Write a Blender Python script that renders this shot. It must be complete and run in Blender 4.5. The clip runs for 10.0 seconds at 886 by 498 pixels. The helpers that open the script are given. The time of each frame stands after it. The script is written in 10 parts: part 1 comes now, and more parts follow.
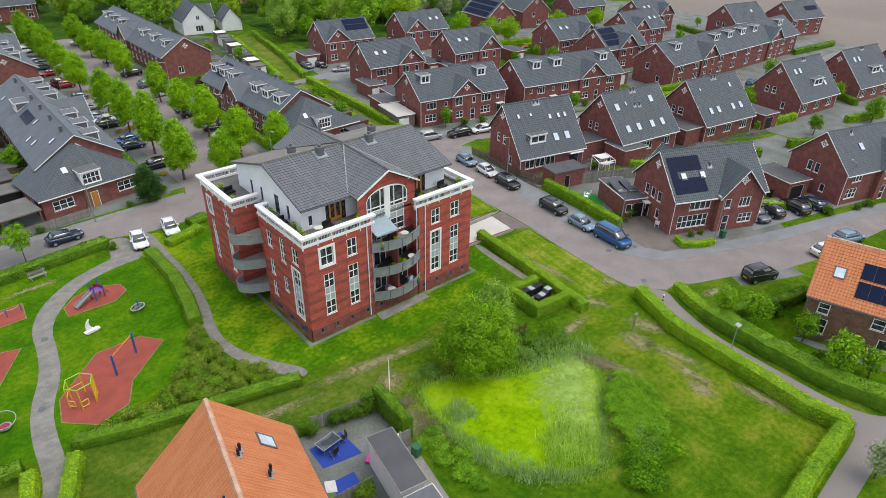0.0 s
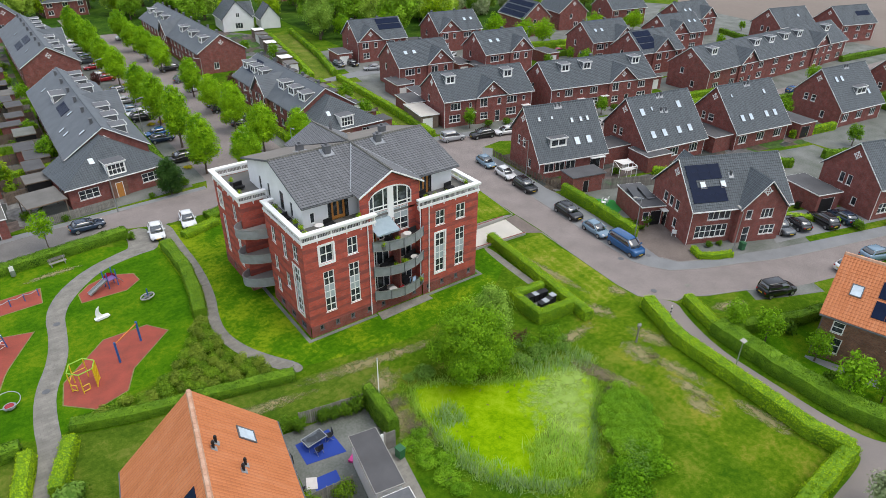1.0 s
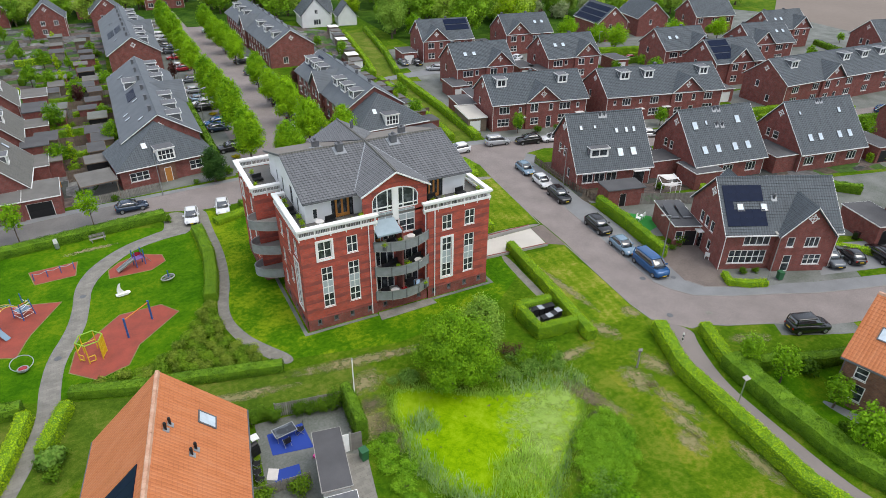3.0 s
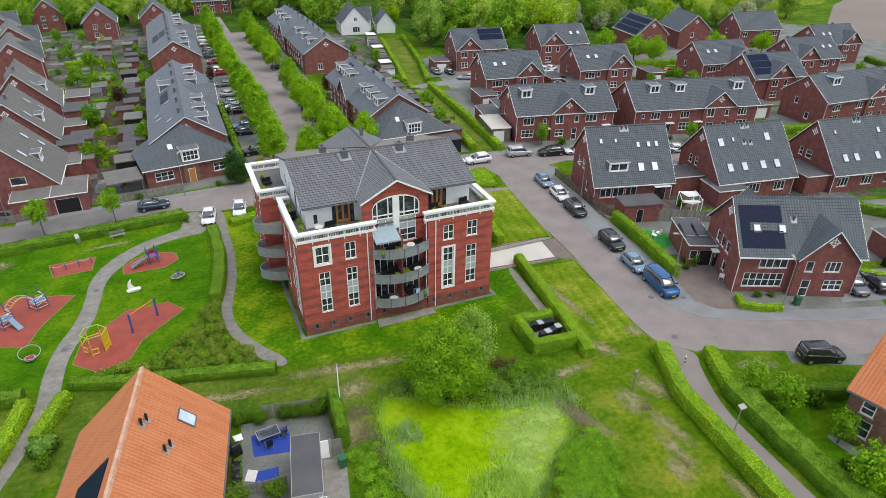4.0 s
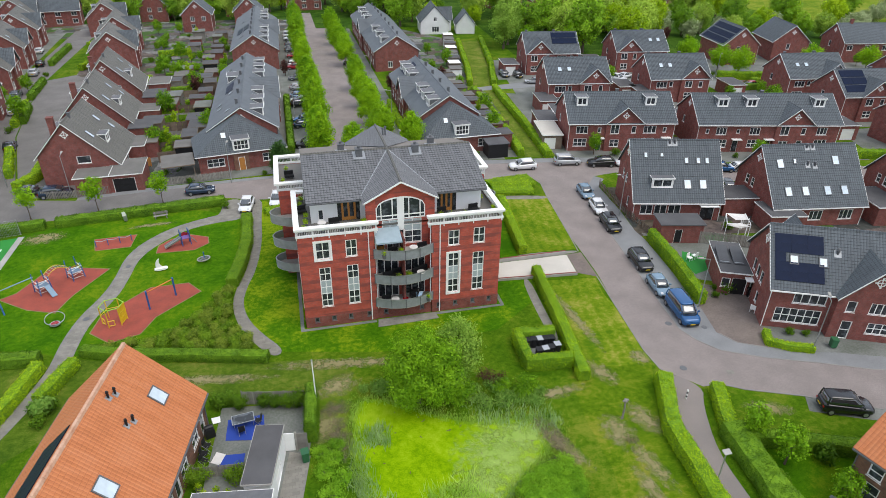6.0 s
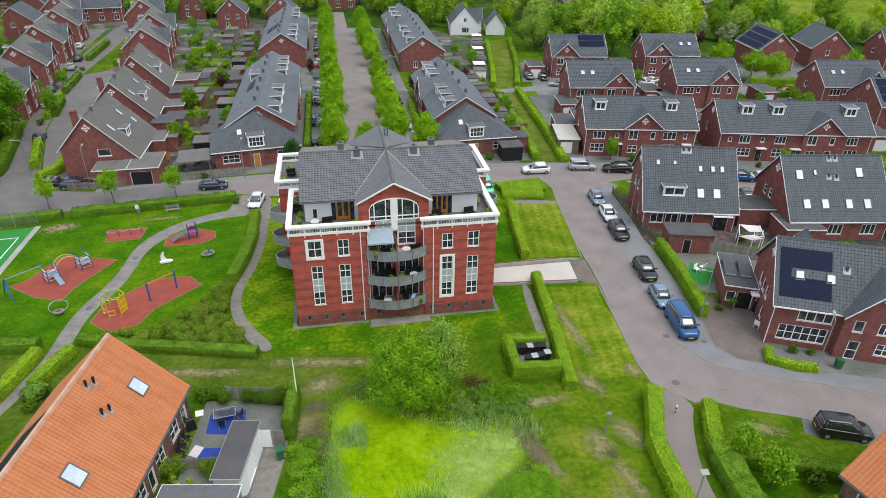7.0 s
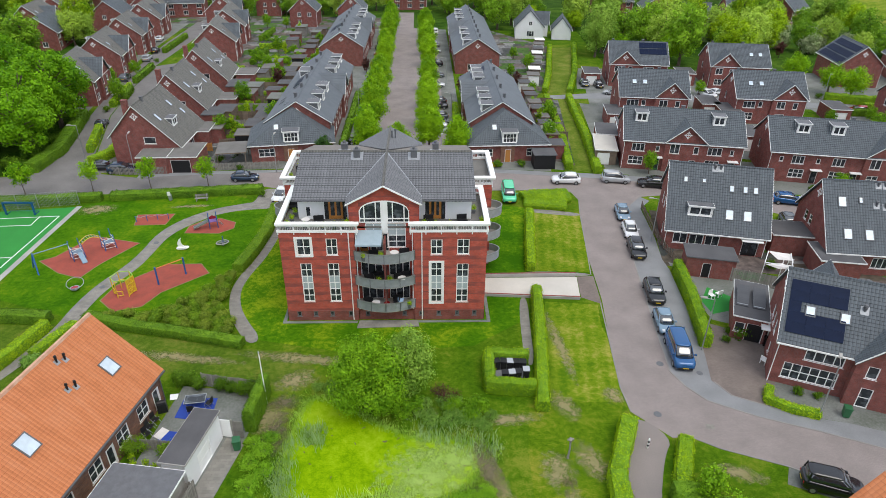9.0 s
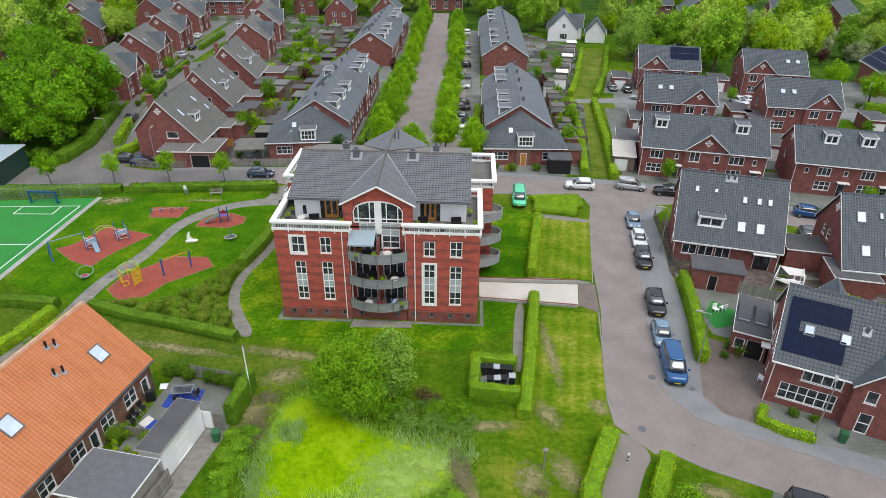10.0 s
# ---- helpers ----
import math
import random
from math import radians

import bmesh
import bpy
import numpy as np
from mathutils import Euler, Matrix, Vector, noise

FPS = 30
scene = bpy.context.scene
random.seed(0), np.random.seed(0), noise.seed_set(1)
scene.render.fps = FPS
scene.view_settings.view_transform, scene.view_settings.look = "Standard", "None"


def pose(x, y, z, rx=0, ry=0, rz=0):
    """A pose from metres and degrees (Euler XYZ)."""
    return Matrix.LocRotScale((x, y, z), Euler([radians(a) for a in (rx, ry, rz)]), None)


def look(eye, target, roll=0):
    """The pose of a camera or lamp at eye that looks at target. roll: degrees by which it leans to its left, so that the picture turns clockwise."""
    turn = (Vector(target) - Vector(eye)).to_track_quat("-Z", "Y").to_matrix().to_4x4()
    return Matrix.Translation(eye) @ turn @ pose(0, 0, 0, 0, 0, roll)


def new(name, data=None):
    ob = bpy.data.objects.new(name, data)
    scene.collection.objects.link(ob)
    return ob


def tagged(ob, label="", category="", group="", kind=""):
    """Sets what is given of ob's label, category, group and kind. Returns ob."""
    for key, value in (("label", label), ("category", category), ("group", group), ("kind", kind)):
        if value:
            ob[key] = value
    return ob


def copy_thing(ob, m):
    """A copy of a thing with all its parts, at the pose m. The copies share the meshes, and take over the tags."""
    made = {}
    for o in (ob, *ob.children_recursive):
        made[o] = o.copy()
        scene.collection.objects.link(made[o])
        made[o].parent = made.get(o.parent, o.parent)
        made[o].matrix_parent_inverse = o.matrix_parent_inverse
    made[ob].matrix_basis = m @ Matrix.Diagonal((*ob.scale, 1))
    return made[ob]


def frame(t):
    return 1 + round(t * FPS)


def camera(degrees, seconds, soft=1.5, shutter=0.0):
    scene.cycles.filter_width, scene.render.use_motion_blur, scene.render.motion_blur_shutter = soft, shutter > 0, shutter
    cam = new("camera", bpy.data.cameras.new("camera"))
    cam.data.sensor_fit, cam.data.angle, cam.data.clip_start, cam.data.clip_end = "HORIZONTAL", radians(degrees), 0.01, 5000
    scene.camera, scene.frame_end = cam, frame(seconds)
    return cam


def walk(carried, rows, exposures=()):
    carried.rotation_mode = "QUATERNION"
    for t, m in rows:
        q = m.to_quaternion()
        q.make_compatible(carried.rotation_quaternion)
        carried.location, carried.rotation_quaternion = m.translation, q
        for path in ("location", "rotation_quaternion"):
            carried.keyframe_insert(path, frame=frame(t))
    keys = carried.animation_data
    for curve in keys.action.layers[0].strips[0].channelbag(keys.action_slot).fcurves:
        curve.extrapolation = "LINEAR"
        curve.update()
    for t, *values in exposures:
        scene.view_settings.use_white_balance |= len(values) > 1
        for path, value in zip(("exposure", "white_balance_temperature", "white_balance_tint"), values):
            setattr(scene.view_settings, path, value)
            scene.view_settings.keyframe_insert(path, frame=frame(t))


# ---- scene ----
cam = camera(70.39, 10.0, soft=0.6)
PATH = [
    (0, (-4.709, 5.308, 38.486), -40.816, -30.346, -0.839),
    (0.5, (-3.168, 4.258, 38.521), -38.719, -30.366, -0.824),
    (1, (-1.565, 3.254, 38.553), -36.611, -30.397, -0.802),
    (1.5, (0.097, 2.337, 38.584), -34.360, -30.422, -0.769),
    (2, (1.820, 1.449, 38.625), -32.110, -30.491, -0.737),
    (3.5, (7.571, -1.050, 38.774), -25.733, -30.194, -0.764),
    (4, (9.603, -1.765, 38.816), -23.379, -29.806, -0.777),
    (4.5, (11.667, -2.359, 38.852), -20.761, -29.807, -0.784),
    (5, (13.709, -2.828, 38.882), -18.222, -29.860, -0.765),
    (5.5, (15.818, -3.247, 38.910), -16.029, -29.867, -0.774),
    (7, (22.265, -4.002, 38.991), -10.210, -29.880, -0.808),
    (7.5, (24.402, -4.100, 39.023), -8.210, -29.857, -0.810),
    (8, (26.585, -4.120, 39.065), -6.171, -29.852, -0.796),
    (8.5, (28.812, -4.069, 39.122), -4.119, -29.869, -0.813),
    (9, (31.071, -3.958, 39.187), -2.037, -29.875, -0.765),
    (9.5, (33.338, -3.816, 39.253), 0.039, -29.877, -0.725),
    (10, (35.627, -3.662, 39.323), 2.106, -29.877, -0.776),
]
walk(cam, [(t, pose(*eye, 90 + pitch, 0, yaw) @ pose(0, 0, 0, 0, 0, -lean)) for t, eye, yaw, pitch, lean in PATH])

# ---- light: a bright overcast sky ----
world = bpy.data.worlds.new("overcast")
scene.world = world
world.use_nodes = True
wt = world.node_tree
wt.nodes.clear()
sky = wt.nodes.new("ShaderNodeTexSky")
sky.sky_type, sky.sun_disc = "NISHITA", False
sky.sun_elevation, sky.sun_rotation = radians(64), radians(142)
sky.air_density, sky.dust_density, sky.ozone_density = 1.0, 4.0, 1.0
veil = wt.nodes.new("ShaderNodeMix")
veil.data_type = "RGBA"
veil.inputs["Factor"].default_value = 0.72
veil.inputs["B"].default_value = (8.2, 8.9, 10.2, 1)
back = wt.nodes.new("ShaderNodeBackground")
back.inputs["Strength"].default_value = 0.134
wout = wt.nodes.new("ShaderNodeOutputWorld")
wt.links.new(sky.outputs[0], veil.inputs["A"])
wt.links.new(veil.outputs["Result"], back.inputs["Color"])
wt.links.new(back.outputs[0], wout.inputs[0])
sun = new("sun", bpy.data.lights.new("sun", "SUN"))
sun.data.energy, sun.data.angle, sun.data.color = 1.75, radians(40), (1.0, 0.95, 0.87)
sun.matrix_world = look((0, 0, 0), (-math.sin(radians(142)) * math.cos(radians(64)), -math.cos(radians(142)) * math.cos(radians(64)), -math.sin(radians(64))))
sun.location = (60, -40, 90)

# ---- materials ----


def links(nt, a, b):
    nt.links.new(a, b)


def mat(name, base, rough=0.8, metal=0.0, second=None, scale=3.0, fine=40.0, amount=0.5, bump=0.15, spec=0.35, coords="Object", vary=0.0):
    """A surface of two mingled tones: broad patches and fine grain, with a little relief."""
    m = bpy.data.materials.new(name)
    m.use_nodes = True
    nt = m.node_tree
    b = nt.nodes["Principled BSDF"]
    b.inputs["Roughness"].default_value, b.inputs["Metallic"].default_value = rough, metal
    b.inputs["Specular IOR Level"].default_value = spec
    tc = nt.nodes.new("ShaderNodeTexCoord")
    n1, n2 = nt.nodes.new("ShaderNodeTexNoise"), nt.nodes.new("ShaderNodeTexNoise")
    n1.inputs["Scale"].default_value, n1.inputs["Detail"].default_value = scale, 4
    n2.inputs["Scale"].default_value, n2.inputs["Detail"].default_value = fine, 2
    links(nt, tc.outputs[coords], n1.inputs["Vector"])
    links(nt, tc.outputs[coords], n2.inputs["Vector"])
    add = nt.nodes.new("ShaderNodeMath")
    add.operation = "MULTIPLY_ADD"
    add.inputs[1].default_value = 0.5
    links(nt, n2.outputs["Fac"], add.inputs[0])
    links(nt, n1.outputs["Fac"], add.inputs[2])
    ramp = nt.nodes.new("ShaderNodeMapRange")
    ramp.inputs["From Min"].default_value, ramp.inputs["From Max"].default_value = 0.45, 1.05
    links(nt, add.outputs[0], ramp.inputs["Value"])
    second = second or tuple(c * (1 - amount) for c in base)
    mix = nt.nodes.new("ShaderNodeMix")
    mix.data_type = "RGBA"
    mix.inputs["A"].default_value, mix.inputs["B"].default_value = (*second, 1), (*base, 1)
    links(nt, ramp.outputs[0], mix.inputs["Factor"])
    col = mix.outputs["Result"]
    if vary:
        info, hsv = nt.nodes.new("ShaderNodeObjectInfo"), nt.nodes.new("ShaderNodeHueSaturation")
        rng = nt.nodes.new("ShaderNodeMapRange")
        rng.inputs["To Min"].default_value, rng.inputs["To Max"].default_value = 1 - vary, 1 + vary
        links(nt, info.outputs["Random"], rng.inputs["Value"])
        links(nt, rng.outputs[0], hsv.inputs["Value"])
        links(nt, col, hsv.inputs["Color"])
        col = hsv.outputs[0]
    links(nt, col, b.inputs["Base Color"])
    if bump:
        bp = nt.nodes.new("ShaderNodeBump")
        bp.inputs["Strength"].default_value, bp.inputs["Distance"].default_value = bump, 0.05
        links(nt, n2.outputs["Fac"], bp.inputs["Height"])
        links(nt, bp.outputs[0], b.inputs["Normal"])
    return m


def brick_mat(name, c1, c2, mortar, band=0.0, bandcol=None, w=0.22, h=0.065, blotch=0.25, size=1.3):
    """Brickwork in UV metres, each brick its own tone; optional darker courses in broken bands."""
    m = bpy.data.materials.new(name)
    m.use_nodes = True
    nt = m.node_tree
    b = nt.nodes["Principled BSDF"]
    b.inputs["Roughness"].default_value = 0.85
    b.inputs["Specular IOR Level"].default_value = 0.25
    tc = nt.nodes.new("ShaderNodeTexCoord")
    br = nt.nodes.new("ShaderNodeTexBrick")
    br.inputs["Color1"].default_value, br.inputs["Color2"].default_value = (*c1, 1), (*c2, 1)
    br.inputs["Mortar"].default_value = (*mortar, 1)
    br.inputs["Scale"].default_value, br.inputs["Mortar Size"].default_value = 1.0, 0.006
    br.inputs["Brick Width"].default_value, br.inputs["Row Height"].default_value = w, h
    links(nt, tc.outputs["UV"], br.inputs["Vector"])
    noise_n = nt.nodes.new("ShaderNodeTexNoise")
    noise_n.inputs["Scale"].default_value, noise_n.inputs["Detail"].default_value = size, 5
    links(nt, tc.outputs["UV"], noise_n.inputs["Vector"])
    hsv = nt.nodes.new("ShaderNodeHueSaturation")
    rng = nt.nodes.new("ShaderNodeMapRange")
    rng.inputs["From Min"].default_value, rng.inputs["From Max"].default_value = 0.3, 0.7
    rng.inputs["To Min"].default_value, rng.inputs["To Max"].default_value = 1 - blotch, 1 + blotch * 0.8
    links(nt, noise_n.outputs["Fac"], rng.inputs["Value"])
    links(nt, rng.outputs[0], hsv.inputs["Value"])
    links(nt, br.outputs["Color"], hsv.inputs["Color"])
    col = hsv.outputs[0]
    if band:
        mp = nt.nodes.new("ShaderNodeMapping")
        mp.inputs["Scale"].default_value = (0.35, 1.1, 1)
        links(nt, tc.outputs["UV"], mp.inputs["Vector"])
        bn = nt.nodes.new("ShaderNodeTexNoise")
        bn.inputs["Scale"].default_value, bn.inputs["Detail"].default_value = 1.6, 2
        links(nt, mp.outputs[0], bn.inputs["Vector"])
        th = nt.nodes.new("ShaderNodeMapRange")
        th.inputs["From Min"].default_value, th.inputs["From Max"].default_value = 0.34, 0.58
        th.inputs["To Max"].default_value = band
        links(nt, bn.outputs["Fac"], th.inputs["Value"])
        sep, row, lim, cut = nt.nodes.new("ShaderNodeSeparateXYZ"), nt.nodes.new("ShaderNodeMath"), nt.nodes.new("ShaderNodeMath"), nt.nodes.new("ShaderNodeMath")
        row.operation, lim.operation, cut.operation = "WRAP", "LESS_THAN", "MULTIPLY"
        row.inputs[1].default_value, row.inputs[2].default_value, lim.inputs[1].default_value = 0.0, 1.04, 0.45
        links(nt, tc.outputs["UV"], sep.inputs[0])
        links(nt, sep.outputs["Y"], row.inputs[0])
        links(nt, row.outputs[0], lim.inputs[0])
        links(nt, lim.outputs[0], cut.inputs[0])
        links(nt, th.outputs[0], cut.inputs[1])
        mx = nt.nodes.new("ShaderNodeMix")
        mx.data_type = "RGBA"
        mx.inputs["B"].default_value = (*bandcol, 1)
        links(nt, cut.outputs[0], mx.inputs["Factor"])
        links(nt, col, mx.inputs["A"])
        col = mx.outputs["Result"]
    links(nt, col, b.inputs["Base Color"])
    bp = nt.nodes.new("ShaderNodeBump")
    bp.inputs["Strength"].default_value, bp.inputs["Distance"].default_value = 0.3, 0.01
    bp.invert = True
    links(nt, br.outputs["Fac"], bp.inputs["Height"])
    links(nt, bp.outputs[0], b.inputs["Normal"])
    return m


def tile_mat(name, base, dark, width=0.3, moss=None, mossy=0.0, streak=0.21):
    """Roof tiles in UV metres: rolls across the slope, tone from tile to tile, streaks down it."""
    m = bpy.data.materials.new(name)
    m.use_nodes = True
    nt = m.node_tree
    b = nt.nodes["Principled BSDF"]
    b.inputs["Roughness"].default_value = 0.62
    b.inputs["Specular IOR Level"].default_value = 0.3
    tc = nt.nodes.new("ShaderNodeTexCoord")
    br = nt.nodes.new("ShaderNodeTexBrick")
    br.offset = 0.0
    br.inputs["Color1"].default_value, br.inputs["Color2"].default_value = (*base, 1), (*[0.86 * c + 0.14 * d for c, d in zip(base, dark)], 1)
    br.inputs["Mortar"].default_value = (*dark, 1)
    br.inputs["Scale"].default_value, br.inputs["Mortar Size"].default_value = 1.0, 0.02
    br.inputs["Mortar Smooth"].default_value = 0.6
    br.inputs["Brick Width"].default_value, br.inputs["Row Height"].default_value = width, 0.34
    links(nt, tc.outputs["UV"], br.inputs["Vector"])
    mp = nt.nodes.new("ShaderNodeMapping")
    mp.inputs["Scale"].default_value = (1.4, 0.35, 1)
    links(nt, tc.outputs["UV"], mp.inputs["Vector"])
    nz = nt.nodes.new("ShaderNodeTexNoise")
    nz.inputs["Scale"].default_value, nz.inputs["Detail"].default_value = 1.2, 6
    links(nt, mp.outputs[0], nz.inputs["Vector"])
    hsv = nt.nodes.new("ShaderNodeHueSaturation")
    rng = nt.nodes.new("ShaderNodeMapRange")
    rng.inputs["From Min"].default_value, rng.inputs["From Max"].default_value = 0.3, 0.7
    rng.inputs["To Min"].default_value, rng.inputs["To Max"].default_value = 1 - streak, 1 + streak * 0.9
    links(nt, nz.outputs["Fac"], rng.inputs["Value"])
    links(nt, rng.outputs[0], hsv.inputs["Value"])
    links(nt, br.outputs["Color"], hsv.inputs["Color"])
    col = hsv.outputs[0]
    if moss:
        mx = nt.nodes.new("ShaderNodeMix")
        mx.data_type = "RGBA"
        mx.inputs["B"].default_value = (*moss, 1)
        th = nt.nodes.new("ShaderNodeMapRange")
        th.inputs["From Min"].default_value, th.inputs["From Max"].default_value = 0.45, 0.75
        th.inputs["To Max"].default_value = mossy
        links(nt, nz.outputs["Fac"], th.inputs["Value"])
        links(nt, th.outputs[0], mx.inputs["Factor"])
        links(nt, col, mx.inputs["A"])
        col = mx.outputs["Result"]
    links(nt, col, b.inputs["Base Color"])
    wave = nt.nodes.new("ShaderNodeTexWave")
    wave.wave_type, wave.bands_direction = "BANDS", "X"
    wave.inputs["Scale"].default_value = math.tau / (20 * width)
    links(nt, tc.outputs["UV"], wave.inputs["Vector"])
    bp = nt.nodes.new("ShaderNodeBump")
    bp.inputs["Strength"].default_value, bp.inputs["Distance"].default_value = 0.6, 0.05
    links(nt, wave.outputs["Fac"], bp.inputs["Height"])
    links(nt, bp.outputs[0], b.inputs["Normal"])
    return m


def glass_mat(name, tint=(0.03, 0.035, 0.04)):
    m = bpy.data.materials.new(name)
    m.use_nodes = True
    nt = m.node_tree
    b = nt.nodes["Principled BSDF"]
    b.inputs["Roughness"].default_value, b.inputs["IOR"].default_value = 0.06, 1.5
    tc = nt.nodes.new("ShaderNodeTexCoord")
    info = nt.nodes.new("ShaderNodeObjectInfo")
    nz = nt.nodes.new("ShaderNodeTexNoise")
    nz.noise_dimensions = "4D"
    nz.inputs["Scale"].default_value = 1.7
    mul = nt.nodes.new("ShaderNodeMath")
    mul.operation = "MULTIPLY"
    mul.inputs[1].default_value = 50
    links(nt, info.outputs["Random"], mul.inputs[0])
    links(nt, mul.outputs[0], nz.inputs["W"])
    links(nt, tc.outputs["Object"], nz.inputs["Vector"])
    rng = nt.nodes.new("ShaderNodeMapRange")
    rng.inputs["From Min"].default_value, rng.inputs["From Max"].default_value = 0.5, 0.68
    links(nt, nz.outputs["Fac"], rng.inputs["Value"])
    mx = nt.nodes.new("ShaderNodeMix")
    mx.data_type = "RGBA"
    mx.inputs["A"].default_value, mx.inputs["B"].default_value = (*tint, 1), (tint[0] * 3 + .02, tint[1] * 3 + .02, tint[2] * 3 + .02, 1)
    links(nt, rng.outputs[0], mx.inputs["Factor"])
    links(nt, mx.outputs["Result"], b.inputs["Base Color"])
    return m


def leaf_mat(name, dark, light, scale=0.6):
    """Foliage: every leaf its own tone, with drifts of lighter and darker growth."""
    m = bpy.data.materials.new(name)
    m.use_nodes = True
    nt = m.node_tree
    b = nt.nodes["Principled BSDF"]
    b.inputs["Roughness"].default_value = 0.65
    b.inputs["Specular IOR Level"].default_value = 0.14
    geo, tc = nt.nodes.new("ShaderNodeNewGeometry"), nt.nodes.new("ShaderNodeTexCoord")
    nz = nt.nodes.new("ShaderNodeTexNoise")
    nz.inputs["Scale"].default_value, nz.inputs["Detail"].default_value = scale, 3
    links(nt, tc.outputs["Object"], nz.inputs["Vector"])
    info = nt.nodes.new("ShaderNodeObjectInfo")
    a = nt.nodes.new("ShaderNodeMath")
    a.operation = "MULTIPLY_ADD"
    a.inputs[1].default_value = 0.38
    links(nt, geo.outputs["Random Per Island"], a.inputs[0])
    links(nt, nz.outputs["Fac"], a.inputs[2])
    a2 = nt.nodes.new("ShaderNodeMath")
    a2.operation = "MULTIPLY_ADD"
    a2.inputs[1].default_value = 0.22
    links(nt, info.outputs["Random"], a2.inputs[0])
    links(nt, a.outputs[0], a2.inputs[2])
    rng = nt.nodes.new("ShaderNodeMapRange")
    rng.inputs["From Min"].default_value, rng.inputs["From Max"].default_value = 0.42, 1.15
    links(nt, a2.outputs[0], rng.inputs["Value"])
    mx = nt.nodes.new("ShaderNodeMix")
    mx.data_type = "RGBA"
    mx.inputs["A"].default_value, mx.inputs["B"].default_value = (*dark, 1), (*light, 1)
    links(nt, rng.outputs[0], mx.inputs["Factor"])
    links(nt, mx.outputs["Result"], b.inputs["Base Color"])
    tr = nt.nodes.new("ShaderNodeBsdfTranslucent")
    links(nt, mx.outputs["Result"], tr.inputs["Color"])
    ms = nt.nodes.new("ShaderNodeMixShader")
    ms.inputs[0].default_value = 0.28
    out = nt.nodes["Material Output"]
    links(nt, b.outputs[0], ms.inputs[1])
    links(nt, tr.outputs[0], ms.inputs[2])
    links(nt, ms.outputs[0], out.inputs[0])
    return m


def grass_mat(name, tones, stripe=0.0, angle=0.0, drier=None):
    """Lawn: three tones in drifts of several sizes, fine blades, optional mowing stripes; drier: (x from, x to, share)."""
    m = bpy.data.materials.new(name)
    m.use_nodes = True
    nt = m.node_tree
    b = nt.nodes["Principled BSDF"]
    b.inputs["Roughness"].default_value = 0.9
    b.inputs["Specular IOR Level"].default_value = 0.03
    tc = nt.nodes.new("ShaderNodeTexCoord")
    val = None
    for scale, det, w in ((0.06, 4, 0.9), (0.35, 6, 1.0), (2.2, 5, 0.8), (9.0, 3, 0.7)):
        n = nt.nodes.new("ShaderNodeTexNoise")
        n.inputs["Scale"].default_value, n.inputs["Detail"].default_value = scale, det
        links(nt, tc.outputs["Object"], n.inputs["Vector"])
        a = nt.nodes.new("ShaderNodeMath")
        a.operation = "MULTIPLY_ADD"
        a.inputs[1].default_value, a.inputs[2].default_value = w, -0.5 * w
        links(nt, n.outputs["Fac"], a.inputs[0])
        if val is not None:
            s = nt.nodes.new("ShaderNodeMath")
            links(nt, val, s.inputs[0])
            links(nt, a.outputs[0], s.inputs[1])
            val = s.outputs[0]
        else:
            val = a.outputs[0]
    if stripe:
        mp = nt.nodes.new("ShaderNodeMapping")
        mp.inputs["Rotation"].default_value = (0, 0, radians(angle))
        links(nt, tc.outputs["Object"], mp.inputs["Vector"])
        wv = nt.nodes.new("ShaderNodeTexWave")
        wv.inputs["Scale"].default_value, wv.inputs["Distortion"].default_value = 0.24, 0.6
        wv.inputs["Detail"].default_value, wv.inputs["Detail Scale"].default_value = 1.0, 0.3
        links(nt, mp.outputs[0], wv.inputs["Vector"])
        a3 = nt.nodes.new("ShaderNodeMath")
        a3.operation = "MULTIPLY_ADD"
        a3.inputs[1].default_value = stripe
        links(nt, wv.outputs["Fac"], a3.inputs[0])
        links(nt, val, a3.inputs[2])
        val = a3.outputs[0]
    if drier:
        xs, xr_, xa = nt.nodes.new("ShaderNodeSeparateXYZ"), nt.nodes.new("ShaderNodeMapRange"), nt.nodes.new("ShaderNodeMath")
        links(nt, tc.outputs["Object"], xs.inputs[0])
        xr_.inputs["From Min"].default_value, xr_.inputs["From Max"].default_value, xr_.inputs["To Max"].default_value = drier
        links(nt, xs.outputs["X"], xr_.inputs["Value"])
        links(nt, xr_.outputs[0], xa.inputs[0])
        links(nt, val, xa.inputs[1])
        val = xa.outputs[0]
    off = nt.nodes.new("ShaderNodeMath")
    off.inputs[1].default_value = 0.5 - 0.5 * stripe
    links(nt, val, off.inputs[0])
    cr = nt.nodes.new("ShaderNodeValToRGB")
    el = cr.color_ramp.elements
    el[0].position, el[0].color = 0.22, (*tones[0], 1)
    el[1].position, el[1].color = 0.84, (*tones[2], 1)
    el.new(0.52).color = (*tones[1], 1)
    links(nt, off.outputs[0], cr.inputs[0])
    links(nt, cr.outputs[0], b.inputs["Base Color"])
    bp = nt.nodes.new("ShaderNodeBump")
    bp.inputs["Strength"].default_value, bp.inputs["Distance"].default_value = 0.5, 0.08
    links(nt, off.outputs[0], bp.inputs["Height"])
    links(nt, bp.outputs[0], b.inputs["Normal"])
    return m


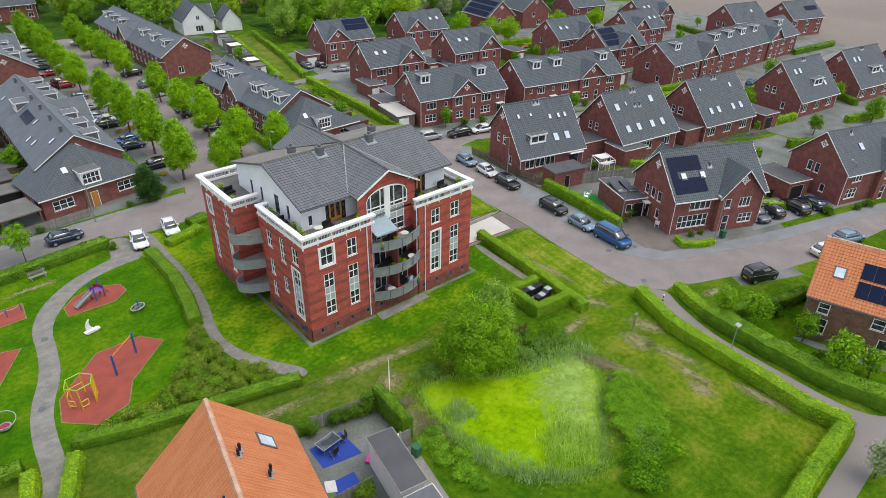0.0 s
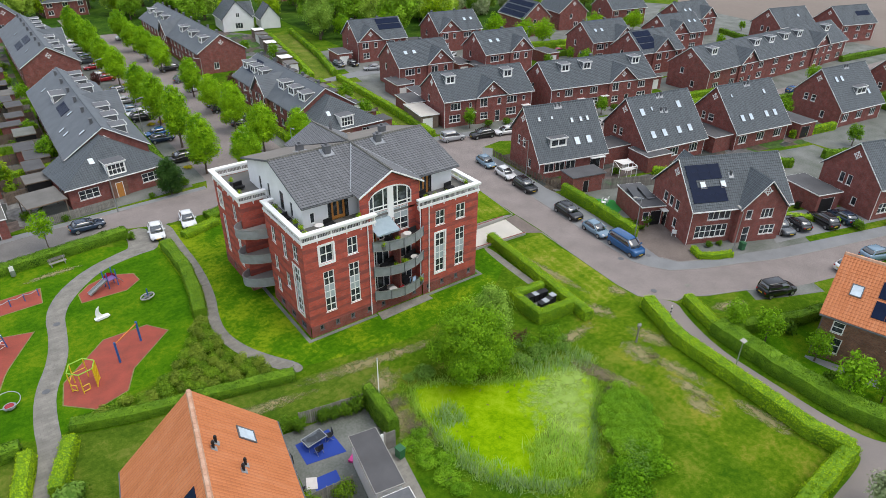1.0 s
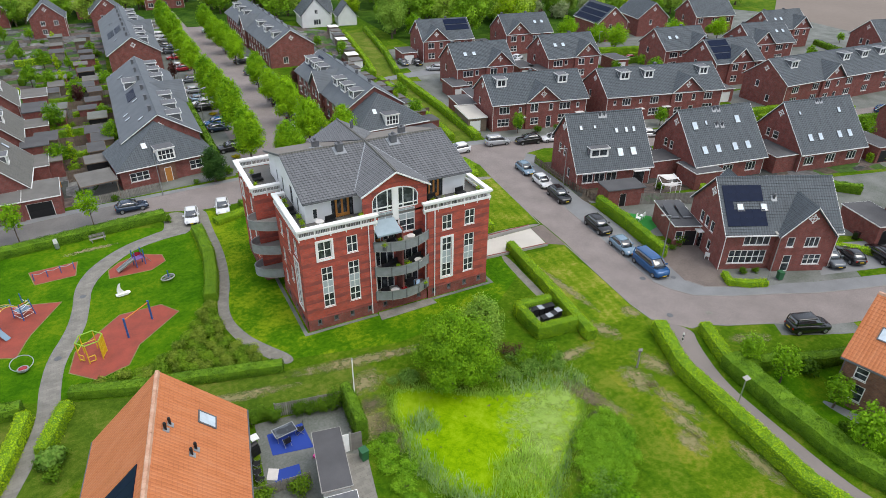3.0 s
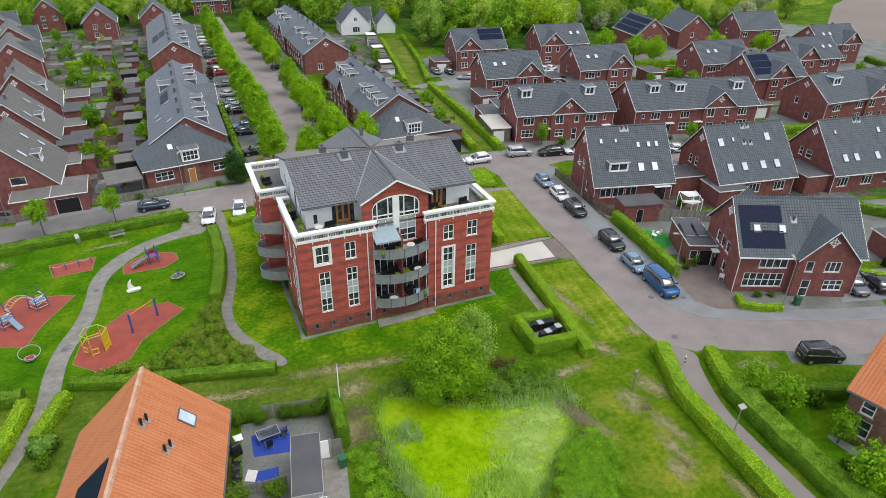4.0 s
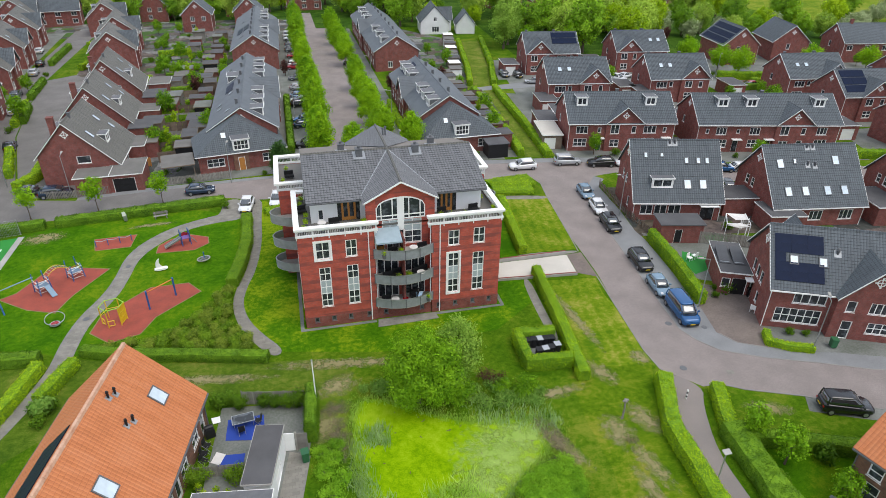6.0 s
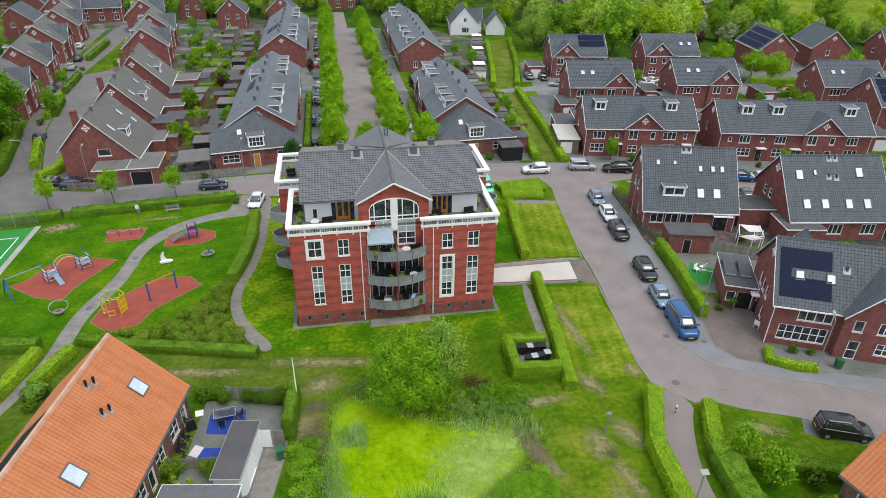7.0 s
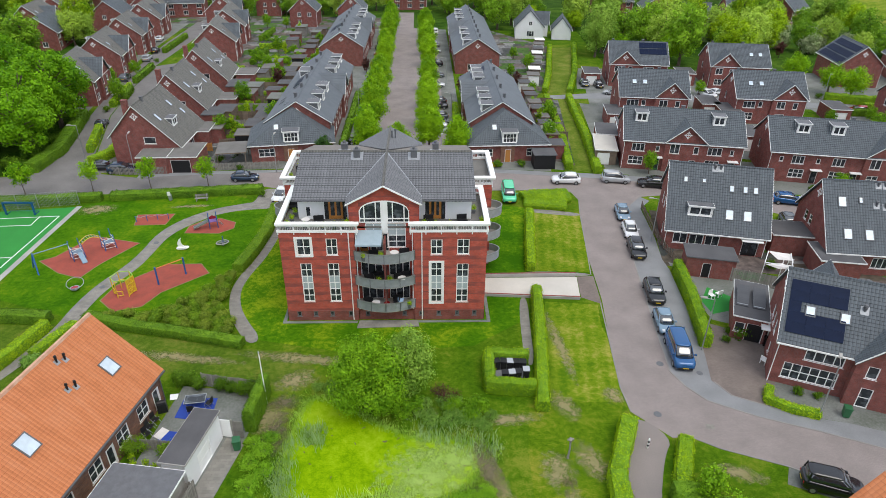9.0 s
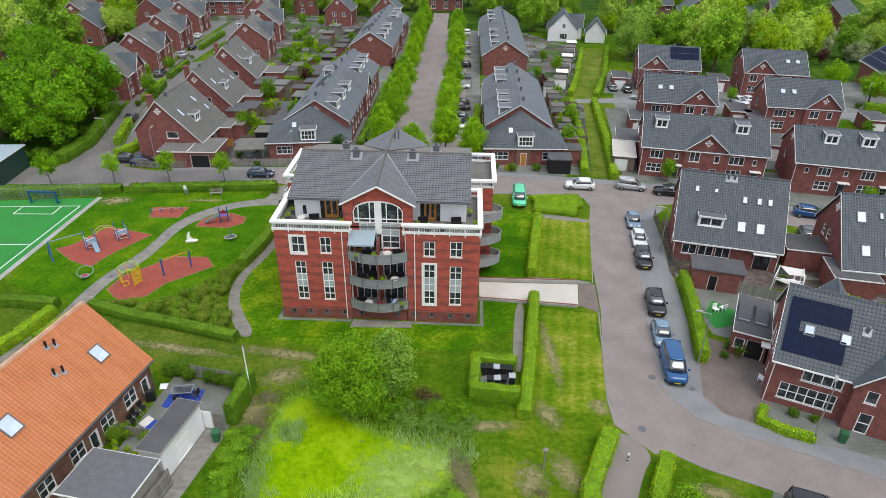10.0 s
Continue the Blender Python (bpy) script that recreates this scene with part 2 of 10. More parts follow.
def worn_mat(name, base, second):
    """Bare earth that fades unevenly into the grass round it; UV runs from -1 to 1 over the patch."""
    m = mat(name, base, 0.95, second=second, scale=0.6, fine=9, bump=0.3)
    nt = m.node_tree
    b = nt.nodes["Principled BSDF"]
    tc = nt.nodes.new("ShaderNodeTexCoord")
    ln = nt.nodes.new("ShaderNodeVectorMath")
    ln.operation = "LENGTH"
    links(nt, tc.outputs["UV"], ln.inputs[0])
    nz = nt.nodes.new("ShaderNodeTexNoise")
    nz.inputs["Scale"].default_value, nz.inputs["Detail"].default_value = 1.6, 8
    nz.inputs["Roughness"].default_value = 0.68
    links(nt, tc.outputs["Object"], nz.inputs["Vector"])
    a = nt.nodes.new("ShaderNodeMath")
    a.operation = "MULTIPLY_ADD"
    a.inputs[1].default_value = -2.6
    links(nt, nz.outputs["Fac"], a.inputs[0])
    links(nt, ln.outputs["Value"], a.inputs[2])
    rng = nt.nodes.new("ShaderNodeMapRange")
    rng.inputs["From Min"].default_value, rng.inputs["From Max"].default_value = -1.15, -0.35
    rng.inputs["To Min"].default_value = 0.22
    links(nt, a.outputs[0], rng.inputs["Value"])
    tr, ms = nt.nodes.new("ShaderNodeBsdfTransparent"), nt.nodes.new("ShaderNodeMixShader")
    links(nt, rng.outputs[0], ms.inputs[0])
    links(nt, b.outputs[0], ms.inputs[1])
    links(nt, tr.outputs[0], ms.inputs[2])
    links(nt, ms.outputs[0], nt.nodes["Material Output"].inputs[0])
    return m


BRICK_APT = brick_mat("apartment_brick", (0.53, 0.102, 0.066), (0.42, 0.08, 0.054), (0.29, 0.125, 0.10), 0.72, (0.18, 0.062, 0.058), blotch=0.2)
BRICK_PLINTH = brick_mat("plinth_brick", (0.27, 0.075, 0.06), (0.20, 0.055, 0.045), (0.20, 0.13, 0.11))
BRICK_RED = brick_mat("house_brick", (0.265, 0.082, 0.066), (0.19, 0.06, 0.052), (0.21, 0.14, 0.125))
BRICK_BROWN = brick_mat("brown_brick", (0.27, 0.13, 0.08), (0.16, 0.08, 0.055), (0.17, 0.13, 0.11))
TILE_DARK = tile_mat("dark_tiles", (0.100, 0.117, 0.131), (0.038, 0.044, 0.050), streak=0.14)
TILE_GREY = tile_mat("grey_tiles", (0.165, 0.170, 0.178), (0.062, 0.064, 0.070), streak=0.12)
TILE_WORN = tile_mat("worn_tiles", (0.150, 0.147, 0.134), (0.070, 0.068, 0.062), moss=(0.135, 0.132, 0.098), mossy=0.5)
FELT_BROWN = mat("brown_roof_felt", (0.225, 0.205, 0.185), 0.9, second=(0.165, 0.15, 0.135), scale=0.4, fine=14, amount=0.3)
LEAD_PALE = mat("pale_lead_flashing", (0.36, 0.38, 0.40), 0.5, 0.3, scale=3, fine=30, amount=0.25)
RIDGE_ORANGE = mat("pale_orange_ridge", (0.62, 0.42, 0.31), 0.85, second=(0.44, 0.21, 0.12), scale=1.4, fine=9)
TILE_ORANGE = tile_mat("orange_tiles", (0.55, 0.192, 0.072), (0.37, 0.115, 0.045), width=0.28, moss=(0.44, 0.20, 0.105), mossy=0.45, streak=0.13)
SLATE = mat("row_roof_slates", (0.132, 0.15, 0.168), 0.6, second=(0.092, 0.106, 0.12), scale=0.6, fine=14)
WHITE = mat("white_paint", (0.90, 0.90, 0.88), 0.5, scale=1.2, fine=20, amount=0.12, bump=0.03)
RENDER_WHITE = mat("white_render", (0.83, 0.835, 0.84), 0.8, scale=0.7, fine=60, amount=0.13, bump=0.1)
GLASS = glass_mat("window_glass")
# Skylight panes: the reflected bright sky is put into the pale blue base colour.
SKY_TINTED_GLASS = mat("roof_glass_painted_sky", (0.62, 0.72, 0.80), 0.06, scale=0.8, fine=3, amount=0.25, bump=0, spec=0.6)
GREYPANEL = mat("grey_window_panel", (0.42, 0.48, 0.50), 0.35, scale=2, fine=10, amount=0.15, bump=0)
WOOD_ORANGE = mat("orange_timber", (0.55, 0.24, 0.055), 0.5, scale=6, fine=60, amount=0.3)
WOOD_FENCE = mat("fence_timber", (0.21, 0.16, 0.12), 0.85, scale=2, fine=30, amount=0.45, vary=0.2)
WOOD_GREY = mat("weathered_timber", (0.30, 0.28, 0.25), 0.85, scale=2, fine=30, amount=0.4, vary=0.2)
ASPHALT_FELT = mat("roofing_felt", (0.11, 0.11, 0.115), 0.85, scale=0.5, fine=30, amount=0.35)
FELT_LIGHT = mat("worn_felt", (0.185, 0.178, 0.165), 0.9, scale=0.6, fine=25, amount=0.35)
LEAD = mat("lead_grey", (0.14, 0.145, 0.155), 0.55, scale=3, fine=30, amount=0.3)
STEEL = mat("galvanised_steel", (0.42, 0.44, 0.45), 0.45, 0.7, scale=3, fine=40, amount=0.25, bump=0.02)
BALUSTER = mat("perforated_grey_steel", (0.42, 0.45, 0.47), 0.5, 0.15, scale=2, fine=70, amount=0.3, bump=0.05)
def see_through(m, share):
    """Fine perforation, too small to build: part of the light passes straight through."""
    nt = m.node_tree
    tr, ms = nt.nodes.new("ShaderNodeBsdfTransparent"), nt.nodes.new("ShaderNodeMixShader")
    ms.inputs[0].default_value = share
    links(nt, nt.nodes["Principled BSDF"].outputs[0], ms.inputs[1])
    links(nt, tr.outputs[0], ms.inputs[2])
    links(nt, ms.outputs[0], nt.nodes["Material Output"].inputs[0])
    return m


see_through(BALUSTER, 0.3)
KERB = mat("kerb_concrete", (0.28, 0.265, 0.245), 0.9, scale=0.5, fine=14, amount=0.3)
CONCRETE = mat("concrete", (0.42, 0.41, 0.38), 0.9, scale=0.5, fine=18, amount=0.35)
RAMP_CONCRETE = mat("pale_concrete", (0.60, 0.57, 0.51), 0.9, scale=0.35, fine=12, amount=0.22)
SOLAR = mat("solar_cells", (0.010, 0.018, 0.046), 0.35, scale=1, fine=8, amount=0.3, bump=0, spec=0.05)
SOLAR_GREY = mat("grey_solar_cells", (0.085, 0.088, 0.095), 0.4, scale=1, fine=8, amount=0.3, bump=0, spec=0.3)
BLACK = mat("black_plastic", (0.018, 0.018, 0.02), 0.5, scale=4, fine=40, bump=0.02)
RUBBER = mat("tyre_rubber", (0.02, 0.02, 0.02), 0.8, scale=10, fine=50)
BARK = mat("bark", (0.16, 0.125, 0.09), 0.95, scale=4, fine=25, bump=0.5)
PLAY_RED = mat("red_rubber_tiles", (0.36, 0.075, 0.05), 0.9, second=(0.22, 0.055, 0.04), scale=0.8, fine=8)
TURF = mat("artificial_turf", (0.03, 0.25, 0.04), 0.9, scale=0.3, fine=14, amount=0.25)
PAVE_GREY = mat("grey_paving", (0.25, 0.255, 0.26), 0.9, second=(0.17, 0.175, 0.18), scale=0.4, fine=9, amount=0.3)
PATH_GREY = brick_mat("path_slabs", (0.245, 0.232, 0.205), (0.20, 0.19, 0.168), (0.15, 0.142, 0.12), w=0.5, h=0.3, blotch=0.17, size=0.9)
ROAD_GREY = brick_mat("grey_street_paving", (0.185, 0.175, 0.168), (0.165, 0.157, 0.15), (0.14, 0.133, 0.128), w=0.2, h=0.1, blotch=0.16, size=0.3)
# Ground growth below trees; the shade there is put into its dark greens.
SHADED_UNDERGROWTH = grass_mat("undergrowth", ((0.015, 0.045, 0.004), (0.035, 0.085, 0.008), (0.08, 0.14, 0.015)))
YARD = mat("garden_paving", (0.23, 0.235, 0.225), 0.9, second=(0.085, 0.10, 0.075), scale=0.3, fine=5)


def garden_mat(name):
    """Small plots side by side: slabs, clinker, soil, decking and grass, with grime over them."""
    m = mat(name, (0.2, 0.2, 0.2), 0.9, scale=0.8, fine=9, bump=0.3)
    nt = m.node_tree
    b = nt.nodes["Principled BSDF"]
    tc, vo, cr = nt.nodes.new("ShaderNodeTexCoord"), nt.nodes.new("ShaderNodeTexVoronoi"), nt.nodes.new("ShaderNodeValToRGB")
    vo.distance, vo.inputs["Scale"].default_value, vo.inputs["Randomness"].default_value = "CHEBYCHEV", 0.33, 0.75
    sep = nt.nodes.new("ShaderNodeSeparateColor")
    cr.color_ramp.interpolation = "CONSTANT"
    el = cr.color_ramp.elements
    el[0].position, el[0].color = 0.0, (0.13, 0.13, 0.13, 1)
    el[1].position, el[1].color = 0.2, (0.05, 0.055, 0.05, 1)
    for at, c in ((0.38, (0.12, 0.095, 0.085)), (0.52, (0.045, 0.10, 0.012)), (0.68, (0.085, 0.07, 0.05)), (0.8, (0.21, 0.21, 0.20)), (0.9, (0.05, 0.12, 0.01))):
        el.new(at).color = (*c, 1)
    nz, hs, rg = nt.nodes.new("ShaderNodeTexNoise"), nt.nodes.new("ShaderNodeHueSaturation"), nt.nodes.new("ShaderNodeMapRange")
    nz.inputs["Scale"].default_value, nz.inputs["Detail"].default_value = 1.3, 6
    rg.inputs["From Min"].default_value, rg.inputs["From Max"].default_value = 0.3, 0.7
    rg.inputs["To Min"].default_value, rg.inputs["To Max"].default_value = 0.55, 1.4
    links(nt, tc.outputs["Object"], vo.inputs["Vector"])
    links(nt, tc.outputs["Object"], nz.inputs["Vector"])
    links(nt, vo.outputs["Color"], sep.inputs[0])
    links(nt, sep.outputs[0], cr.inputs[0])
    links(nt, nz.outputs["Fac"], rg.inputs["Value"])
    links(nt, rg.outputs[0], hs.inputs["Value"])
    links(nt, cr.outputs[0], hs.inputs["Color"])
    links(nt, hs.outputs[0], b.inputs["Base Color"])
    return m


GARDEN = garden_mat("garden_plots")
FIELD = mat("ploughed_field", (0.235, 0.195, 0.165), 0.95, second=(0.19, 0.155, 0.13), scale=0.03, fine=0.6)
ROAD = brick_mat("clinker_road", (0.258, 0.222, 0.209), (0.234, 0.202, 0.19), (0.205, 0.181, 0.171), w=0.2, h=0.1, blotch=0.13, size=0.35)
DRIVE = brick_mat("clinker_drive", (0.20, 0.165, 0.145), (0.165, 0.135, 0.12), (0.14, 0.12, 0.11), w=0.2, h=0.1, blotch=0.15, size=0.5)
BIKE = mat("cycle_path", (0.25, 0.215, 0.20), 0.9, second=(0.19, 0.17, 0.16), scale=0.3, fine=9)
LAWN = grass_mat("lawn", ((0.032, 0.090, 0.003), (0.070, 0.141, 0.005), (0.163, 0.198, 0.021)))
LAWN_RICH = grass_mat("rich_lawn", ((0.030, 0.104, 0.002), (0.058, 0.153, 0.003), (0.135, 0.207, 0.007)))
LAWN_HOUSE = grass_mat("apartment_lawn", ((0.030, 0.104, 0.002), (0.058, 0.153, 0.003), (0.20, 0.28, 0.010)), drier=(19.0, 12.5, 0.2))
LAWN_OLIVE = grass_mat("olive_lawn", ((0.042, 0.092, 0.007), (0.084, 0.138, 0.012), (0.17, 0.185, 0.035)))
LAWN_DRY = grass_mat("dry_lawn", ((0.066, 0.142, 0.005), (0.14, 0.208, 0.01), (0.29, 0.275, 0.055)), 0.13, 8)
LAWN_WARM = grass_mat("warm_lawn", ((0.045, 0.108, 0.003), (0.094, 0.162, 0.006), (0.22, 0.222, 0.028)))
LAWN_DULL = grass_mat("dull_lawn", ((0.06, 0.11, 0.01), (0.115, 0.165, 0.018), (0.20, 0.20, 0.05)))
WORN = worn_mat("worn_earth", (0.33, 0.28, 0.15), (0.20, 0.20, 0.07))
PALE_WEED = worn_mat("pale_duckweed", (0.33, 0.46, 0.115), (0.26, 0.41, 0.06))
WORN_EDGE = mat("dry_edge", (0.27, 0.24, 0.10), 0.95, second=(0.12, 0.14, 0.03), scale=1.5, fine=12)
MUD = worn_mat("wet_mud", (0.17, 0.14, 0.085), (0.10, 0.095, 0.045))
LEAF_HEDGE = leaf_mat("hedge_leaves", (0.05, 0.17, 0.004), (0.54, 0.74, 0.016))
LEAF_DARKHEDGE = leaf_mat("dark_hedge_leaves", (0.028, 0.085, 0.006), (0.165, 0.31, 0.013))
LEAF_SHRUB = leaf_mat("shrub_leaves", (0.042, 0.125, 0.006), (0.28, 0.45, 0.025))
LEAF_AVENUE = leaf_mat("avenue_leaves", (0.07, 0.225, 0.004), (0.385, 0.645, 0.011))
LEAF_WILLOW = leaf_mat("willow_leaves", (0.034, 0.135, 0.004), (0.30, 0.55, 0.016), 0.9)
LEAF_OLIVE = leaf_mat("olive_shrub_leaves", (0.06, 0.125, 0.010), (0.36, 0.47, 0.05), 0.5)
LEAF_PALEWILLOW = leaf_mat("pale_willow_leaves", (0.12, 0.26, 0.025), (0.46, 0.66, 0.10))
LEAF_NETTLE = leaf_mat("nettle_leaves", (0.085, 0.22, 0.022), (0.32, 0.50, 0.09))
LEAF_HERB = leaf_mat("tall_herb_leaves", (0.075, 0.24, 0.008), (0.34, 0.60, 0.03))
REED_GREY = leaf_mat("grey_reed_blades", (0.20, 0.36, 0.09), (0.52, 0.66, 0.34))
LEAF_BROAD = leaf_mat("broad_leaves", (0.024, 0.12, 0.003), (0.26, 0.53, 0.010), 0.35)
LEAF_WOOD_MID = leaf_mat("wood_leaves_mid", (0.05, 0.16, 0.012), (0.34, 0.58, 0.03), 0.3)
LEAF_WOOD = leaf_mat("wood_leaves", (0.13, 0.27, 0.03), (0.58, 0.76, 0.10), 0.25)
LEAF_CONIFER = leaf_mat("conifer_leaves", (0.018, 0.065, 0.014), (0.08, 0.17, 0.025))
# Duller than the bright hedge leaves: inner shade is put into the core's colour.
HEDGE_CORE = mat("hedge_inside_shade", (0.20, 0.36, 0.012), 0.9, second=(0.07, 0.17, 0.008), scale=1.5, fine=9, bump=0.5)
LEAF_PALE = leaf_mat("pale_blossom", (0.22, 0.30, 0.12), (0.60, 0.62, 0.42))
REED = leaf_mat("reed_blades", (0.22, 0.44, 0.03), (0.55, 0.74, 0.14))
LEAF_HAWTHORN = leaf_mat("hawthorn_blossom", (0.15, 0.24, 0.06), (0.56, 0.60, 0.36), 0.3)
LEAF_PURPLE = leaf_mat("purple_leaves", (0.05, 0.025, 0.02), (0.16, 0.06, 0.05))
YELLOW_FLOWER = leaf_mat("yellow_planting", (0.30, 0.33, 0.01), (0.80, 0.60, 0.01))
DUCKWEED = grass_mat("duckweed", ((0.12, 0.24, 0.001), (0.205, 0.345, 0.002), (0.28, 0.41, 0.015)))


def paint(name, c, rough=0.25, metal=0.2):
    m = mat(name, c, rough, metal, scale=1, fine=30, amount=0.1, bump=0, spec=0.6)
    if metal:
        m.node_tree.nodes["Principled BSDF"].inputs["Coat Weight"].default_value = 0.45
        m.node_tree.nodes["Principled BSDF"].inputs["Coat Roughness"].default_value = 0.08
    return m


CAR_GLASS = mat("car_glass", (0.02, 0.027, 0.033), 0.05, scale=1, fine=10, amount=0.2, bump=0, spec=1.0)
CAR_GLASS.node_tree.nodes["Principled BSDF"].inputs["Coat Weight"].default_value = 1.0
CAR_GLASS.node_tree.nodes["Principled BSDF"].inputs["Coat IOR"].default_value = 1.8


PAINTS = {"black": paint("black_paint", (0.012, 0.013, 0.016)), "grey": paint("grey_paint", (0.11, 0.125, 0.14)), "silver": paint("silver_paint", (0.42, 0.44, 0.46)),
          "white": paint("white_car_paint", (0.78, 0.79, 0.80)), "blue": paint("blue_paint", (0.012, 0.09, 0.25)), "lightblue": paint("pale_blue_paint", (0.19, 0.29, 0.38)),
          "red": paint("red_paint", (0.35, 0.012, 0.02)), "green": paint("mint_paint", (0.10, 0.62, 0.33)), "navy": paint("navy_paint", (0.015, 0.035, 0.07)),
          "yellow": paint("yellow_paint", (0.72, 0.50, 0.02), 0.4, 0), "play_blue": paint("play_blue_paint", (0.02, 0.10, 0.32), 0.4, 0), "orange": paint("orange_paint", (0.65, 0.20, 0.03), 0.4, 0),
          "lilac": paint("lilac_paint", (0.20, 0.12, 0.36), 0.4, 0), "bin_green": paint("bin_green_plastic", (0.02, 0.12, 0.045), 0.5, 0), "pink": paint("pink_plastic", (0.75, 0.05, 0.30), 0.4, 0),
          "barn_green": paint("barn_green_paint", (0.012, 0.045, 0.032), 0.6, 0), "mat_blue": paint("blue_cloth", (0.012, 0.05, 0.33), 0.8, 0), "teal": paint("teal_plastic", (0.03, 0.35, 0.33), 0.5, 0)}
HEADLAMP = mat("lamp_glass", (0.7, 0.7, 0.72), 0.15, 0.3, scale=5, amount=0.1, bump=0)
REDLAMP = mat("rear_lamp", (0.35, 0.01, 0.01), 0.2, scale=5, amount=0.1, bump=0)
AWNING = mat("grey_awning_cloth", (0.33, 0.42, 0.47), 0.7, scale=2, fine=30, amount=0.15)
CLOTH_WHITE = mat("white_cloth", (0.72, 0.69, 0.66), 0.8, scale=2, fine=20, amount=0.15)

# ---- building blocks ----
UP = Vector((0, 0, 1))


def V(*a):
    return Vector(a)


class Geo:
    """Collects faces, with UVs in metres, for one mesh."""

    def __init__(self):
        self.v, self.f, self.uv = [], [], []

    def poly(self, pts, uv=None):
        pts = [Vector(p) for p in pts]
        i = len(self.v)
        self.v += [tuple(p) for p in pts]
        self.f.append(tuple(range(i, i + len(pts))))
        if uv is None:
            n = Vector((0, 0, 0))
            for k in range(len(pts)):
                a, b = pts[k], pts[(k + 1) % len(pts)]
                n += a.cross(b)
            if abs(n.z) > 0.7 * n.length:
                uv = [(p.x, p.y) for p in pts]
            else:
                h = Vector((-n.y, n.x, 0))
                h = h.normalized() if h.length > 1e-9 else V(1, 0, 0)
                uv = [(p.dot(h), p.z) for p in pts]
        self.uv += uv
        return self

    def box(self, x0, y0, z0, x1, y1, z1, m=None):
        c = [V(x, y, z) for z in (z0, z1) for x, y in ((x0, y0), (x1, y0), (x1, y1), (x0, y1))]
        if m is not None:
            c = [m @ p for p in c]
        for q in ((3, 2, 1, 0), (4, 5, 6, 7), (0, 1, 5, 4), (1, 2, 6, 5), (2, 3, 7, 6), (3, 0, 4, 7)):
            self.poly([c[k] for k in q])
        return self

    def tube(self, p, q, r, r2=None, n=8, caps=True):
        p, q = Vector(p), Vector(q)
        r2 = r if r2 is None else r2
        d = (q - p).normalized()
        a = d.cross(UP if abs(d.z) < 0.9 else V(1, 0, 0)).normalized()
        b = d.cross(a)
        ring = lambda c, s: [c + a * (s * math.cos(k * math.tau / n)) + b * (s * math.sin(k * math.tau / n)) for k in range(n)]
        A, B = ring(p, r), ring(q, r2)
        for k in range(n):
            self.poly([A[k - 1], A[k], B[k], B[k - 1]])
        if caps:
            self.poly(A)
            self.poly(B[::-1])
        return self

    def prism(self, prof, y0, y1, m=None):
        """A profile in x and z, drawn out from y0 to y1."""
        A, B = [V(x, y0, z) for x, z in prof], [V(x, y1, z) for x, z in prof]
        if m is not None:
            A, B = [m @ p for p in A], [m @ p for p in B]
        self.poly(A)
        self.poly(B[::-1])
        for k in range(len(prof)):
            self.poly([A[k - 1], B[k - 1], B[k], A[k]])
        return self

    def slab(self, pts, z0, z1):
        """A flat plate over an outline."""
        lo, hi = [V(x, y, z0) for x, y in pts], [V(x, y, z1) for x, y in pts]
        if sum(pts[k - 1][0] * pts[k][1] - pts[k][0] * pts[k - 1][1] for k in range(len(pts))) < 0:
            lo, hi = lo[::-1], hi[::-1]
        self.poly(hi)
        self.poly(lo[::-1])
        for k in range(len(pts)):
            self.poly([lo[k - 1], lo[k], hi[k], hi[k - 1]])
        return self

    def mesh(self, name, material, smooth=False, weld=False):
        me = bpy.data.meshes.new(name)
        if weld:
            seen, ids, vs = {}, [], []
            for p in self.v:
                k = (round(p[0], 3), round(p[1], 3), round(p[2], 3))
                if k not in seen:
                    seen[k] = len(vs)
                    vs.append(p)
                ids.append(seen[k])
            faces, uv, at = [], [], 0
            for f in self.f:
                q = tuple(ids[i] for i in f)
                if len(set(q)) == len(q):
                    faces.append(q)
                    uv += self.uv[at:at + len(f)]
                at += len(f)
            self.v, self.f, self.uv = vs, faces, uv
        me.from_pydata(self.v, [], self.f)
        lay = me.uv_layers.new(name="UVMap")
        lay.data.foreach_set("uv", [c for u in self.uv for c in u])
        if material:
            me.materials.append(material)
        if smooth:
            me.polygons.foreach_set("use_smooth", [True] * len(me.polygons))
        me.update()
        return me


def thing(name, label, category, x=0.0, y=0.0, z=0.0, ang=0.0, group="", kind=""):
    """An Empty at the base of a thing made of parts."""
    ob = new(name)
    ob.empty_display_size = 0.3
    ob.matrix_basis = pose(x, y, z, 0, 0, ang)
    return tagged(ob, label, category, group, kind)


def part(name, geo, material, parent, label="", m=None, smooth=False):
    me = geo if isinstance(geo, bpy.types.Mesh) else geo.mesh(name, material, smooth, name in ("wall", "gable_wall"))
    ob = new(name, me)
    ob.parent = parent
    if m is not None:
        ob.matrix_basis = m
    return tagged(ob, label)


def solo(name, geo, material, label, category, kind="", group="", m=None, smooth=False):
    me = geo if isinstance(geo, bpy.types.Mesh) else geo.mesh(name, material, smooth)
    ob = new(name, me)
    if m is not None:
        ob.matrix_basis = m
    return tagged(ob, label, category, group, kind)


def clip(poly, fn):
    out = []
    for k in range(len(poly)):
        a, b = poly[k - 1], poly[k]
        fa, fb = fn(a), fn(b)
        if (fa >= 0) != (fb >= 0):
            out.append(a + (b - a) * (fa / (fa - fb)))
        if fb >= 0:
            out.append(b)
    return out


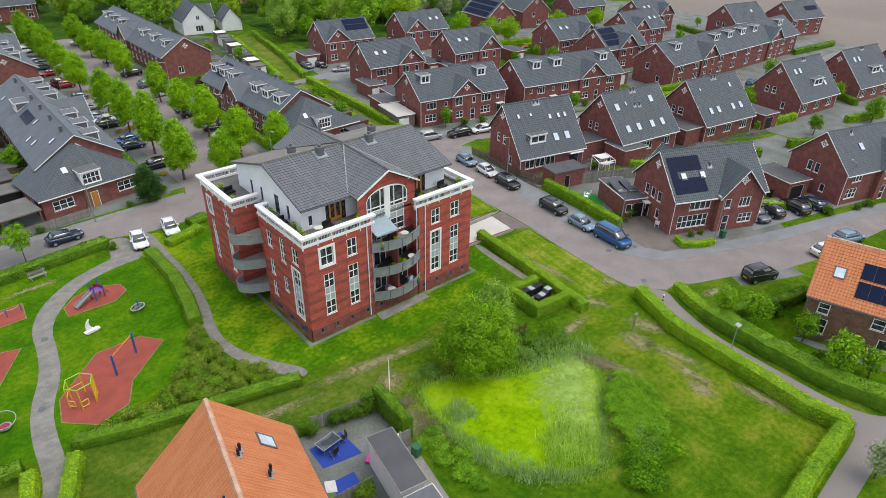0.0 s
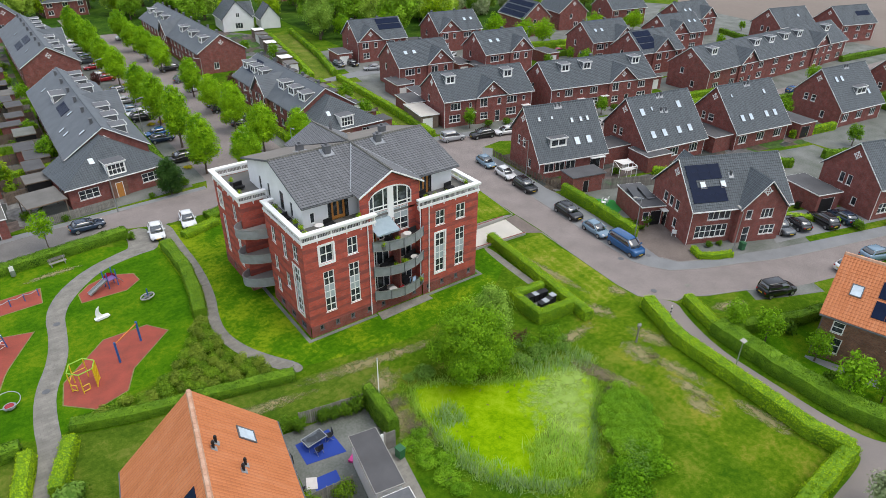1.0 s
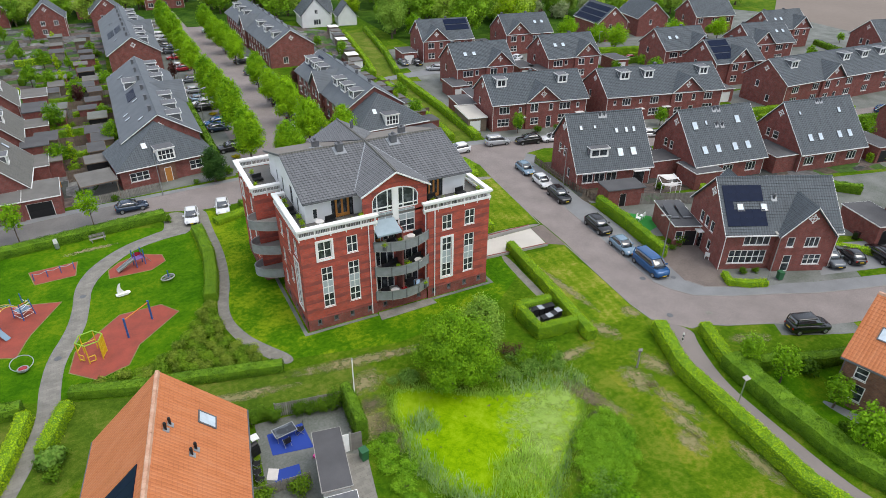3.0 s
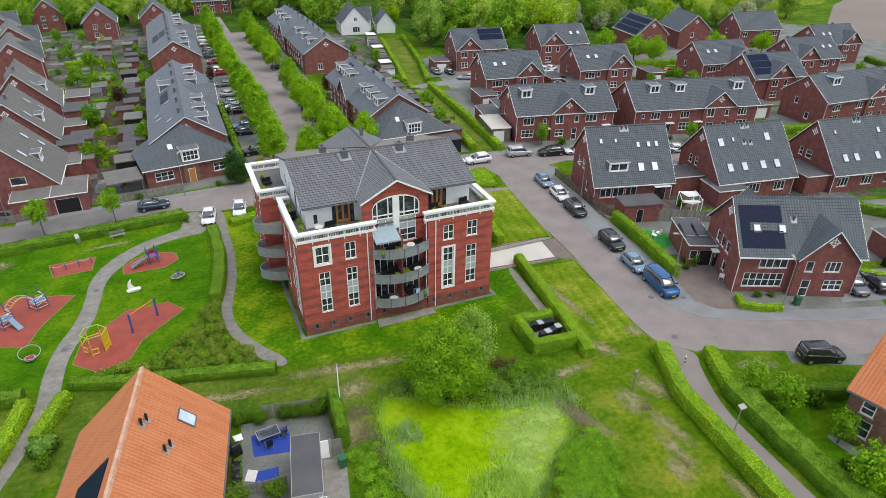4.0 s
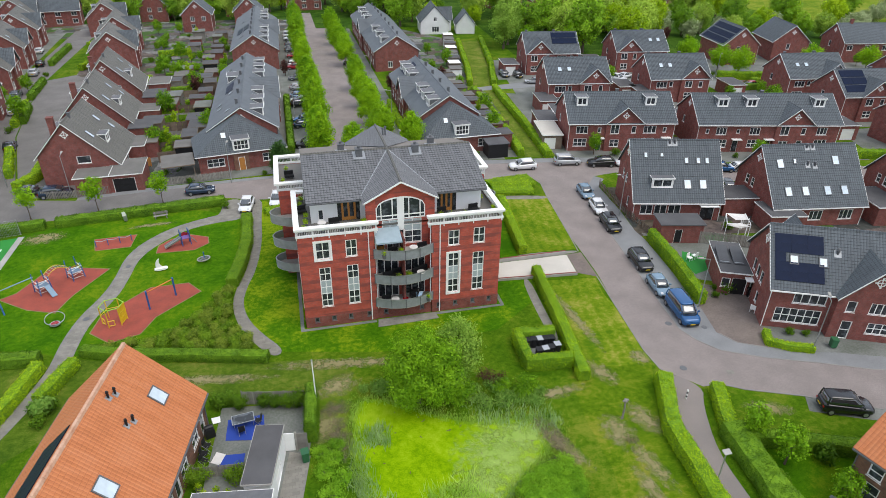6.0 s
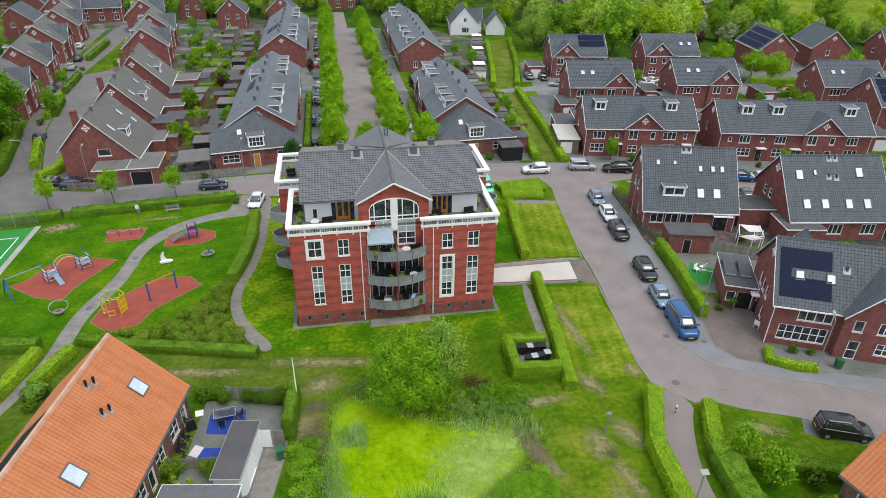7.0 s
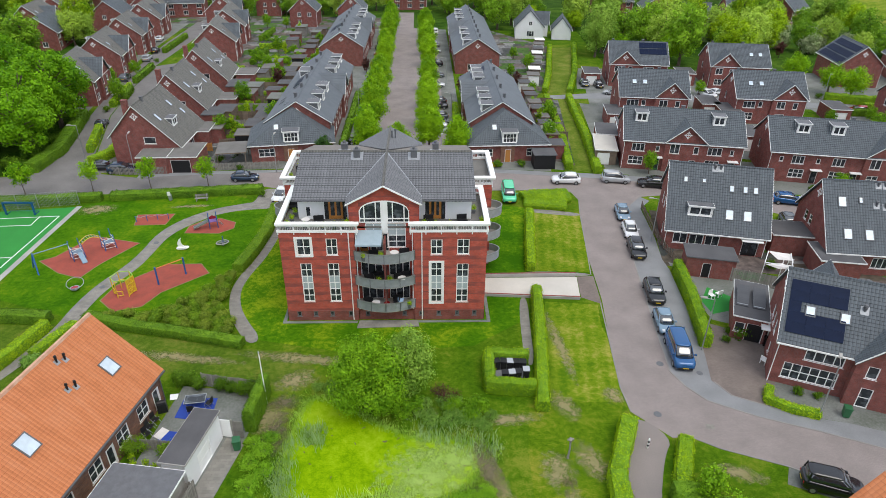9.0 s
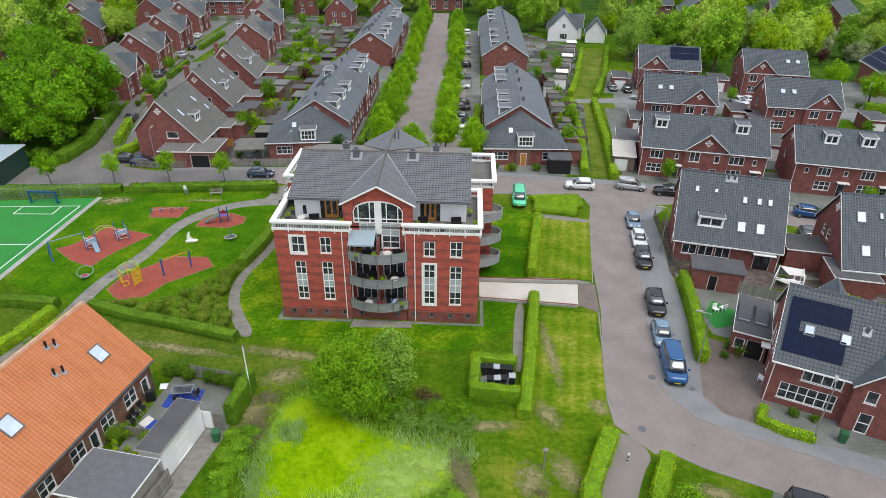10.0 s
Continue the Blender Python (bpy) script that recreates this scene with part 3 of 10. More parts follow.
def roof_plane(g, pts, course=0.34, step=0.035, thick=0.14):
    """A roof slope of lapped courses, with its thickness."""
    pts = [Vector(p) for p in pts]
    n = Vector((0, 0, 0))
    for k in range(len(pts)):
        n += pts[k - 1].cross(pts[k])
    n.normalize()
    if n.z < 0:
        n, pts = -n, pts[::-1]
    h = UP.cross(n).normalized()
    s = n.cross(h)
    lo, hi = min(p.dot(s) for p in pts), max(p.dot(s) for p in pts)
    k = 0
    while lo + k * course < hi - 1e-4:
        a, b = lo + k * course, min(lo + (k + 1) * course, hi)
        c = clip(clip(pts, lambda p: p.dot(s) - a), lambda p: b - p.dot(s))
        k += 1
        if len(c) < 3:
            continue
        lift = [p + n * (0.01 + step * (1 - (p.dot(s) - a) / course)) for p in c]
        g.poly(lift, [(p.dot(h), p.dot(s) - lo) for p in c])
        low = sorted((p for p in c if p.dot(s) - a < 1e-4), key=lambda p: p.dot(h))
        if len(low) > 1:
            q, r = low[0], low[-1]
            g.poly([q + n * 0.01, r + n * 0.01, r + n * (step + 0.01), q + n * (step + 0.01)], [(q.dot(h), 0), (r.dot(h), 0), (r.dot(h), .03), (q.dot(h), .03)])
    down = [p - n * thick for p in pts]
    g.poly(down[::-1])
    for k in range(len(pts)):
        g.poly([down[k - 1], down[k], pts[k] + n * 0.01, pts[k - 1] + n * 0.01])


def wall_panel(g, o, u, outline, holes=(), depth=0.14, thick=0.28):
    """A wall over a convex outline (along u, up), with openings cut through it and their reveals."""
    o, u = Vector(o), Vector(u).normalized()
    n = u.cross(UP)
    P = lambda a, b, d=0.0: o + u * a + UP * b - n * d
    out = [V(a, b, 0) for a, b in outline]
    xs = sorted({min(p.x for p in out), max(p.x for p in out), *[h[0] for h in holes], *[h[0] + h[2] for h in holes]})
    ys = sorted({min(p.y for p in out), max(p.y for p in out), *[h[1] for h in holes], *[h[1] + h[3] for h in holes]})
    for i in range(len(xs) - 1):
        for j in range(len(ys) - 1):
            cx, cy = (xs[i] + xs[i + 1]) / 2, (ys[j] + ys[j + 1]) / 2
            if any(h[0] < cx < h[0] + h[2] and h[1] < cy < h[1] + h[3] for h in holes):
                continue
            c = out
            for fn in (lambda p: p.x - xs[i], lambda p: xs[i + 1] - p.x, lambda p: p.y - ys[j], lambda p: ys[j + 1] - p.y):
                c = clip(c, fn) if len(c) > 2 else []
            if len(c) > 2:
                g.poly([P(p.x, p.y) for p in c], [(p.x + o.x * 0.37, p.y) for p in c])
    for a, b, w, h in [q[:4] for q in holes]:
        for q in (((a, b), (a + w, b)), ((a + w, b), (a + w, b + h)), ((a + w, b + h), (a, b + h)), ((a, b + h), (a, b))):
            g.poly([P(*q[0]), P(*q[0], depth), P(*q[1], depth), P(*q[1])])


WINDOWS = {}


def window_meshes(w, h, cols, rows, fm, pm, bar=0.088, panel_rows=()):
    key = (round(w, 2), round(h, 2), cols, rows, fm.name, pm.name, panel_rows, bar)
    if key not in WINDOWS:
        f, p, q = Geo(), Geo(), Geo()
        e = bar
        f.box(0, 0.0, 0, w, 0.1, e).box(0, 0.0, h - e, w, 0.1, h).box(0, 0.0, e, e, 0.1, h - e).box(w - e, 0.0, e, w, 0.1, h - e)
        for k in range(1, cols):
            x = w * k / cols
            f.box(x - e * .45, 0.015, e, x + e * .45, 0.09, h - e)
        for k in range(1, rows):
            z = h * k / rows
            f.box(e, 0.02, z - e * .45, w - e, 0.085, z + e * .45)
        f.box(-0.06, -0.07, -0.06, w + 0.06, 0.02, -0.005)
        p.poly([(e, 0.055, e), (w - e, 0.055, e), (w - e, 0.055, h - e), (e, 0.055, h - e)])
        for r in panel_rows:
            q.box(e, 0.045, h * r / rows + e * .4, w - e, 0.05, h * (r + 1) / rows - e * .4)
        WINDOWS[key] = (f.mesh("window", fm), p.mesh("pane", pm), q.mesh("panel", GREYPANEL) if panel_rows else None)
    return WINDOWS[key]


def add_window(parent, o, u, a, b, w, h, cols=2, rows=1, fm=None, pm=None, inset=0.04, panel_rows=(), label=""):
    f, p, q = window_meshes(w, h, cols, rows, fm or WHITE, pm or GLASS, panel_rows=panel_rows)
    u = Vector(u).normalized()
    place = Vector(o) + u * a + UP * b - u.cross(UP) * inset
    ob = part("window", f, None, parent, label, Matrix.Translation(place) @ Matrix.Rotation(math.atan2(u.y, u.x), 4, "Z"))
    part("pane", p, None, ob)
    if q:
        part("panel", q, None, ob, "pale grey infill panel")
    return ob


DOORS = {}


def add_door(parent, o, u, a, b, w, h, dm, glazed=True, inset=0.06, label="", fm=None):
    key = (w, h, dm.name, glazed)
    if key not in DOORS:
        f, d, p, k = Geo(), Geo(), Geo(), Geo()
        f.box(0, 0, 0, 0.07, 0.1, h).box(w - 0.07, 0, 0, w, 0.1, h).box(0.07, 0, h - 0.07, w - 0.07, 0.1, h)
        if glazed:
            d.box(0.08, 0.02, 0.0, 0.2, 0.08, h - .08).box(w - .2, 0.02, 0, w - 0.08, 0.08, h - .08).box(0.2, .02, 0, w - .2, .08, .35).box(0.2, .02, h - .22, w - .2, .08, h - .08)
            if w > 1.15:
                d.box(w / 2 - .1, .018, .35, w / 2 + .1, .082, h - .22)
            p.poly([(0.2, 0.05, 0.35), (w - .2, 0.05, 0.35), (w - .2, 0.05, h - .22), (0.2, 0.05, h - .22)])
        else:
            d.box(0.08, 0.02, 0.0, w - .08, 0.08, h - .08)
            d.box(0.22, 0.0, 0.25, w - .22, 0.02, h * .45).box(0.22, 0.0, h * .52, w - .22, 0.02, h - .25)
        k.tube((w - .2, 0.0, h * .48), (w - .2, -0.05, h * .48), .02, n=6)
        DOORS[key] = (f.mesh("door_frame", fm or WHITE), d.mesh("door_leaf", dm), p.mesh("pane", GLASS) if glazed else None, k.mesh("handle", STEEL))
    f, d, p, k = DOORS[key]
    u = Vector(u).normalized()
    place = Vector(o) + u * a + UP * b - u.cross(UP) * inset
    ob = part("door", f, None, parent, label, Matrix.Translation(place) @ Matrix.Rotation(math.atan2(u.y, u.x), 4, "Z"))
    part("door_leaf", d, None, ob)
    part("door_handle", k, None, ob)
    if p:
        part("pane", p, None, ob)
    return ob


def ornament_mesh():
    g = Geo()
    n = 12
    for k in range(n):
        a, b = k * math.tau / n, (k + 1) * math.tau / n
        g.prism([(0.33 * math.cos(a), 0.33 * math.sin(a)), (0.33 * math.cos(b), 0.33 * math.sin(b)), (0.42 * math.cos(b), 0.42 * math.sin(b)), (0.42 * math.cos(a), 0.42 * math.sin(a))], -0.05, 0.02)
    g.box(-0.56, -0.06, -0.032, 0.56, 0.015, 0.032).box(-0.032, -0.062, -0.56, 0.032, 0.013, 0.56)
    for x, z in ((0.5, 0), (-0.5, 0), (0, 0.5), (0, -0.5)):
        g.box(x - .085, -0.07, z - .085, x + .085, 0.012, z + .085)
    return g.mesh("gable_ornament", WHITE)


ORNAMENT = ornament_mesh()


def leaf_quads(name, centres, normals, sizes, material, rng, squash=1.0):
    """Many small leaf faces at given places."""
    n = len(centres)
    nm = normals / (np.linalg.norm(normals, axis=1, keepdims=True) + 1e-9)
    r = rng.normal(size=(n, 3))
    a = np.cross(nm, r)
    a /= np.linalg.norm(a, axis=1, keepdims=True) + 1e-9
    b = np.cross(nm, a)
    s = sizes[:, None]
    vs = np.empty((n, 4, 3))
    vs[:, 0], vs[:, 1] = centres - a * s * 0.5, centres - b * s * 0.32 * squash + nm * s * 0.1
    vs[:, 2], vs[:, 3] = centres + a * s * 0.5, centres + b * s * 0.32 * squash + nm * s * 0.1
    me = bpy.data.meshes.new(name)
    me.vertices.add(n * 4)
    me.vertices.foreach_set("co", vs.reshape(-1))
    me.loops.add(n * 4)
    me.loops.foreach_set("vertex_index", np.arange(n * 4, dtype=np.int32))
    me.polygons.add(n)
    me.polygons.foreach_set("loop_start", np.arange(0, n * 4, 4, dtype=np.int32))
    me.update(calc_edges=True)
    me.materials.append(material)
    return me


def along(pts, step):
    """Points at even steps along a line, with the direction there."""
    pts = [Vector((*p, 0)) for p in pts]
    out = []
    for a, b in zip(pts, pts[1:]):
        n = max(1, round((b - a).length / step))
        out += [(a + (b - a) * (k / n), (b - a).normalized()) for k in range(n)]
    out.append((pts[-1], (pts[-1] - pts[-2]).normalized()))
    return out


def sweep(g, pts, left, right, z0, z1, z_end=None):
    """A low strip along a line, from left to right of it (metres), mitred at the bends."""
    pts = [Vector((*p, 0)) for p in pts]
    rails = []
    for k, p in enumerate(pts):
        d0 = (p - pts[k - 1]).normalized() if k else (pts[1] - p).normalized()
        d1 = (pts[k + 1] - p).normalized() if k + 1 < len(pts) else d0
        t = (d0 + d1).normalized()
        nrm = V(-t.y, t.x, 0) / max(0.4, t.dot(d0))
        rails.append((p + nrm * left, p - nrm * right))
    for (a, b), (c, d) in zip(rails, rails[1:]):
        up, dn = UP * z1, UP * z0
        g.poly([b + up, d + up, c + up, a + up])
        g.poly([a + dn, a + up, c + up, c + dn])
        g.poly([b + up, b + dn, d + dn, d + up])
    for (a, b), s in ((rails[0], 1), (rails[-1], -1)):
        q = [a + UP * z0, b + UP * z0, b + UP * z1, a + UP * z1]
        g.poly(q if s > 0 else q[::-1])
    return g


def hedge(label, pts, w=0.9, h=1.2, material=None, seed=1, name="hedge", dens=210, size=0.125):
    """A clipped hedge: an uneven core and a coat of leaves."""
    material = material or LEAF_HEDGE
    rng = np.random.default_rng(seed)
    root = thing(name, label, "hedge", pts[0][0], pts[0][1])
    ox, oy = pts[0]
    st = along(pts, 0.5)
    prof = [(-0.5, 0.0), (-0.52, 0.5), (-0.46, 0.92), (-0.25, 1.0), (0.25, 1.0), (0.46, 0.92), (0.52, 0.5), (0.5, 0.0)]
    g = Geo()
    rows = []
    for k, (p, d) in enumerate(st):
        if 0 < k < len(st) - 1:
            d = (d + st[k - 1][1]).normalized()
        nrm = V(-d.y, d.x, 0)
        wob = 1 + 0.16 * noise.noise(p * 0.7 + V(seed, 0, 0))
        rows.append([p - V(ox, oy, 0) + nrm * (a * w * wob) + UP * (b * h * (1 + 0.11 * noise.noise(p * 0.9 + V(0, seed, 3)))) for a, b in prof])
    for r, s in zip(rows, rows[1:]):
        for k in range(7):
            g.poly([r[k], s[k], s[k + 1], r[k + 1]])
    g.poly(rows[0])
    g.poly(rows[-1][::-1])
    part("hedge_core", g.mesh("hedge_core", HEDGE_CORE, weld=True), None, root)
    cs, ns = [], []
    for r, s in zip(rows, rows[1:]):
        for k in range(7):
            a, b, c, d = (np.array(v) for v in (r[k], s[k], s[k + 1], r[k + 1]))
            nr = np.cross(b - a, d - a)
            area = np.linalg.norm(nr)
            m = rng.poisson(area * dens)
            uv = rng.random((m, 2))
            cs.append(a + (b - a) * uv[:, :1] + (d - a) * uv[:, 1:])
            ns.append(np.tile(-nr / (area + 1e-9), (m, 1)))
    for r in (rows[0], rows[-1]):
        q = np.array([list(v) for v in r])
        m = int(w * h * dens)
        t = rng.random((m, 2))
        cs.append(q[0] + (q[7] - q[0]) * t[:, :1] + np.array([0, 0, h]) * t[:, 1:])
        ns.append(np.tile(q[0] - q[7], (m, 1))[:, [1, 0, 2]])
    cs, ns = np.concatenate(cs), np.concatenate(ns)
    out = cs.mean(0)
    flip = np.sign(((cs - out) * ns).sum(1))[:, None]
    ns = ns / (np.linalg.norm(ns, axis=1, keepdims=True) + 1e-9)
    cs = cs + ns * flip * rng.normal(0.03, 0.075, (len(cs), 1))
    ns = ns + rng.normal(0, 0.55, ns.shape)
    part("leaves", leaf_quads("leaves", cs, ns, rng.uniform(0.6, 1.3, len(cs)) * size, material, rng), None, root)
    return root


def blob_leaves(lobes, n, rng, shell=0.55):
    """Leaf places in a cluster of lobes (x, y, z, rx, ry, rz), thicker towards the outside."""
    vol = np.array([l[3] * l[4] * l[5] for l in lobes]) ** 0.8
    pick = rng.choice(len(lobes), n, p=vol / vol.sum())
    L = np.array(lobes)[pick]
    d = rng.normal(size=(n, 3))
    d /= np.linalg.norm(d, axis=1, keepdims=True)
    r = rng.random(n) ** shell * (0.85 + 0.3 * rng.random(n))
    c = L[:, :3] + d * r[:, None] * L[:, 3:]
    return c, d + rng.normal(0, 0.36, d.shape) + np.array([0, 0, 0.3])


def make_tree(name, label, height, crown_r, trunk_h, trunk_r, n, size, material, seed, lobes=11, cone=0.0, category="tree", airy=1.0):
    """A tapered trunk, limbs, and a crown of leaves in uneven clumps with gaps between."""
    rng = np.random.default_rng(seed)
    root = thing(name, label, category)
    g = Geo()
    top = height * 0.72
    pts = [V(0, 0, -0.05)]
    for k in range(1, 5):
        pts.append(V(rng.normal(0, .06), rng.normal(0, .06), top * k / 4))
    for k in range(4):
        g.tube(pts[k], pts[k + 1], trunk_r * (1 - .2 * k) * (1.25 if k == 0 else 1), trunk_r * (1 - .2 * (k + 1)), n=7, caps=False)
    ls = []
    for k in range(lobes):
        f = (k + 0.5) / lobes
        zc = trunk_h + (height - trunk_h) * (0.12 + 0.78 * f)
        wide = (1 - cone * f) * math.sin(math.pi * min(1, max(0.12, 0.15 + 0.78 * f))) ** 0.6
        a = k * 2.4 + rng.uniform(-.4, .4)
        rr = crown_r * wide * rng.uniform(0.35, 0.6) / airy
        c = (rr * math.cos(a), rr * math.sin(a), zc)
        s = crown_r * wide * rng.uniform(0.42, 0.62) * airy
        ls.append((*c, s, s, s * rng.uniform(0.8, 1.1)))
        st = pts[0].lerp(pts[4], min(0.95, (zc * 0.75) / top))
        g.tube(st, V(*c), trunk_r * 0.35, trunk_r * 0.1, n=5, caps=False)
    ls.append((0, 0, trunk_h + (height - trunk_h) * 0.5, crown_r * .6 * airy, crown_r * .6 * airy, (height - trunk_h) * .4))
    part("trunk", g, BARK, root)
    c, nn = blob_leaves(ls, n, rng)
    keep = c[:, 2] > trunk_h * 0.75
    c, nn = c[keep], nn[keep]
    part("crown", leaf_quads("crown", c, nn, rng.uniform(0.6, 1.35, len(c)) * size, material, rng), None, root)
    return root


def make_shrub(name, label, r, h, n, size, material, seed, category="shrub"):
    rng = np.random.default_rng(seed)
    root = thing(name, label, category)
    g = Geo()
    ls = []
    for k in range(6):
        a = k * 1.05 + rng.uniform(-.3, .3)
        d = r * rng.uniform(0.25, 0.55)
        ls.append((d * math.cos(a), d * math.sin(a), h * rng.uniform(.35, .65), r * rng.uniform(.4, .6), r * rng.uniform(.4, .6), h * rng.uniform(.3, .42)))
        g.tube((0, 0, -0.02), ls[-1][:3], 0.035, 0.012, n=5, caps=False)
    part("branchwork", g, BARK, root)
    c, nn = blob_leaves(ls, n, rng)
    c[:, 2] = np.abs(c[:, 2])
    part("leaves", leaf_quads("leaves", c, nn, rng.uniform(0.6, 1.3, len(c)) * size, material, rng), None, root)
    return root


def house(label, x, y, ang, L, off_f, z_f, off_b, z_b, R, tiles=None, brick=None, cross=(), dormers=(), lights=(), panels=(), front=(), back=(), left=(), right=(), doors=(),
          gables=(True, True), chimneys=(), group="houses", ornaments=True, vents=(), porch=True, cross_tiles=None):
    """A house with its ridge along local x. front is local -y. Openings: (along, up, width, height, columns, rows)."""
    tiles, brick = tiles or TILE_DARK, brick or BRICK_RED
    root = thing("house", label, "house", x, y, 0, ang, group)
    sf, sb = (R - z_f) / off_f, (R - z_b) / off_b
    xl, xr, yf, yb = -L / 2 + 0.25, L / 2 - 0.25, -off_f + 0.42, off_b - 0.42
    tf, tb = R + sf * yf - 0.16, R - sb * yb - 0.16
    g = Geo()
    D = yb - yf
    sides = {"front": (V(xl, yf, 0), V(1, 0, 0), [(0, 0), (xr - xl, 0), (xr - xl, tf), (0, tf)], front),
             "back": (V(xr, yb, 0), V(-1, 0, 0), [(0, 0), (xr - xl, 0), (xr - xl, tb), (0, tb)], back),
             "left": (V(xl, yb, 0), V(0, -1, 0), [(0, 0), (D, 0), (D, tf), (yb, R - 0.18), (0, tb)], left),
             "right": (V(xr, yf, 0), V(0, 1, 0), [(0, 0), (D, 0), (D, tb), (-yf, R - 0.18), (0, tf)], right)}
    dd = {}
    for s, a, w, h, dm, gl in doors:
        dd.setdefault(s, []).append((a, 0.02, w, h, dm, gl))
    for s, (o, u, out, ops) in sides.items():
        wall_panel(g, o, u, out, [q[:4] for q in ops] + [q[:4] for q in dd.get(s, [])])
    part("wall", g, brick, root)
    for s, (o, u, out, ops) in sides.items():
        for a, b, w, h, c, r in ops:
            add_window(root, o, u, a, b, w, h, c, r)
        for a, b, w, h, dm, gl in dd.get(s, []):
            add_door(root, o, u, a, b, w, h, dm, gl)
            if not porch:
                continue
            cn = Geo()
            nrm = u.cross(UP)
            mm = Matrix.Translation(o + u * a + UP * (h + 0.2)) @ Matrix.Rotation(math.atan2(u.y, u.x), 4, "Z")
            cn.box(-0.3, -0.8, 0, w + 0.3, 0.0, 0.12, mm)
            part("porch_roof", cn, WHITE, root, "white flat porch roof")
    rg = Geo()
    roof_plane(rg, [(-L / 2, -off_f, z_f), (L / 2, -off_f, z_f), (L / 2, 0, R), (-L / 2, 0, R)])
    roof_plane(rg, [(L / 2, off_b, z_b), (-L / 2, off_b, z_b), (-L / 2, 0, R), (L / 2, 0, R)])
    part("roof", rg.mesh("roof", tiles, weld=True), None, root)
    rd = Geo()
    k = -L / 2
    while k < L / 2 - 0.05:
        rw_ = .19 if tiles is TILE_ORANGE else .13
        rd.prism([(-rw_, -0.06 if rw_ < .15 else -.12), (rw_, -0.06 if rw_ < .15 else -.12), (rw_ * .54, 0.07), (-rw_ * .54, 0.07)], k, min(k + 0.42, L / 2), Matrix.Translation((0, 0, R + 0.02)) @ Matrix.Rotation(radians(-90), 4, "Z"))
        k += 0.44
    tagged(part("ridge_tiles", rd, RIDGE_ORANGE if tiles is TILE_ORANGE else tiles, root, "mortared pale ridge tiles" if tiles is TILE_ORANGE else ""), kind="stuff")
    for xx, ok in ((-L / 2, gables[0]), (L / 2, gables[1])):
        if ok:
            for ye, ze in ((-off_f, z_f), (off_b, z_b)):
                q = [V(xx, ye, ze - 0.1), V(xx, 0, R - 0.1), V(xx, 0, R + 0.035), V(xx, ye, ze + 0.035)]
                d = V(0.03 if xx > 0 else -0.03, 0, 0)
                vb = Geo()
                vb.poly([p + d for p in q]).poly([p - d for p in q][::-1]).poly([q[2] - d, q[2] + d, q[3] + d, q[3] - d]).poly([q[0] - d, q[0] + d, q[1] + d, q[1] - d])
                part("bargeboard", vb, LEAD if brick is RENDER_WHITE else tiles if tiles is TILE_ORANGE else WHITE, root, "roof verge board")
    gm = LEAD if tiles in (SLATE, TILE_ORANGE) else WHITE
    part("gutter", Geo().box(-L / 2, -off_f - 0.12, z_f - 0.16, L / 2, -off_f - 0.005, z_f - 0.03), gm, root)
    part("gutter", Geo().box(-L / 2, off_b + 0.005, z_b - 0.16, L / 2, off_b + 0.12, z_b - 0.03), gm, root)
    for xx in (xl + 0.08, xr - 0.08):
        part("downpipe", Geo().tube((xx, yf - 0.07, 0), (xx, yf - 0.07, tf), 0.045, n=6), gm, root)
    if ornaments:
        for ok, xx, aa in ((gables[0], xl - 0.01, -90), (gables[1], xr + 0.01, 90)):
            if ok:
                part("gable_ornament", ORNAMENT, None, root, "white iron-work rosette", pose(xx, 0, R - 1.75, 0, 0, aa))
    for s, cx, hw, pk, pr, ops in cross:
        sg, off, ze, sl = (-1, off_f, z_f, sf) if s == "front" else (1, off_b, z_b, sb)
        zz = lambda yy: R - sl * abs(yy)
        run = (R - pk) / sl
        slope2 = (pk - ze) / hw
        yo = sg * (off + pr)
        cg = Geo()
        for q in (-1, 1):
            roof_plane(cg, [(cx + q * hw, yo, ze), (cx, yo, pk), (cx, sg * run, pk), (cx + q * hw, sg * off, ze)])
        part("cross_roof", cg.mesh("cross_roof", cross_tiles or tiles, weld=True), None, root)
        wg = Geo()
        yw = sg * (off - 0.42 + pr)
        hw2 = hw - 0.25
        o, u = (V(cx - hw2, yw, 0), V(1, 0, 0)) if sg < 0 else (V(cx + hw2, yw, 0), V(-1, 0, 0))
        zt = ze + slope2 * 0.25 - 0.14
        wall_panel(wg, o, u, [(0, 0), (2 * hw2, 0), (2 * hw2, zt), (hw2, pk - 0.15), (0, zt)], [q[:4] for q in ops])
        for q in (-1, 1):
            e = [V(cx + q * hw2, yw, 0), V(cx + q * hw2, sg * (off - 0.42), 0)]
            wg.poly([e[0], e[1], e[1] + UP * zt, e[0] + UP * zt])
        part("gable_wall", wg, brick, root)
        for a, b, w, h, c, r in ops:
            add_window(root, o, u, a, b, w, h, c, r)
        for q in (-1, 1):
            e = [V(cx + q * hw, yo, ze - 0.1), V(cx, yo, pk - 0.1), V(cx, yo, pk + 0.045), V(cx + q * hw, yo, ze + 0.045)]
            d = V(0, 0.03, 0)
            bb = Geo().poly([p + d for p in e]).poly([p - d for p in e]).poly([e[2] - d, e[2] + d, e[3] + d, e[3] - d]).poly([e[0] - d, e[0] + d, e[1] + d, e[1] - d])
            part("bargeboard", bb, WHITE, root, "white painted bargeboard")
        if ornaments:
            part("gable_ornament", ORNAMENT, None, root, "white iron-work rosette", pose(cx, yw + sg * 0.02, pk - 1.5, 0, 0, 0 if sg < 0 else 180))
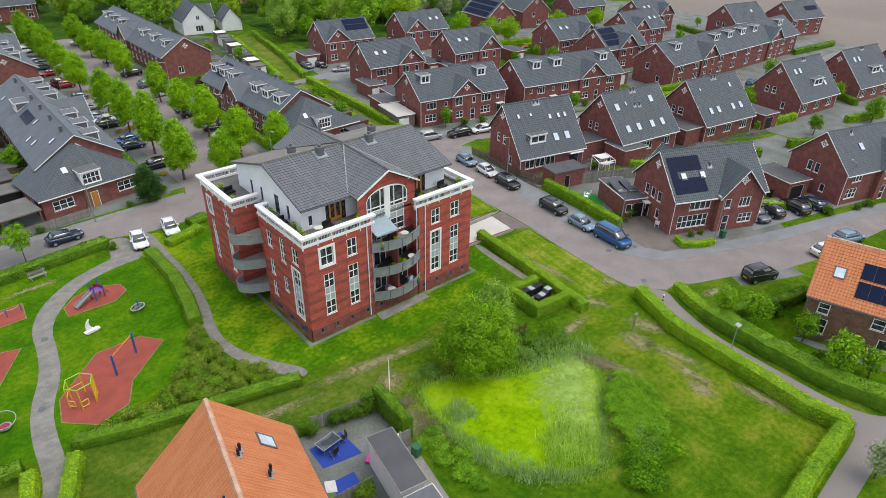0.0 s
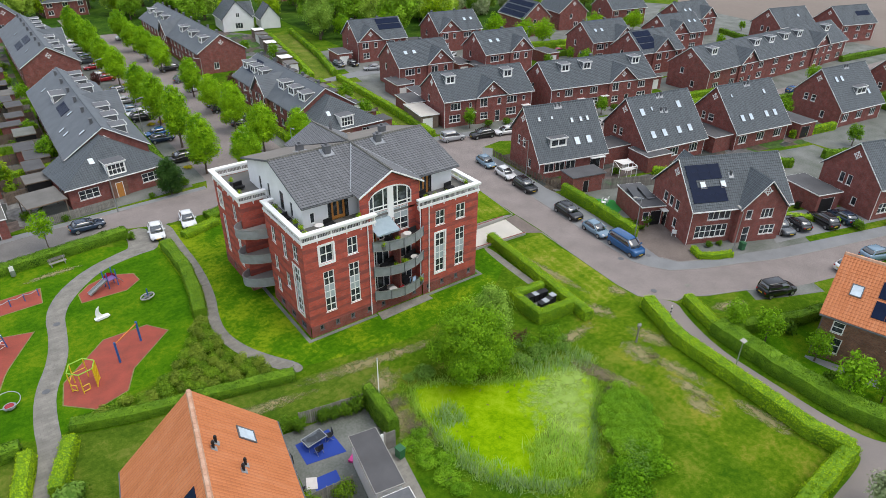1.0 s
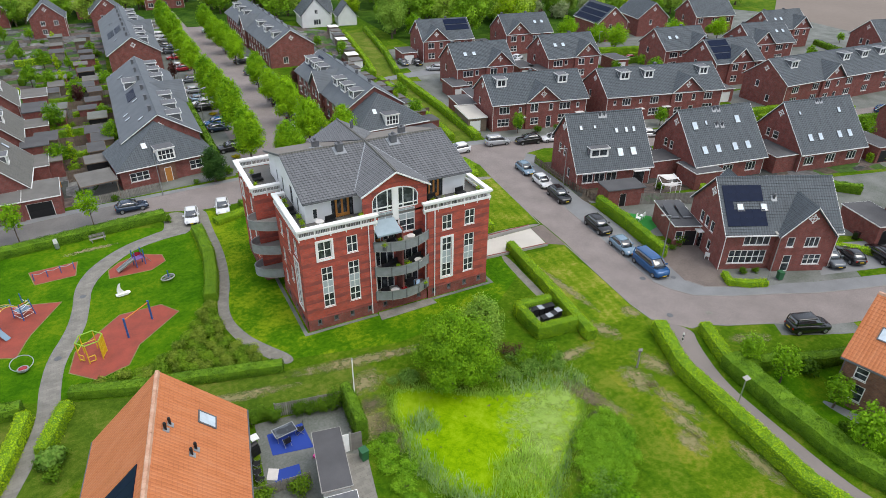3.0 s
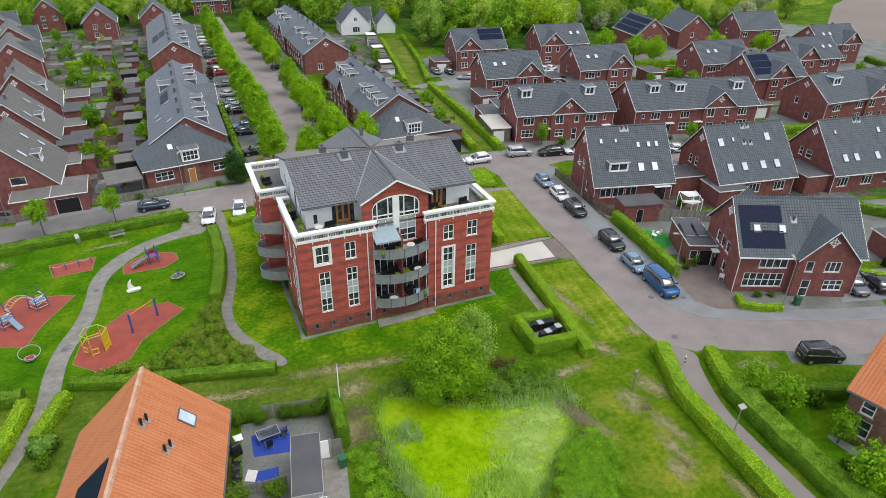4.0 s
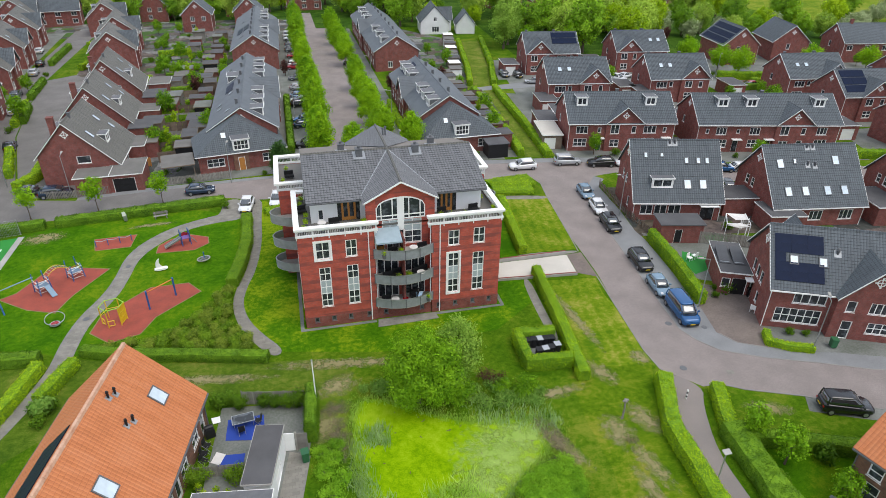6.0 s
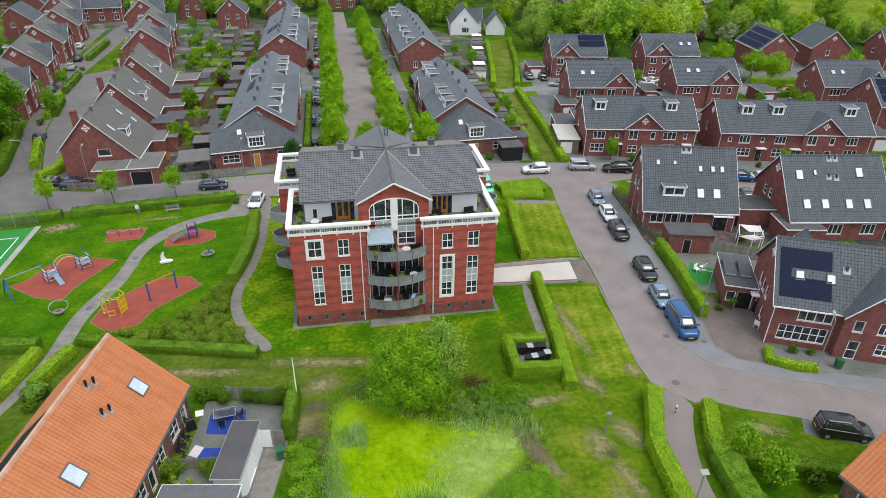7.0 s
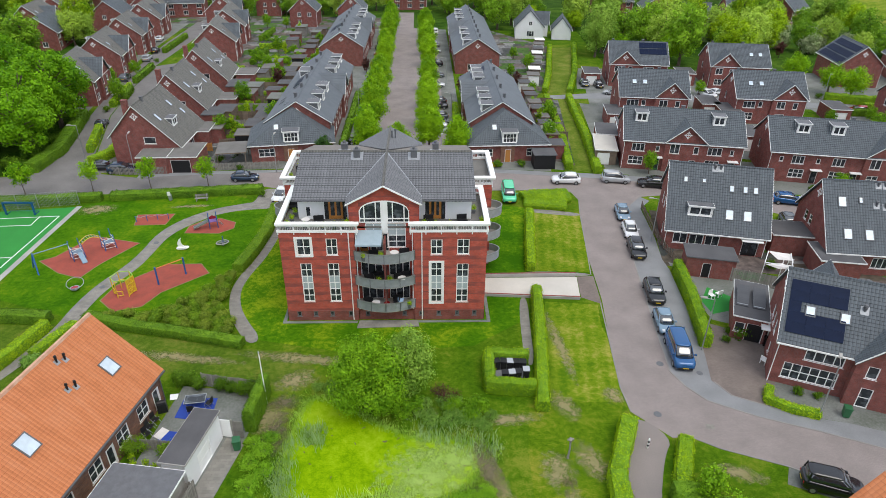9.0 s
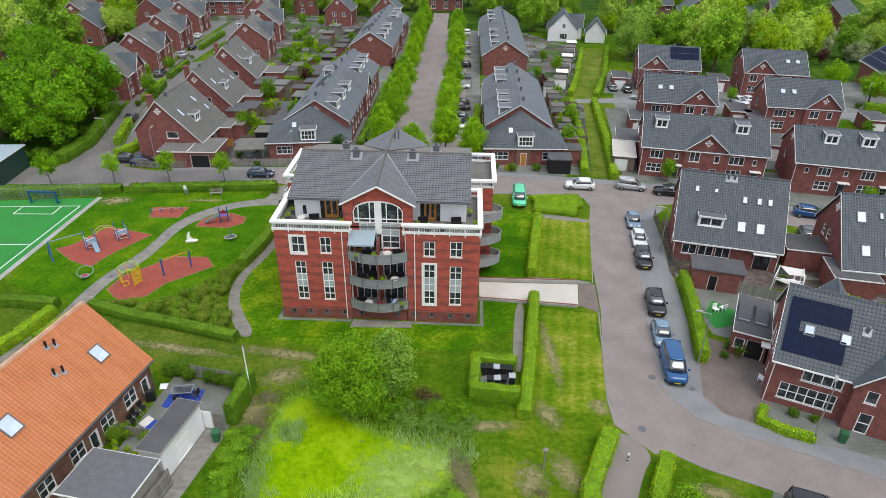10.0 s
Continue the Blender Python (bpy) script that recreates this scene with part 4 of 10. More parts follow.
    for s, cx, t, w, h in dormers:
        sg, sl, off = (-1, sf, off_f) if s == "front" else (1, sb, off_b)
        yd = -t
        z0 = R - sl * t + 0.02
        yk = -max(0.05, (t - h / sl))
        mm = pose(0, 0, 0, 0, 0, 0 if sg < 0 else 180)
        cxx = cx if sg < 0 else -cx
        dg = Geo()
        a, b = cxx - w / 2, cxx + w / 2
        ck = Geo()
        for xx in (a, b - 0.1):
            for face, e in ((xx, 1), (xx + 0.1, -1)):
                q = [V(face, yd, z0 - .05), V(face, yd, z0 + h), V(face, yk, z0 + h)]
                ck.poly(q if e > 0 else q[::-1])
                of = V(-.012 if e > 0 else .012, 0, 0)
                lo, hi = V(face, yd, z0 - .02) + of, V(face, yk, z0 + h - .02) + of
                dg.poly([lo, lo + V(0, 0, .16), hi + V(0, -.12, .0), hi] if e > 0 else [hi, hi + V(0, -.12, .0), lo + V(0, 0, .16), lo])
                dg.poly([lo, lo + V(0, 0, h), lo + V(0, .13, h), lo + V(0, .13, .0)] if e > 0 else [lo + V(0, .13, .0), lo + V(0, .13, h), lo + V(0, 0, h), lo])
            dg.poly([(xx, yd, z0 - .05), (xx + .1, yd, z0 - .05), (xx + .1, yd, z0 + h), (xx, yd, z0 + h)])
        dg.box(a - 0.1, yd - 0.18, z0 + h, b + 0.1, yd - 0.12, z0 + h + 0.16).box(a - 0.11, yd - .12, z0 + h, a - .07, yk, z0 + h + 0.15).box(b + .07, yd - .12, z0 + h, b + 0.11, yk, z0 + h + 0.15)
        dg.box(a, yd - 0.04, z0 - 0.12, b, yd + 0.05, z0 + 0.04)
        do = part("dormer", dg, WHITE, root, "white timber dormer", mm)
        part("dormer_roof", ck.box(a - 0.07, yd - 0.16, z0 + h + .01, b + 0.07, yk + 0.05, z0 + h + 0.14), LEAD, do, "grey dormer cheeks and flat roof")
        fm, pm, _ = window_meshes(w - 0.22, h - 0.06, 2, 1, WHITE, GLASS, bar=.17)
        part("window", fm, None, do, "", Matrix.Translation((a + 0.11, yd, z0 + 0.05)))
        part("pane", pm, None, do, "", Matrix.Translation((a + 0.11, yd, z0 + 0.05)))
    for s, cx, t, w, h in lights:
        sl = sf if s == "front" else sb
        tilt = math.degrees(math.atan(sl))
        mm = pose(0, 0, 0, 0, 0, 0 if s == "front" else 180) @ Matrix.Translation((cx if s == "front" else -cx, -t, R - sl * t + 0.05)) @ Matrix.Rotation(radians(tilt), 4, "X")
        sg = Geo()
        for q in ((-w / 2, -h / 2, w / 2, -h / 2 + .09), (-w / 2, h / 2 - .09, w / 2, h / 2), (-w / 2, -h / 2 + .09, -w / 2 + .09, h / 2 - .09), (w / 2 - .09, -h / 2 + .09, w / 2, h / 2 - .09)):
            sg.box(q[0], q[1], 0, q[2], q[3], 0.09)
        so = part("skylight", sg, LEAD, root, "", mm)
        part("pane", Geo().poly([(-w / 2 + .06, -h / 2 + .06, .06), (w / 2 - .06, -h / 2 + .06, .06), (w / 2 - .06, h / 2 - .06, .06), (-w / 2 + .06, h / 2 - .06, .06)]), SKY_TINTED_GLASS, so)
    for s, cx, t, w, h in panels:
        sl = sf if s == "front" else sb
        tilt = math.degrees(math.atan(sl))
        mm = pose(0, 0, 0, 0, 0, 0 if s == "front" else 180) @ Matrix.Translation((cx if s == "front" else -cx, -t, R - sl * t + 0.07)) @ Matrix.Rotation(radians(tilt), 4, "X")
        part("solar_panel", Geo().box(-w / 2, -h / 2, 0, w / 2, h / 2, 0.05), SOLAR, root, "dark blue solar panel", mm)
    for cx, yy, w, h in chimneys:
        cg = Geo()
        zb = R - (sf if yy < 0 else sb) * abs(yy)
        cg.box(cx - w / 2, yy - w / 2, zb - 0.5, cx + w / 2, yy + w / 2, zb + h).box(cx - w / 2 - .06, yy - w / 2 - .06, zb + h, cx + w / 2 + .06, yy + w / 2 + .06, zb + h + .1)
        part("chimney", cg, brick if w > 0.6 else LEAD, root)
    for cx, yy in vents:
        zb = R - (sf if yy < 0 else sb) * abs(yy)
        vg = Geo()
        pr = .13 if tiles is not TILE_ORANGE else .075
        vg.tube((cx, yy, zb - .1), (cx, yy, zb + .5), pr, n=8).tube((cx, yy, zb + .5), (cx, yy, zb + .66), pr * 1.6, pr * 1.2, n=8).tube((cx, yy, zb + .3), (cx, yy, zb + .36), pr * 1.4, n=8)
        vo = part("roof_vent", vg, BLACK if tiles is TILE_ORANGE else LEAD, root)
        sl = sf if yy < 0 else -sb
        q = pr * 2.6
        part("flashing", Geo().box(-q, -q * 1.15, -.02, q, q * 1.15, .05, Matrix.Translation((cx, yy, zb + .03)) @ Matrix.Rotation(math.atan(sl), 4, "X")), LEAD_PALE, vo, "pale lead flashing")
    return root


def shed(label, x, y, ang, w, d, h, wall=None, roof=None, door=None, name="shed", windows=(), open_front=False, group="", trim=None):
    """A flat-roofed outbuilding with an overhanging roof edge; front is local -y."""
    root = thing(name, label, "carport" if open_front else "shed", x, y, 0, ang, group)
    g = Geo()
    hole = [(door[0], 0.02, door[1], door[2])] if door else []
    wins = [q[:4] for q in windows]
    if open_front:
        for xx in (-w / 2, w / 2 - .12):
            for yy in (-d / 2, d / 2 - .12):
                part("post", Geo().box(xx, yy, 0, xx + .12, yy + .12, h), wall or BRICK_RED, root)
    else:
        for o, u, ww, hl in ((V(-w / 2, -d / 2, 0), V(1, 0, 0), w, hole + wins), (V(w / 2, d / 2, 0), V(-1, 0, 0), w, []), (V(-w / 2, d / 2, 0), V(0, -1, 0), d, []), (V(w / 2, -d / 2, 0), V(0, 1, 0), d, [])):
            wall_panel(g, o, u, [(0, 0), (ww, 0), (ww, h), (0, h)], hl)
    if not open_front:
        part("wall", g, wall or BRICK_RED, root)
    r = Geo()
    r.box(-w / 2 - .17, -d / 2 - .17, h + .06, w / 2 + .17, d / 2 + .17, h + .2)
    part("roof_edge", r, trim or WOOD_FENCE, root)
    t = Geo()
    t.box(-w / 2 - .12, -d / 2 - .12, h + .16, w / 2 + .12, d / 2 + .12, h + .215)
    part("roof", t, roof or ASPHALT_FELT, root)
    if door:
        add_door(root, V(-w / 2, -d / 2, 0), V(1, 0, 0), door[0], 0.02, door[1], door[2], door[3], False)
    for q in windows:
        add_window(root, V(-w / 2, -d / 2, 0), V(1, 0, 0), *q)
    return root


def fence(label, pts, h=1.8, material=None, slat=0.14, gap=0.03, name="fence", style="board", seed=3):
    """A fence of posts and single boards along a line."""
    material = material or WOOD_FENCE
    root = thing(name, label, "fence", pts[0][0], pts[0][1])
    org = V(pts[0][0], pts[0][1], 0)
    rnd = random.Random(seed)
    board = Geo().box(0, -0.012, 0.06, slat, 0.012, h).mesh("board", material)
    post = Geo().box(-.045, -.045, 0, .045, .045, h + .08).mesh("post", material)
    for a, b in zip(pts, pts[1:]):
        a, b = V(*a, 0) - org, V(*b, 0) - org
        d = (b - a)
        ln = d.length
        if ln < 0.1:
            continue
        d.normalize()
        rot = Matrix.Rotation(math.atan2(d.y, d.x), 4, "Z")
        n = max(1, round(ln / 1.8))
        for k in range(n + 1):
            part("post", post, None, root, "", Matrix.Translation(a + d * (ln * k / n)) @ rot)
        k = 0.0
        while k < ln - 0.05:
            part("board", board, None, root, "", Matrix.Translation(a + d * k + UP * rnd.uniform(-.015, .015)) @ rot)
            k += slat + gap
        rl = Geo()
        for z in (0.35, h - 0.3):
            rl.box(0, .014, z, ln, .05, z + .08)
        part("rail", rl, material, root, "", Matrix.Translation(a) @ rot)
    return root

# ---- the ground, the pond and the streets ----
def rounded(pts, times=2):
    """Corner cutting: a smooth outline through a rough one."""
    for _ in range(times):
        pts = [q for a, b in zip(pts, pts[1:] + pts[:1]) for q in ((a[0] * .75 + b[0] * .25, a[1] * .75 + b[1] * .25), (a[0] * .25 + b[0] * .75, a[1] * .25 + b[1] * .75))]
    return pts


POND_ROUGH = [(20.0, 27.4), (19.9, 31.0), (19.9, 33.4), (20.2, 36.1), (21.1, 38.4), (23.6, 37.7), (26.2, 35.6), (28.3, 34.2), (30.6, 33.2), (33.4, 33.2), (35.9, 32.6), (37.0, 31.7), (35.6, 29.8), (33.6, 27.8), (31.4, 26.1), (29.0, 24.2), (27.1, 22.6), (25.0, 22.6), (21.9, 25.2)]
POND = rounded(POND_ROUGH, 2)


def pond_depth(xs, ys):
    """How far inside the pond's outline each place lies (negative: outside)."""
    inside = np.zeros(xs.shape, bool)
    dist = np.full(xs.shape, 1e9)
    for (x0, y0), (x1, y1) in zip(POND, POND[1:] + POND[:1]):
        cond = (y0 > ys) != (y1 > ys)
        xi = x0 + (ys - y0) * (x1 - x0) / ((y1 - y0) or 1e-9)
        inside ^= cond & (xs < xi)
        t = np.clip(((xs - x0) * (x1 - x0) + (ys - y0) * (y1 - y0)) / ((x1 - x0) ** 2 + (y1 - y0) ** 2), 0, 1)
        dist = np.minimum(dist, np.hypot(xs - x0 - t * (x1 - x0), ys - y0 - t * (y1 - y0)))
    return np.where(inside, dist, -dist)


def ground_sheet():
    gx = np.concatenate([[-3000, -1200, -500, -250, -120, -60], np.arange(-40, 14, 2.0), np.arange(14, 42, 0.45), np.arange(42, 120, 2.0), [130, 180, 300, 600, 1300, 3000]])
    gy = np.concatenate([[-3000, -1000, -300, -100, -40], np.arange(-20, 16, 2.0), np.arange(16, 44, 0.45), np.arange(44, 160, 2.0), [180, 240, 400, 800, 1500, 3000]])
    X, Y = np.meshgrid(gx, gy)
    d = pond_depth(X, Y)
    Z = np.where(d > -1.6, -0.34 * np.clip((d + 1.6) / 2.2, 0, 1) ** 1.5 * 1.6, 0.0)
    ny, nx = X.shape
    idx = np.arange(nx * ny).reshape(ny, nx)
    f = np.stack([idx[:-1, :-1], idx[:-1, 1:], idx[1:, 1:], idx[1:, :-1]], -1).reshape(-1, 4)
    me = bpy.data.meshes.new("ground")
    me.from_pydata(np.stack([X, Y, Z], -1).reshape(-1, 3).tolist(), [], f.tolist())
    me.materials.append(LAWN)
    me.polygons.foreach_set("use_smooth", [True] * len(me.polygons))
    return tagged(new("ground", me), "mown green grass with worn yellow patches", "ground", "", "structure")


ground_sheet()
wet = Geo()
wet.poly([(x, y, -0.26) for x, y in POND][::-1])
solo("pond_water", wet, DUCKWEED, "pond surface covered with bright green duckweed", "pond", "structure")


def sheet(name, pts, z, material, label, category, kind="structure"):
    if name in ("path", "cycle_path"):
        pts = rounded(pts)
    if sum(pts[k - 1][0] * pts[k][1] - pts[k][0] * pts[k - 1][1] for k in range(len(pts))) < 0:
        pts = pts[::-1]
    return solo(name, Geo().poly([(x, y, z) for x, y in pts]), material, label, category, kind)


sheet("road", [(-70, 78), (-26.5, 80.6), (-14.3, 80.7), (7.4, 83.2), (12.0, 81.6), (45.6, 81.8), (53.1, 81.2), (53.7, 78.4), (52.9, 74.0), (51.3, 62.1), (50.7, 52.7), (49.6, 45.1), (48.9, 38.8), (49.0, 35.7),
               (51.6, 32.7), (53.1, 32.8), (55.1, 31.5), (59.7, 29.6), (65.3, 26.6), (72.7, 24.5), (86.8, 22.4), (125, 10), (160, 0), (160, 8), (126, 17), (95.1, 25.2), (72.6, 32.2), (66.0, 34.2), (60.7, 35.9), (57.4, 37.6),
               (55.4, 40.0), (54.5, 43.4), (54.9, 47.3), (55.8, 53.9), (56.8, 61.7), (60.2, 76.0), (63.0, 79.4), (67.1, 80.0), (81.3, 73.6), (100, 69), (140, 63), (200, 62), (200, 68), (140, 69.5), (101, 75), (83.0, 78.0), (66.0, 84.5),
               (58.5, 86.2), (51.4, 87.2), (44.3, 88.2), (36.5, 88.6), (35.2, 92), (35.0, 206), (28.2, 207), (28.0, 236), (22.4, 236), (22.4, 207), (20.6, 206), (20.8, 92), (20, 89.2), (11.4, 88.9), (-0.3, 88.1), (-13.0, 86.6), (-19, 88), (-22.7, 93.2), (-29.8, 116.7), (-33.5, 137.8), (-35.4, 156), (-36, 215), (-43, 215), (-41.8, 180), (-39.5, 157), (-37.5, 137), (-33.6, 117), (-28.5, 96), (-29.5, 87), (-70, 85)],
      0.012, ROAD, "brown clinker-paved street with worn pale patches", "road")
sheet("road", [(-70, 78), (-26.5, 80.6), (-14.3, 80.7), (2, 82.6), (6, 85.4), (1, 88.2), (-13.0, 86.6), (-19, 88), (-22.7, 93.2), (-29.8, 116.7), (-33.5, 137.8), (-35.4, 156), (-36, 215), (-43, 215), (-41.8, 180), (-39.5, 157), (-37.5, 137), (-33.6, 117), (-28.5, 96), (-29.5, 87), (-70, 85)], 0.0165, ROAD_GREY, "dark grey paved western street", "road")
sheet("wood_floor", [(-70, 85.6), (-30, 87.4), (-29.6, 96), (-34.4, 116), (-70, 118)], 0.0062, SHADED_UNDERGROWTH, "shaded undergrowth below the street-side trees", "undergrowth")
sheet("pavement", [(56.2, 37.0), (54.9, 38.9), (54.2, 40.9), (54.5, 43.4), (54.9, 47.3), (55.8, 53.9), (56.8, 61.7), (60.2, 76.0), (63.0, 79.4), (64.0, 78.0), (61.9, 75.5), (61.2, 67.0), (60.3, 61.4), (60.4, 59.0), (58.8, 44.0), (57.8, 39.6), (58.6, 37.6), (61.2, 36.2), (64.0, 34.9), (67.2, 34.1), (70.0, 33.0), (73.0, 32.0), (95.1, 25.6), (95.1, 23.6), (73.0, 29.8), (68.7, 31.2), (64.5, 33.1), (60.0, 34.9), (57.4, 36.3)],
      0.02, PAVE_GREY, "grey paved footway and parking strip beside the street", "pavement")
sheet("pavement", [(-13, 86.6), (-0.3, 88.1), (11.4, 88.9), (20, 89.2), (20, 90.3), (-13, 88.6)], 0.022, PAVE_GREY, "grey paved footway in front of the fences", "pavement")
sheet("pavement", [(36.5, 88.6), (44.3, 88.2), (51.4, 87.2), (58.5, 86.2), (66.0, 84.5), (83, 78), (101, 75), (101, 77), (83.6, 80.2), (66.4, 86.6), (58.9, 88.0), (51.6, 88.8), (44.5, 89.8), (36.5, 90.2)], 0.022, PAVE_GREY, "grey paved footway in front of brick houses", "pavement")
sheet("cycle_path", [(49.0, 35.7), (47.0, 30.4), (45.5, 26.0), (45.4, 20.8), (45.2, 15.0), (45.6, 11.8), (45.3, 10.9), (38.0, 10.6), (24, 9.5), (24, 8.0), (38.3, 8.6), (46.5, 8.9), (60, 3), (61, 4.5), (49.5, 9.6), (47.9, 11.6), (47.6, 14.6), (47.9, 20.8), (48.2, 25.6), (50.2, 30.7), (51.6, 32.7)],
      0.016, BIKE, "brownish-grey paved cycle path between hedges", "path")
sheet("path", [(5.9, 77.5), (1.7, 75.7), (-1.7, 72.3), (-3.4, 68.4), (-3.6, 63.8), (-4.3, 60.1), (-5.8, 56.3), (-6.4, 52.1), (-6.4, 48.6), (-7.0, 45.6), (-8.3, 41.8), (-10.5, 36), (-9.3, 35.5), (-6.9, 41.8), (-5.7, 45.2), (-4.7, 48.5), (-4.6, 52.4), (-4.2, 55.6), (-2.5, 59.8), (-2.0, 63.9), (-1.7, 67.8), (0.2, 71.2), (3.2, 74.4), (7.2, 75.6), (10.3, 75.8), (10.1, 82.2), (7.2, 82.6), (7.0, 77.8)],
      0.016, PATH_GREY, "winding grey slab path through the playground", "path")
sheet("path", [(11.2, 76.0), (11.5, 68.7), (10.8, 61.8), (9.9, 58.8), (9.5, 55.2), (10.3, 51.4), (11.5, 48.8), (13.7, 45.4), (14.9, 46.3), (12.7, 49.5), (11.4, 52.0), (10.6, 55.2), (11.0, 58.6), (11.9, 61.8), (12.6, 68.7), (12.4, 76.0), (12.6, 81.8), (10.2, 82.2), (10.4, 76)],
      0.019, PATH_GREY, "narrow curving grey path beside the apartment lawn", "path")
sheet("path", [(41.6, 53.4), (42.5, 53.3), (42.0, 47.7), (41.6, 42.0), (40.7, 42.0), (41.0, 47.7)], 0.016, PATH_GREY, "narrow grey path to the bin enclosure", "path")
for q, lab in (([(-3.5, 56.3), (0.6, 60.8), (4.6, 60.9), (6.1, 58.8), (2.0, 54.8), (0.9, 52.1), (-1.8, 51.2), (-4.0, 53.3)], "large red rubber play surface on the lawn"),
               ([(0.1, 68.6), (0.1, 70.5), (1.3, 71.9), (3.6, 72.8), (5.9, 71.6), (6.1, 69.9), (4.5, 68.5)], "red rubber play surface under a small slide"),
               ([(-7.2, 70.8), (-7.9, 73.9), (-3.0, 74.2), (-3.2, 71.0)], "square red rubber play surface under hurdles"),
               ([(-14.8, 61.7), (-13.4, 62.7), (-11.1, 67.9), (-4.6, 66.0), (-7.2, 61.2), (-7.6, 60.2), (-8.3, 57.8), (-11.3, 59.0)], "red rubber play surface under the climbing frame")):
    solo("play_surface", Geo().slab(q, 0.0, 0.03), PLAY_RED, lab, "play surface", "structure")
    solo("edging", sweep(Geo(), q + q[:1], .05, .05, 0, .034), WORN_EDGE, "dry pale edge round a play surface", "edging", "structure")
sheet("sports_pitch", [(-17.3, 76.4), (-17.6, 54.0), (-46, 51), (-46, 72.2)], 0.018, TURF, "bright green artificial turf football pitch", "pitch")
ln = Geo()
for a, b in (((-18.3, 73.6), (-18.6, 55)), ((-18.3, 73.6), (-45, 71)), ((-20.8, 73.5), (-20.7, 70.9)), ((-20.7, 70.9), (-26.0, 70.6)), ((-26.0, 70.6), (-26.0, 73.0)), ((-18.5, 62.6), (-45, 60.5))):
    sweep(ln, [a, b], .06, .06, 0.0, 0.024)
for k in range(14):
    a, b = k * math.tau / 14, (k + 1) * math.tau / 14
    sweep(ln, [(-27 + 3 * math.cos(a), 62 + 3 * math.sin(a)), (-27 + 3 * math.cos(b), 62 + 3 * math.sin(b))], .06, .06, 0.0, 0.024)
solo("pitch_lines", ln, WHITE, "white painted lines on the football pitch", "markings", "structure")
solo("pitch_edge", sweep(Geo(), [(-17.0, 76.6), (-17.3, 54)], .35, .35, 0, 0.03), CONCRETE, "pale concrete border along the pitch", "border", "structure")
sheet("lawn", [(9.6, 77.0), (10.2, 60), (9.9, 55), (11.5, 51), (14.6, 46.2), (24, 44), (36, 45), (41.3, 49), (42.8, 58), (45.4, 76), (38, 77), (16, 79), (12.6, 81)], 0.006, LAWN_HOUSE, "rich green lawn round the apartment building", "lawn")
sheet("lawn", [(-17.0, 76.8), (-13, 78.6), (4, 80), (9.8, 76.5), (10.0, 66), (8.6, 59), (5.6, 52.5), (-3, 50.2), (-5, 49.8), (-16, 54), (-17.2, 62)], 0.008, LAWN_RICH, "rich green playground lawn", "lawn")
sheet("lawn", [(-30, 49), (-7.6, 49), (-4, 49.2), (0.6, 47.6), (6.2, 46.4), (13.2, 44.9), (19.0, 44.2), (21.0, 41.6), (17.6, 39.6), (9, 41.4), (4, 41.4), (-3.4, 40), (-8, 36), (-30, 36)], 0.005, LAWN_OLIVE, "dull worn grass beside the clipped hedge", "lawn")
sheet("lawn", [(50.0, 26.0), (55, 24.4), (62, 21.8), (60, 6), (50.6, 11), (49.6, 16)], 0.0085, LAWN_RICH, "shaded green garden lawn behind a hedge", "lawn")
sheet("yard", [(-62, 204), (21, 204), (21, 226), (-62, 226)], 0.0075, GARDEN, "back gardens of the far houses", "yard")
sheet("lawn", [(46.6, 74.6), (53.0, 74.1), (51.4, 62.1), (50.7, 58.6), (44.0, 59.0), (44.2, 62.7)], 0.01, LAWN_DRY, "striped dry lawn beside the street", "lawn")
sheet("lawn", [(44.3, 52.5), (50.0, 51.9), (49.5, 48.4), (49.6, 46.2), (49.2, 42.1), (48.8, 37.7), (48.8, 37.0), (45.4, 37.0), (42.2, 37.6)], 0.01, LAWN_DRY, "striped dry lawn beside the street", "lawn")
for px, py, ra, rb, aa in ((19.3, 40.2, 2.4, 1.5, 20), (17.9, 35.4, 2.0, 2.6, 0), (38.4, 35.0, 3.2, .8, 5), (44.3, 30.4, 1.3, 2.6, 20), (36.3, 29.2, .9, 3.6, 25), (48.0, 37.8, 1.1, 1.3, 0), (44.5, 45.0, .8, 6.5, 6), (43.4, 36.6, 1.2, 2.2, 20), (41.5, 29.4, 1.6, 2.4, 10), (41.2, 23.5, .8, 3.0, 5), (-14.2, 75.6, 3.0, 1.8, 10), (42.4, 26.0, 1.0, 3.5, 10), (20.0, 43.2, 7.5, .9, -8), (8, 43.6, 6.5, .8, -9), (40.2, 22.0, 1.2, 1.8, 0), (55.6, 29.0, 2.4, 1.0, -20), (-1.5, 76.6, 3.5, .6, 6), (43.2, 18.0, .9, 3.2, 5)):
    n = 20
    m = pose(px, py, 0.014, 0, 0, aa)
    ring = [(math.cos(k * math.tau / n), math.sin(k * math.tau / n)) for k in range(n)]
    solo("bare_earth", Geo().poly([m @ V(ra * a, rb * b, 0) for a, b in ring], ring), WORN, "trodden bare earth patch in the grass", "bare ground", "structure")
def patch(name, material, label, category, px, py, pz, ra, rb, aa):
    """A soft-edged oval patch lying on the ground or the water."""
    ring = [(math.cos(k * math.tau / 20), math.sin(k * math.tau / 20)) for k in range(20)]
    m = pose(px, py, pz, 0, 0, aa)
    solo(name, Geo().poly([m @ V(ra * a, rb * b, 0) for a, b in ring], ring), material, label, category, "structure")


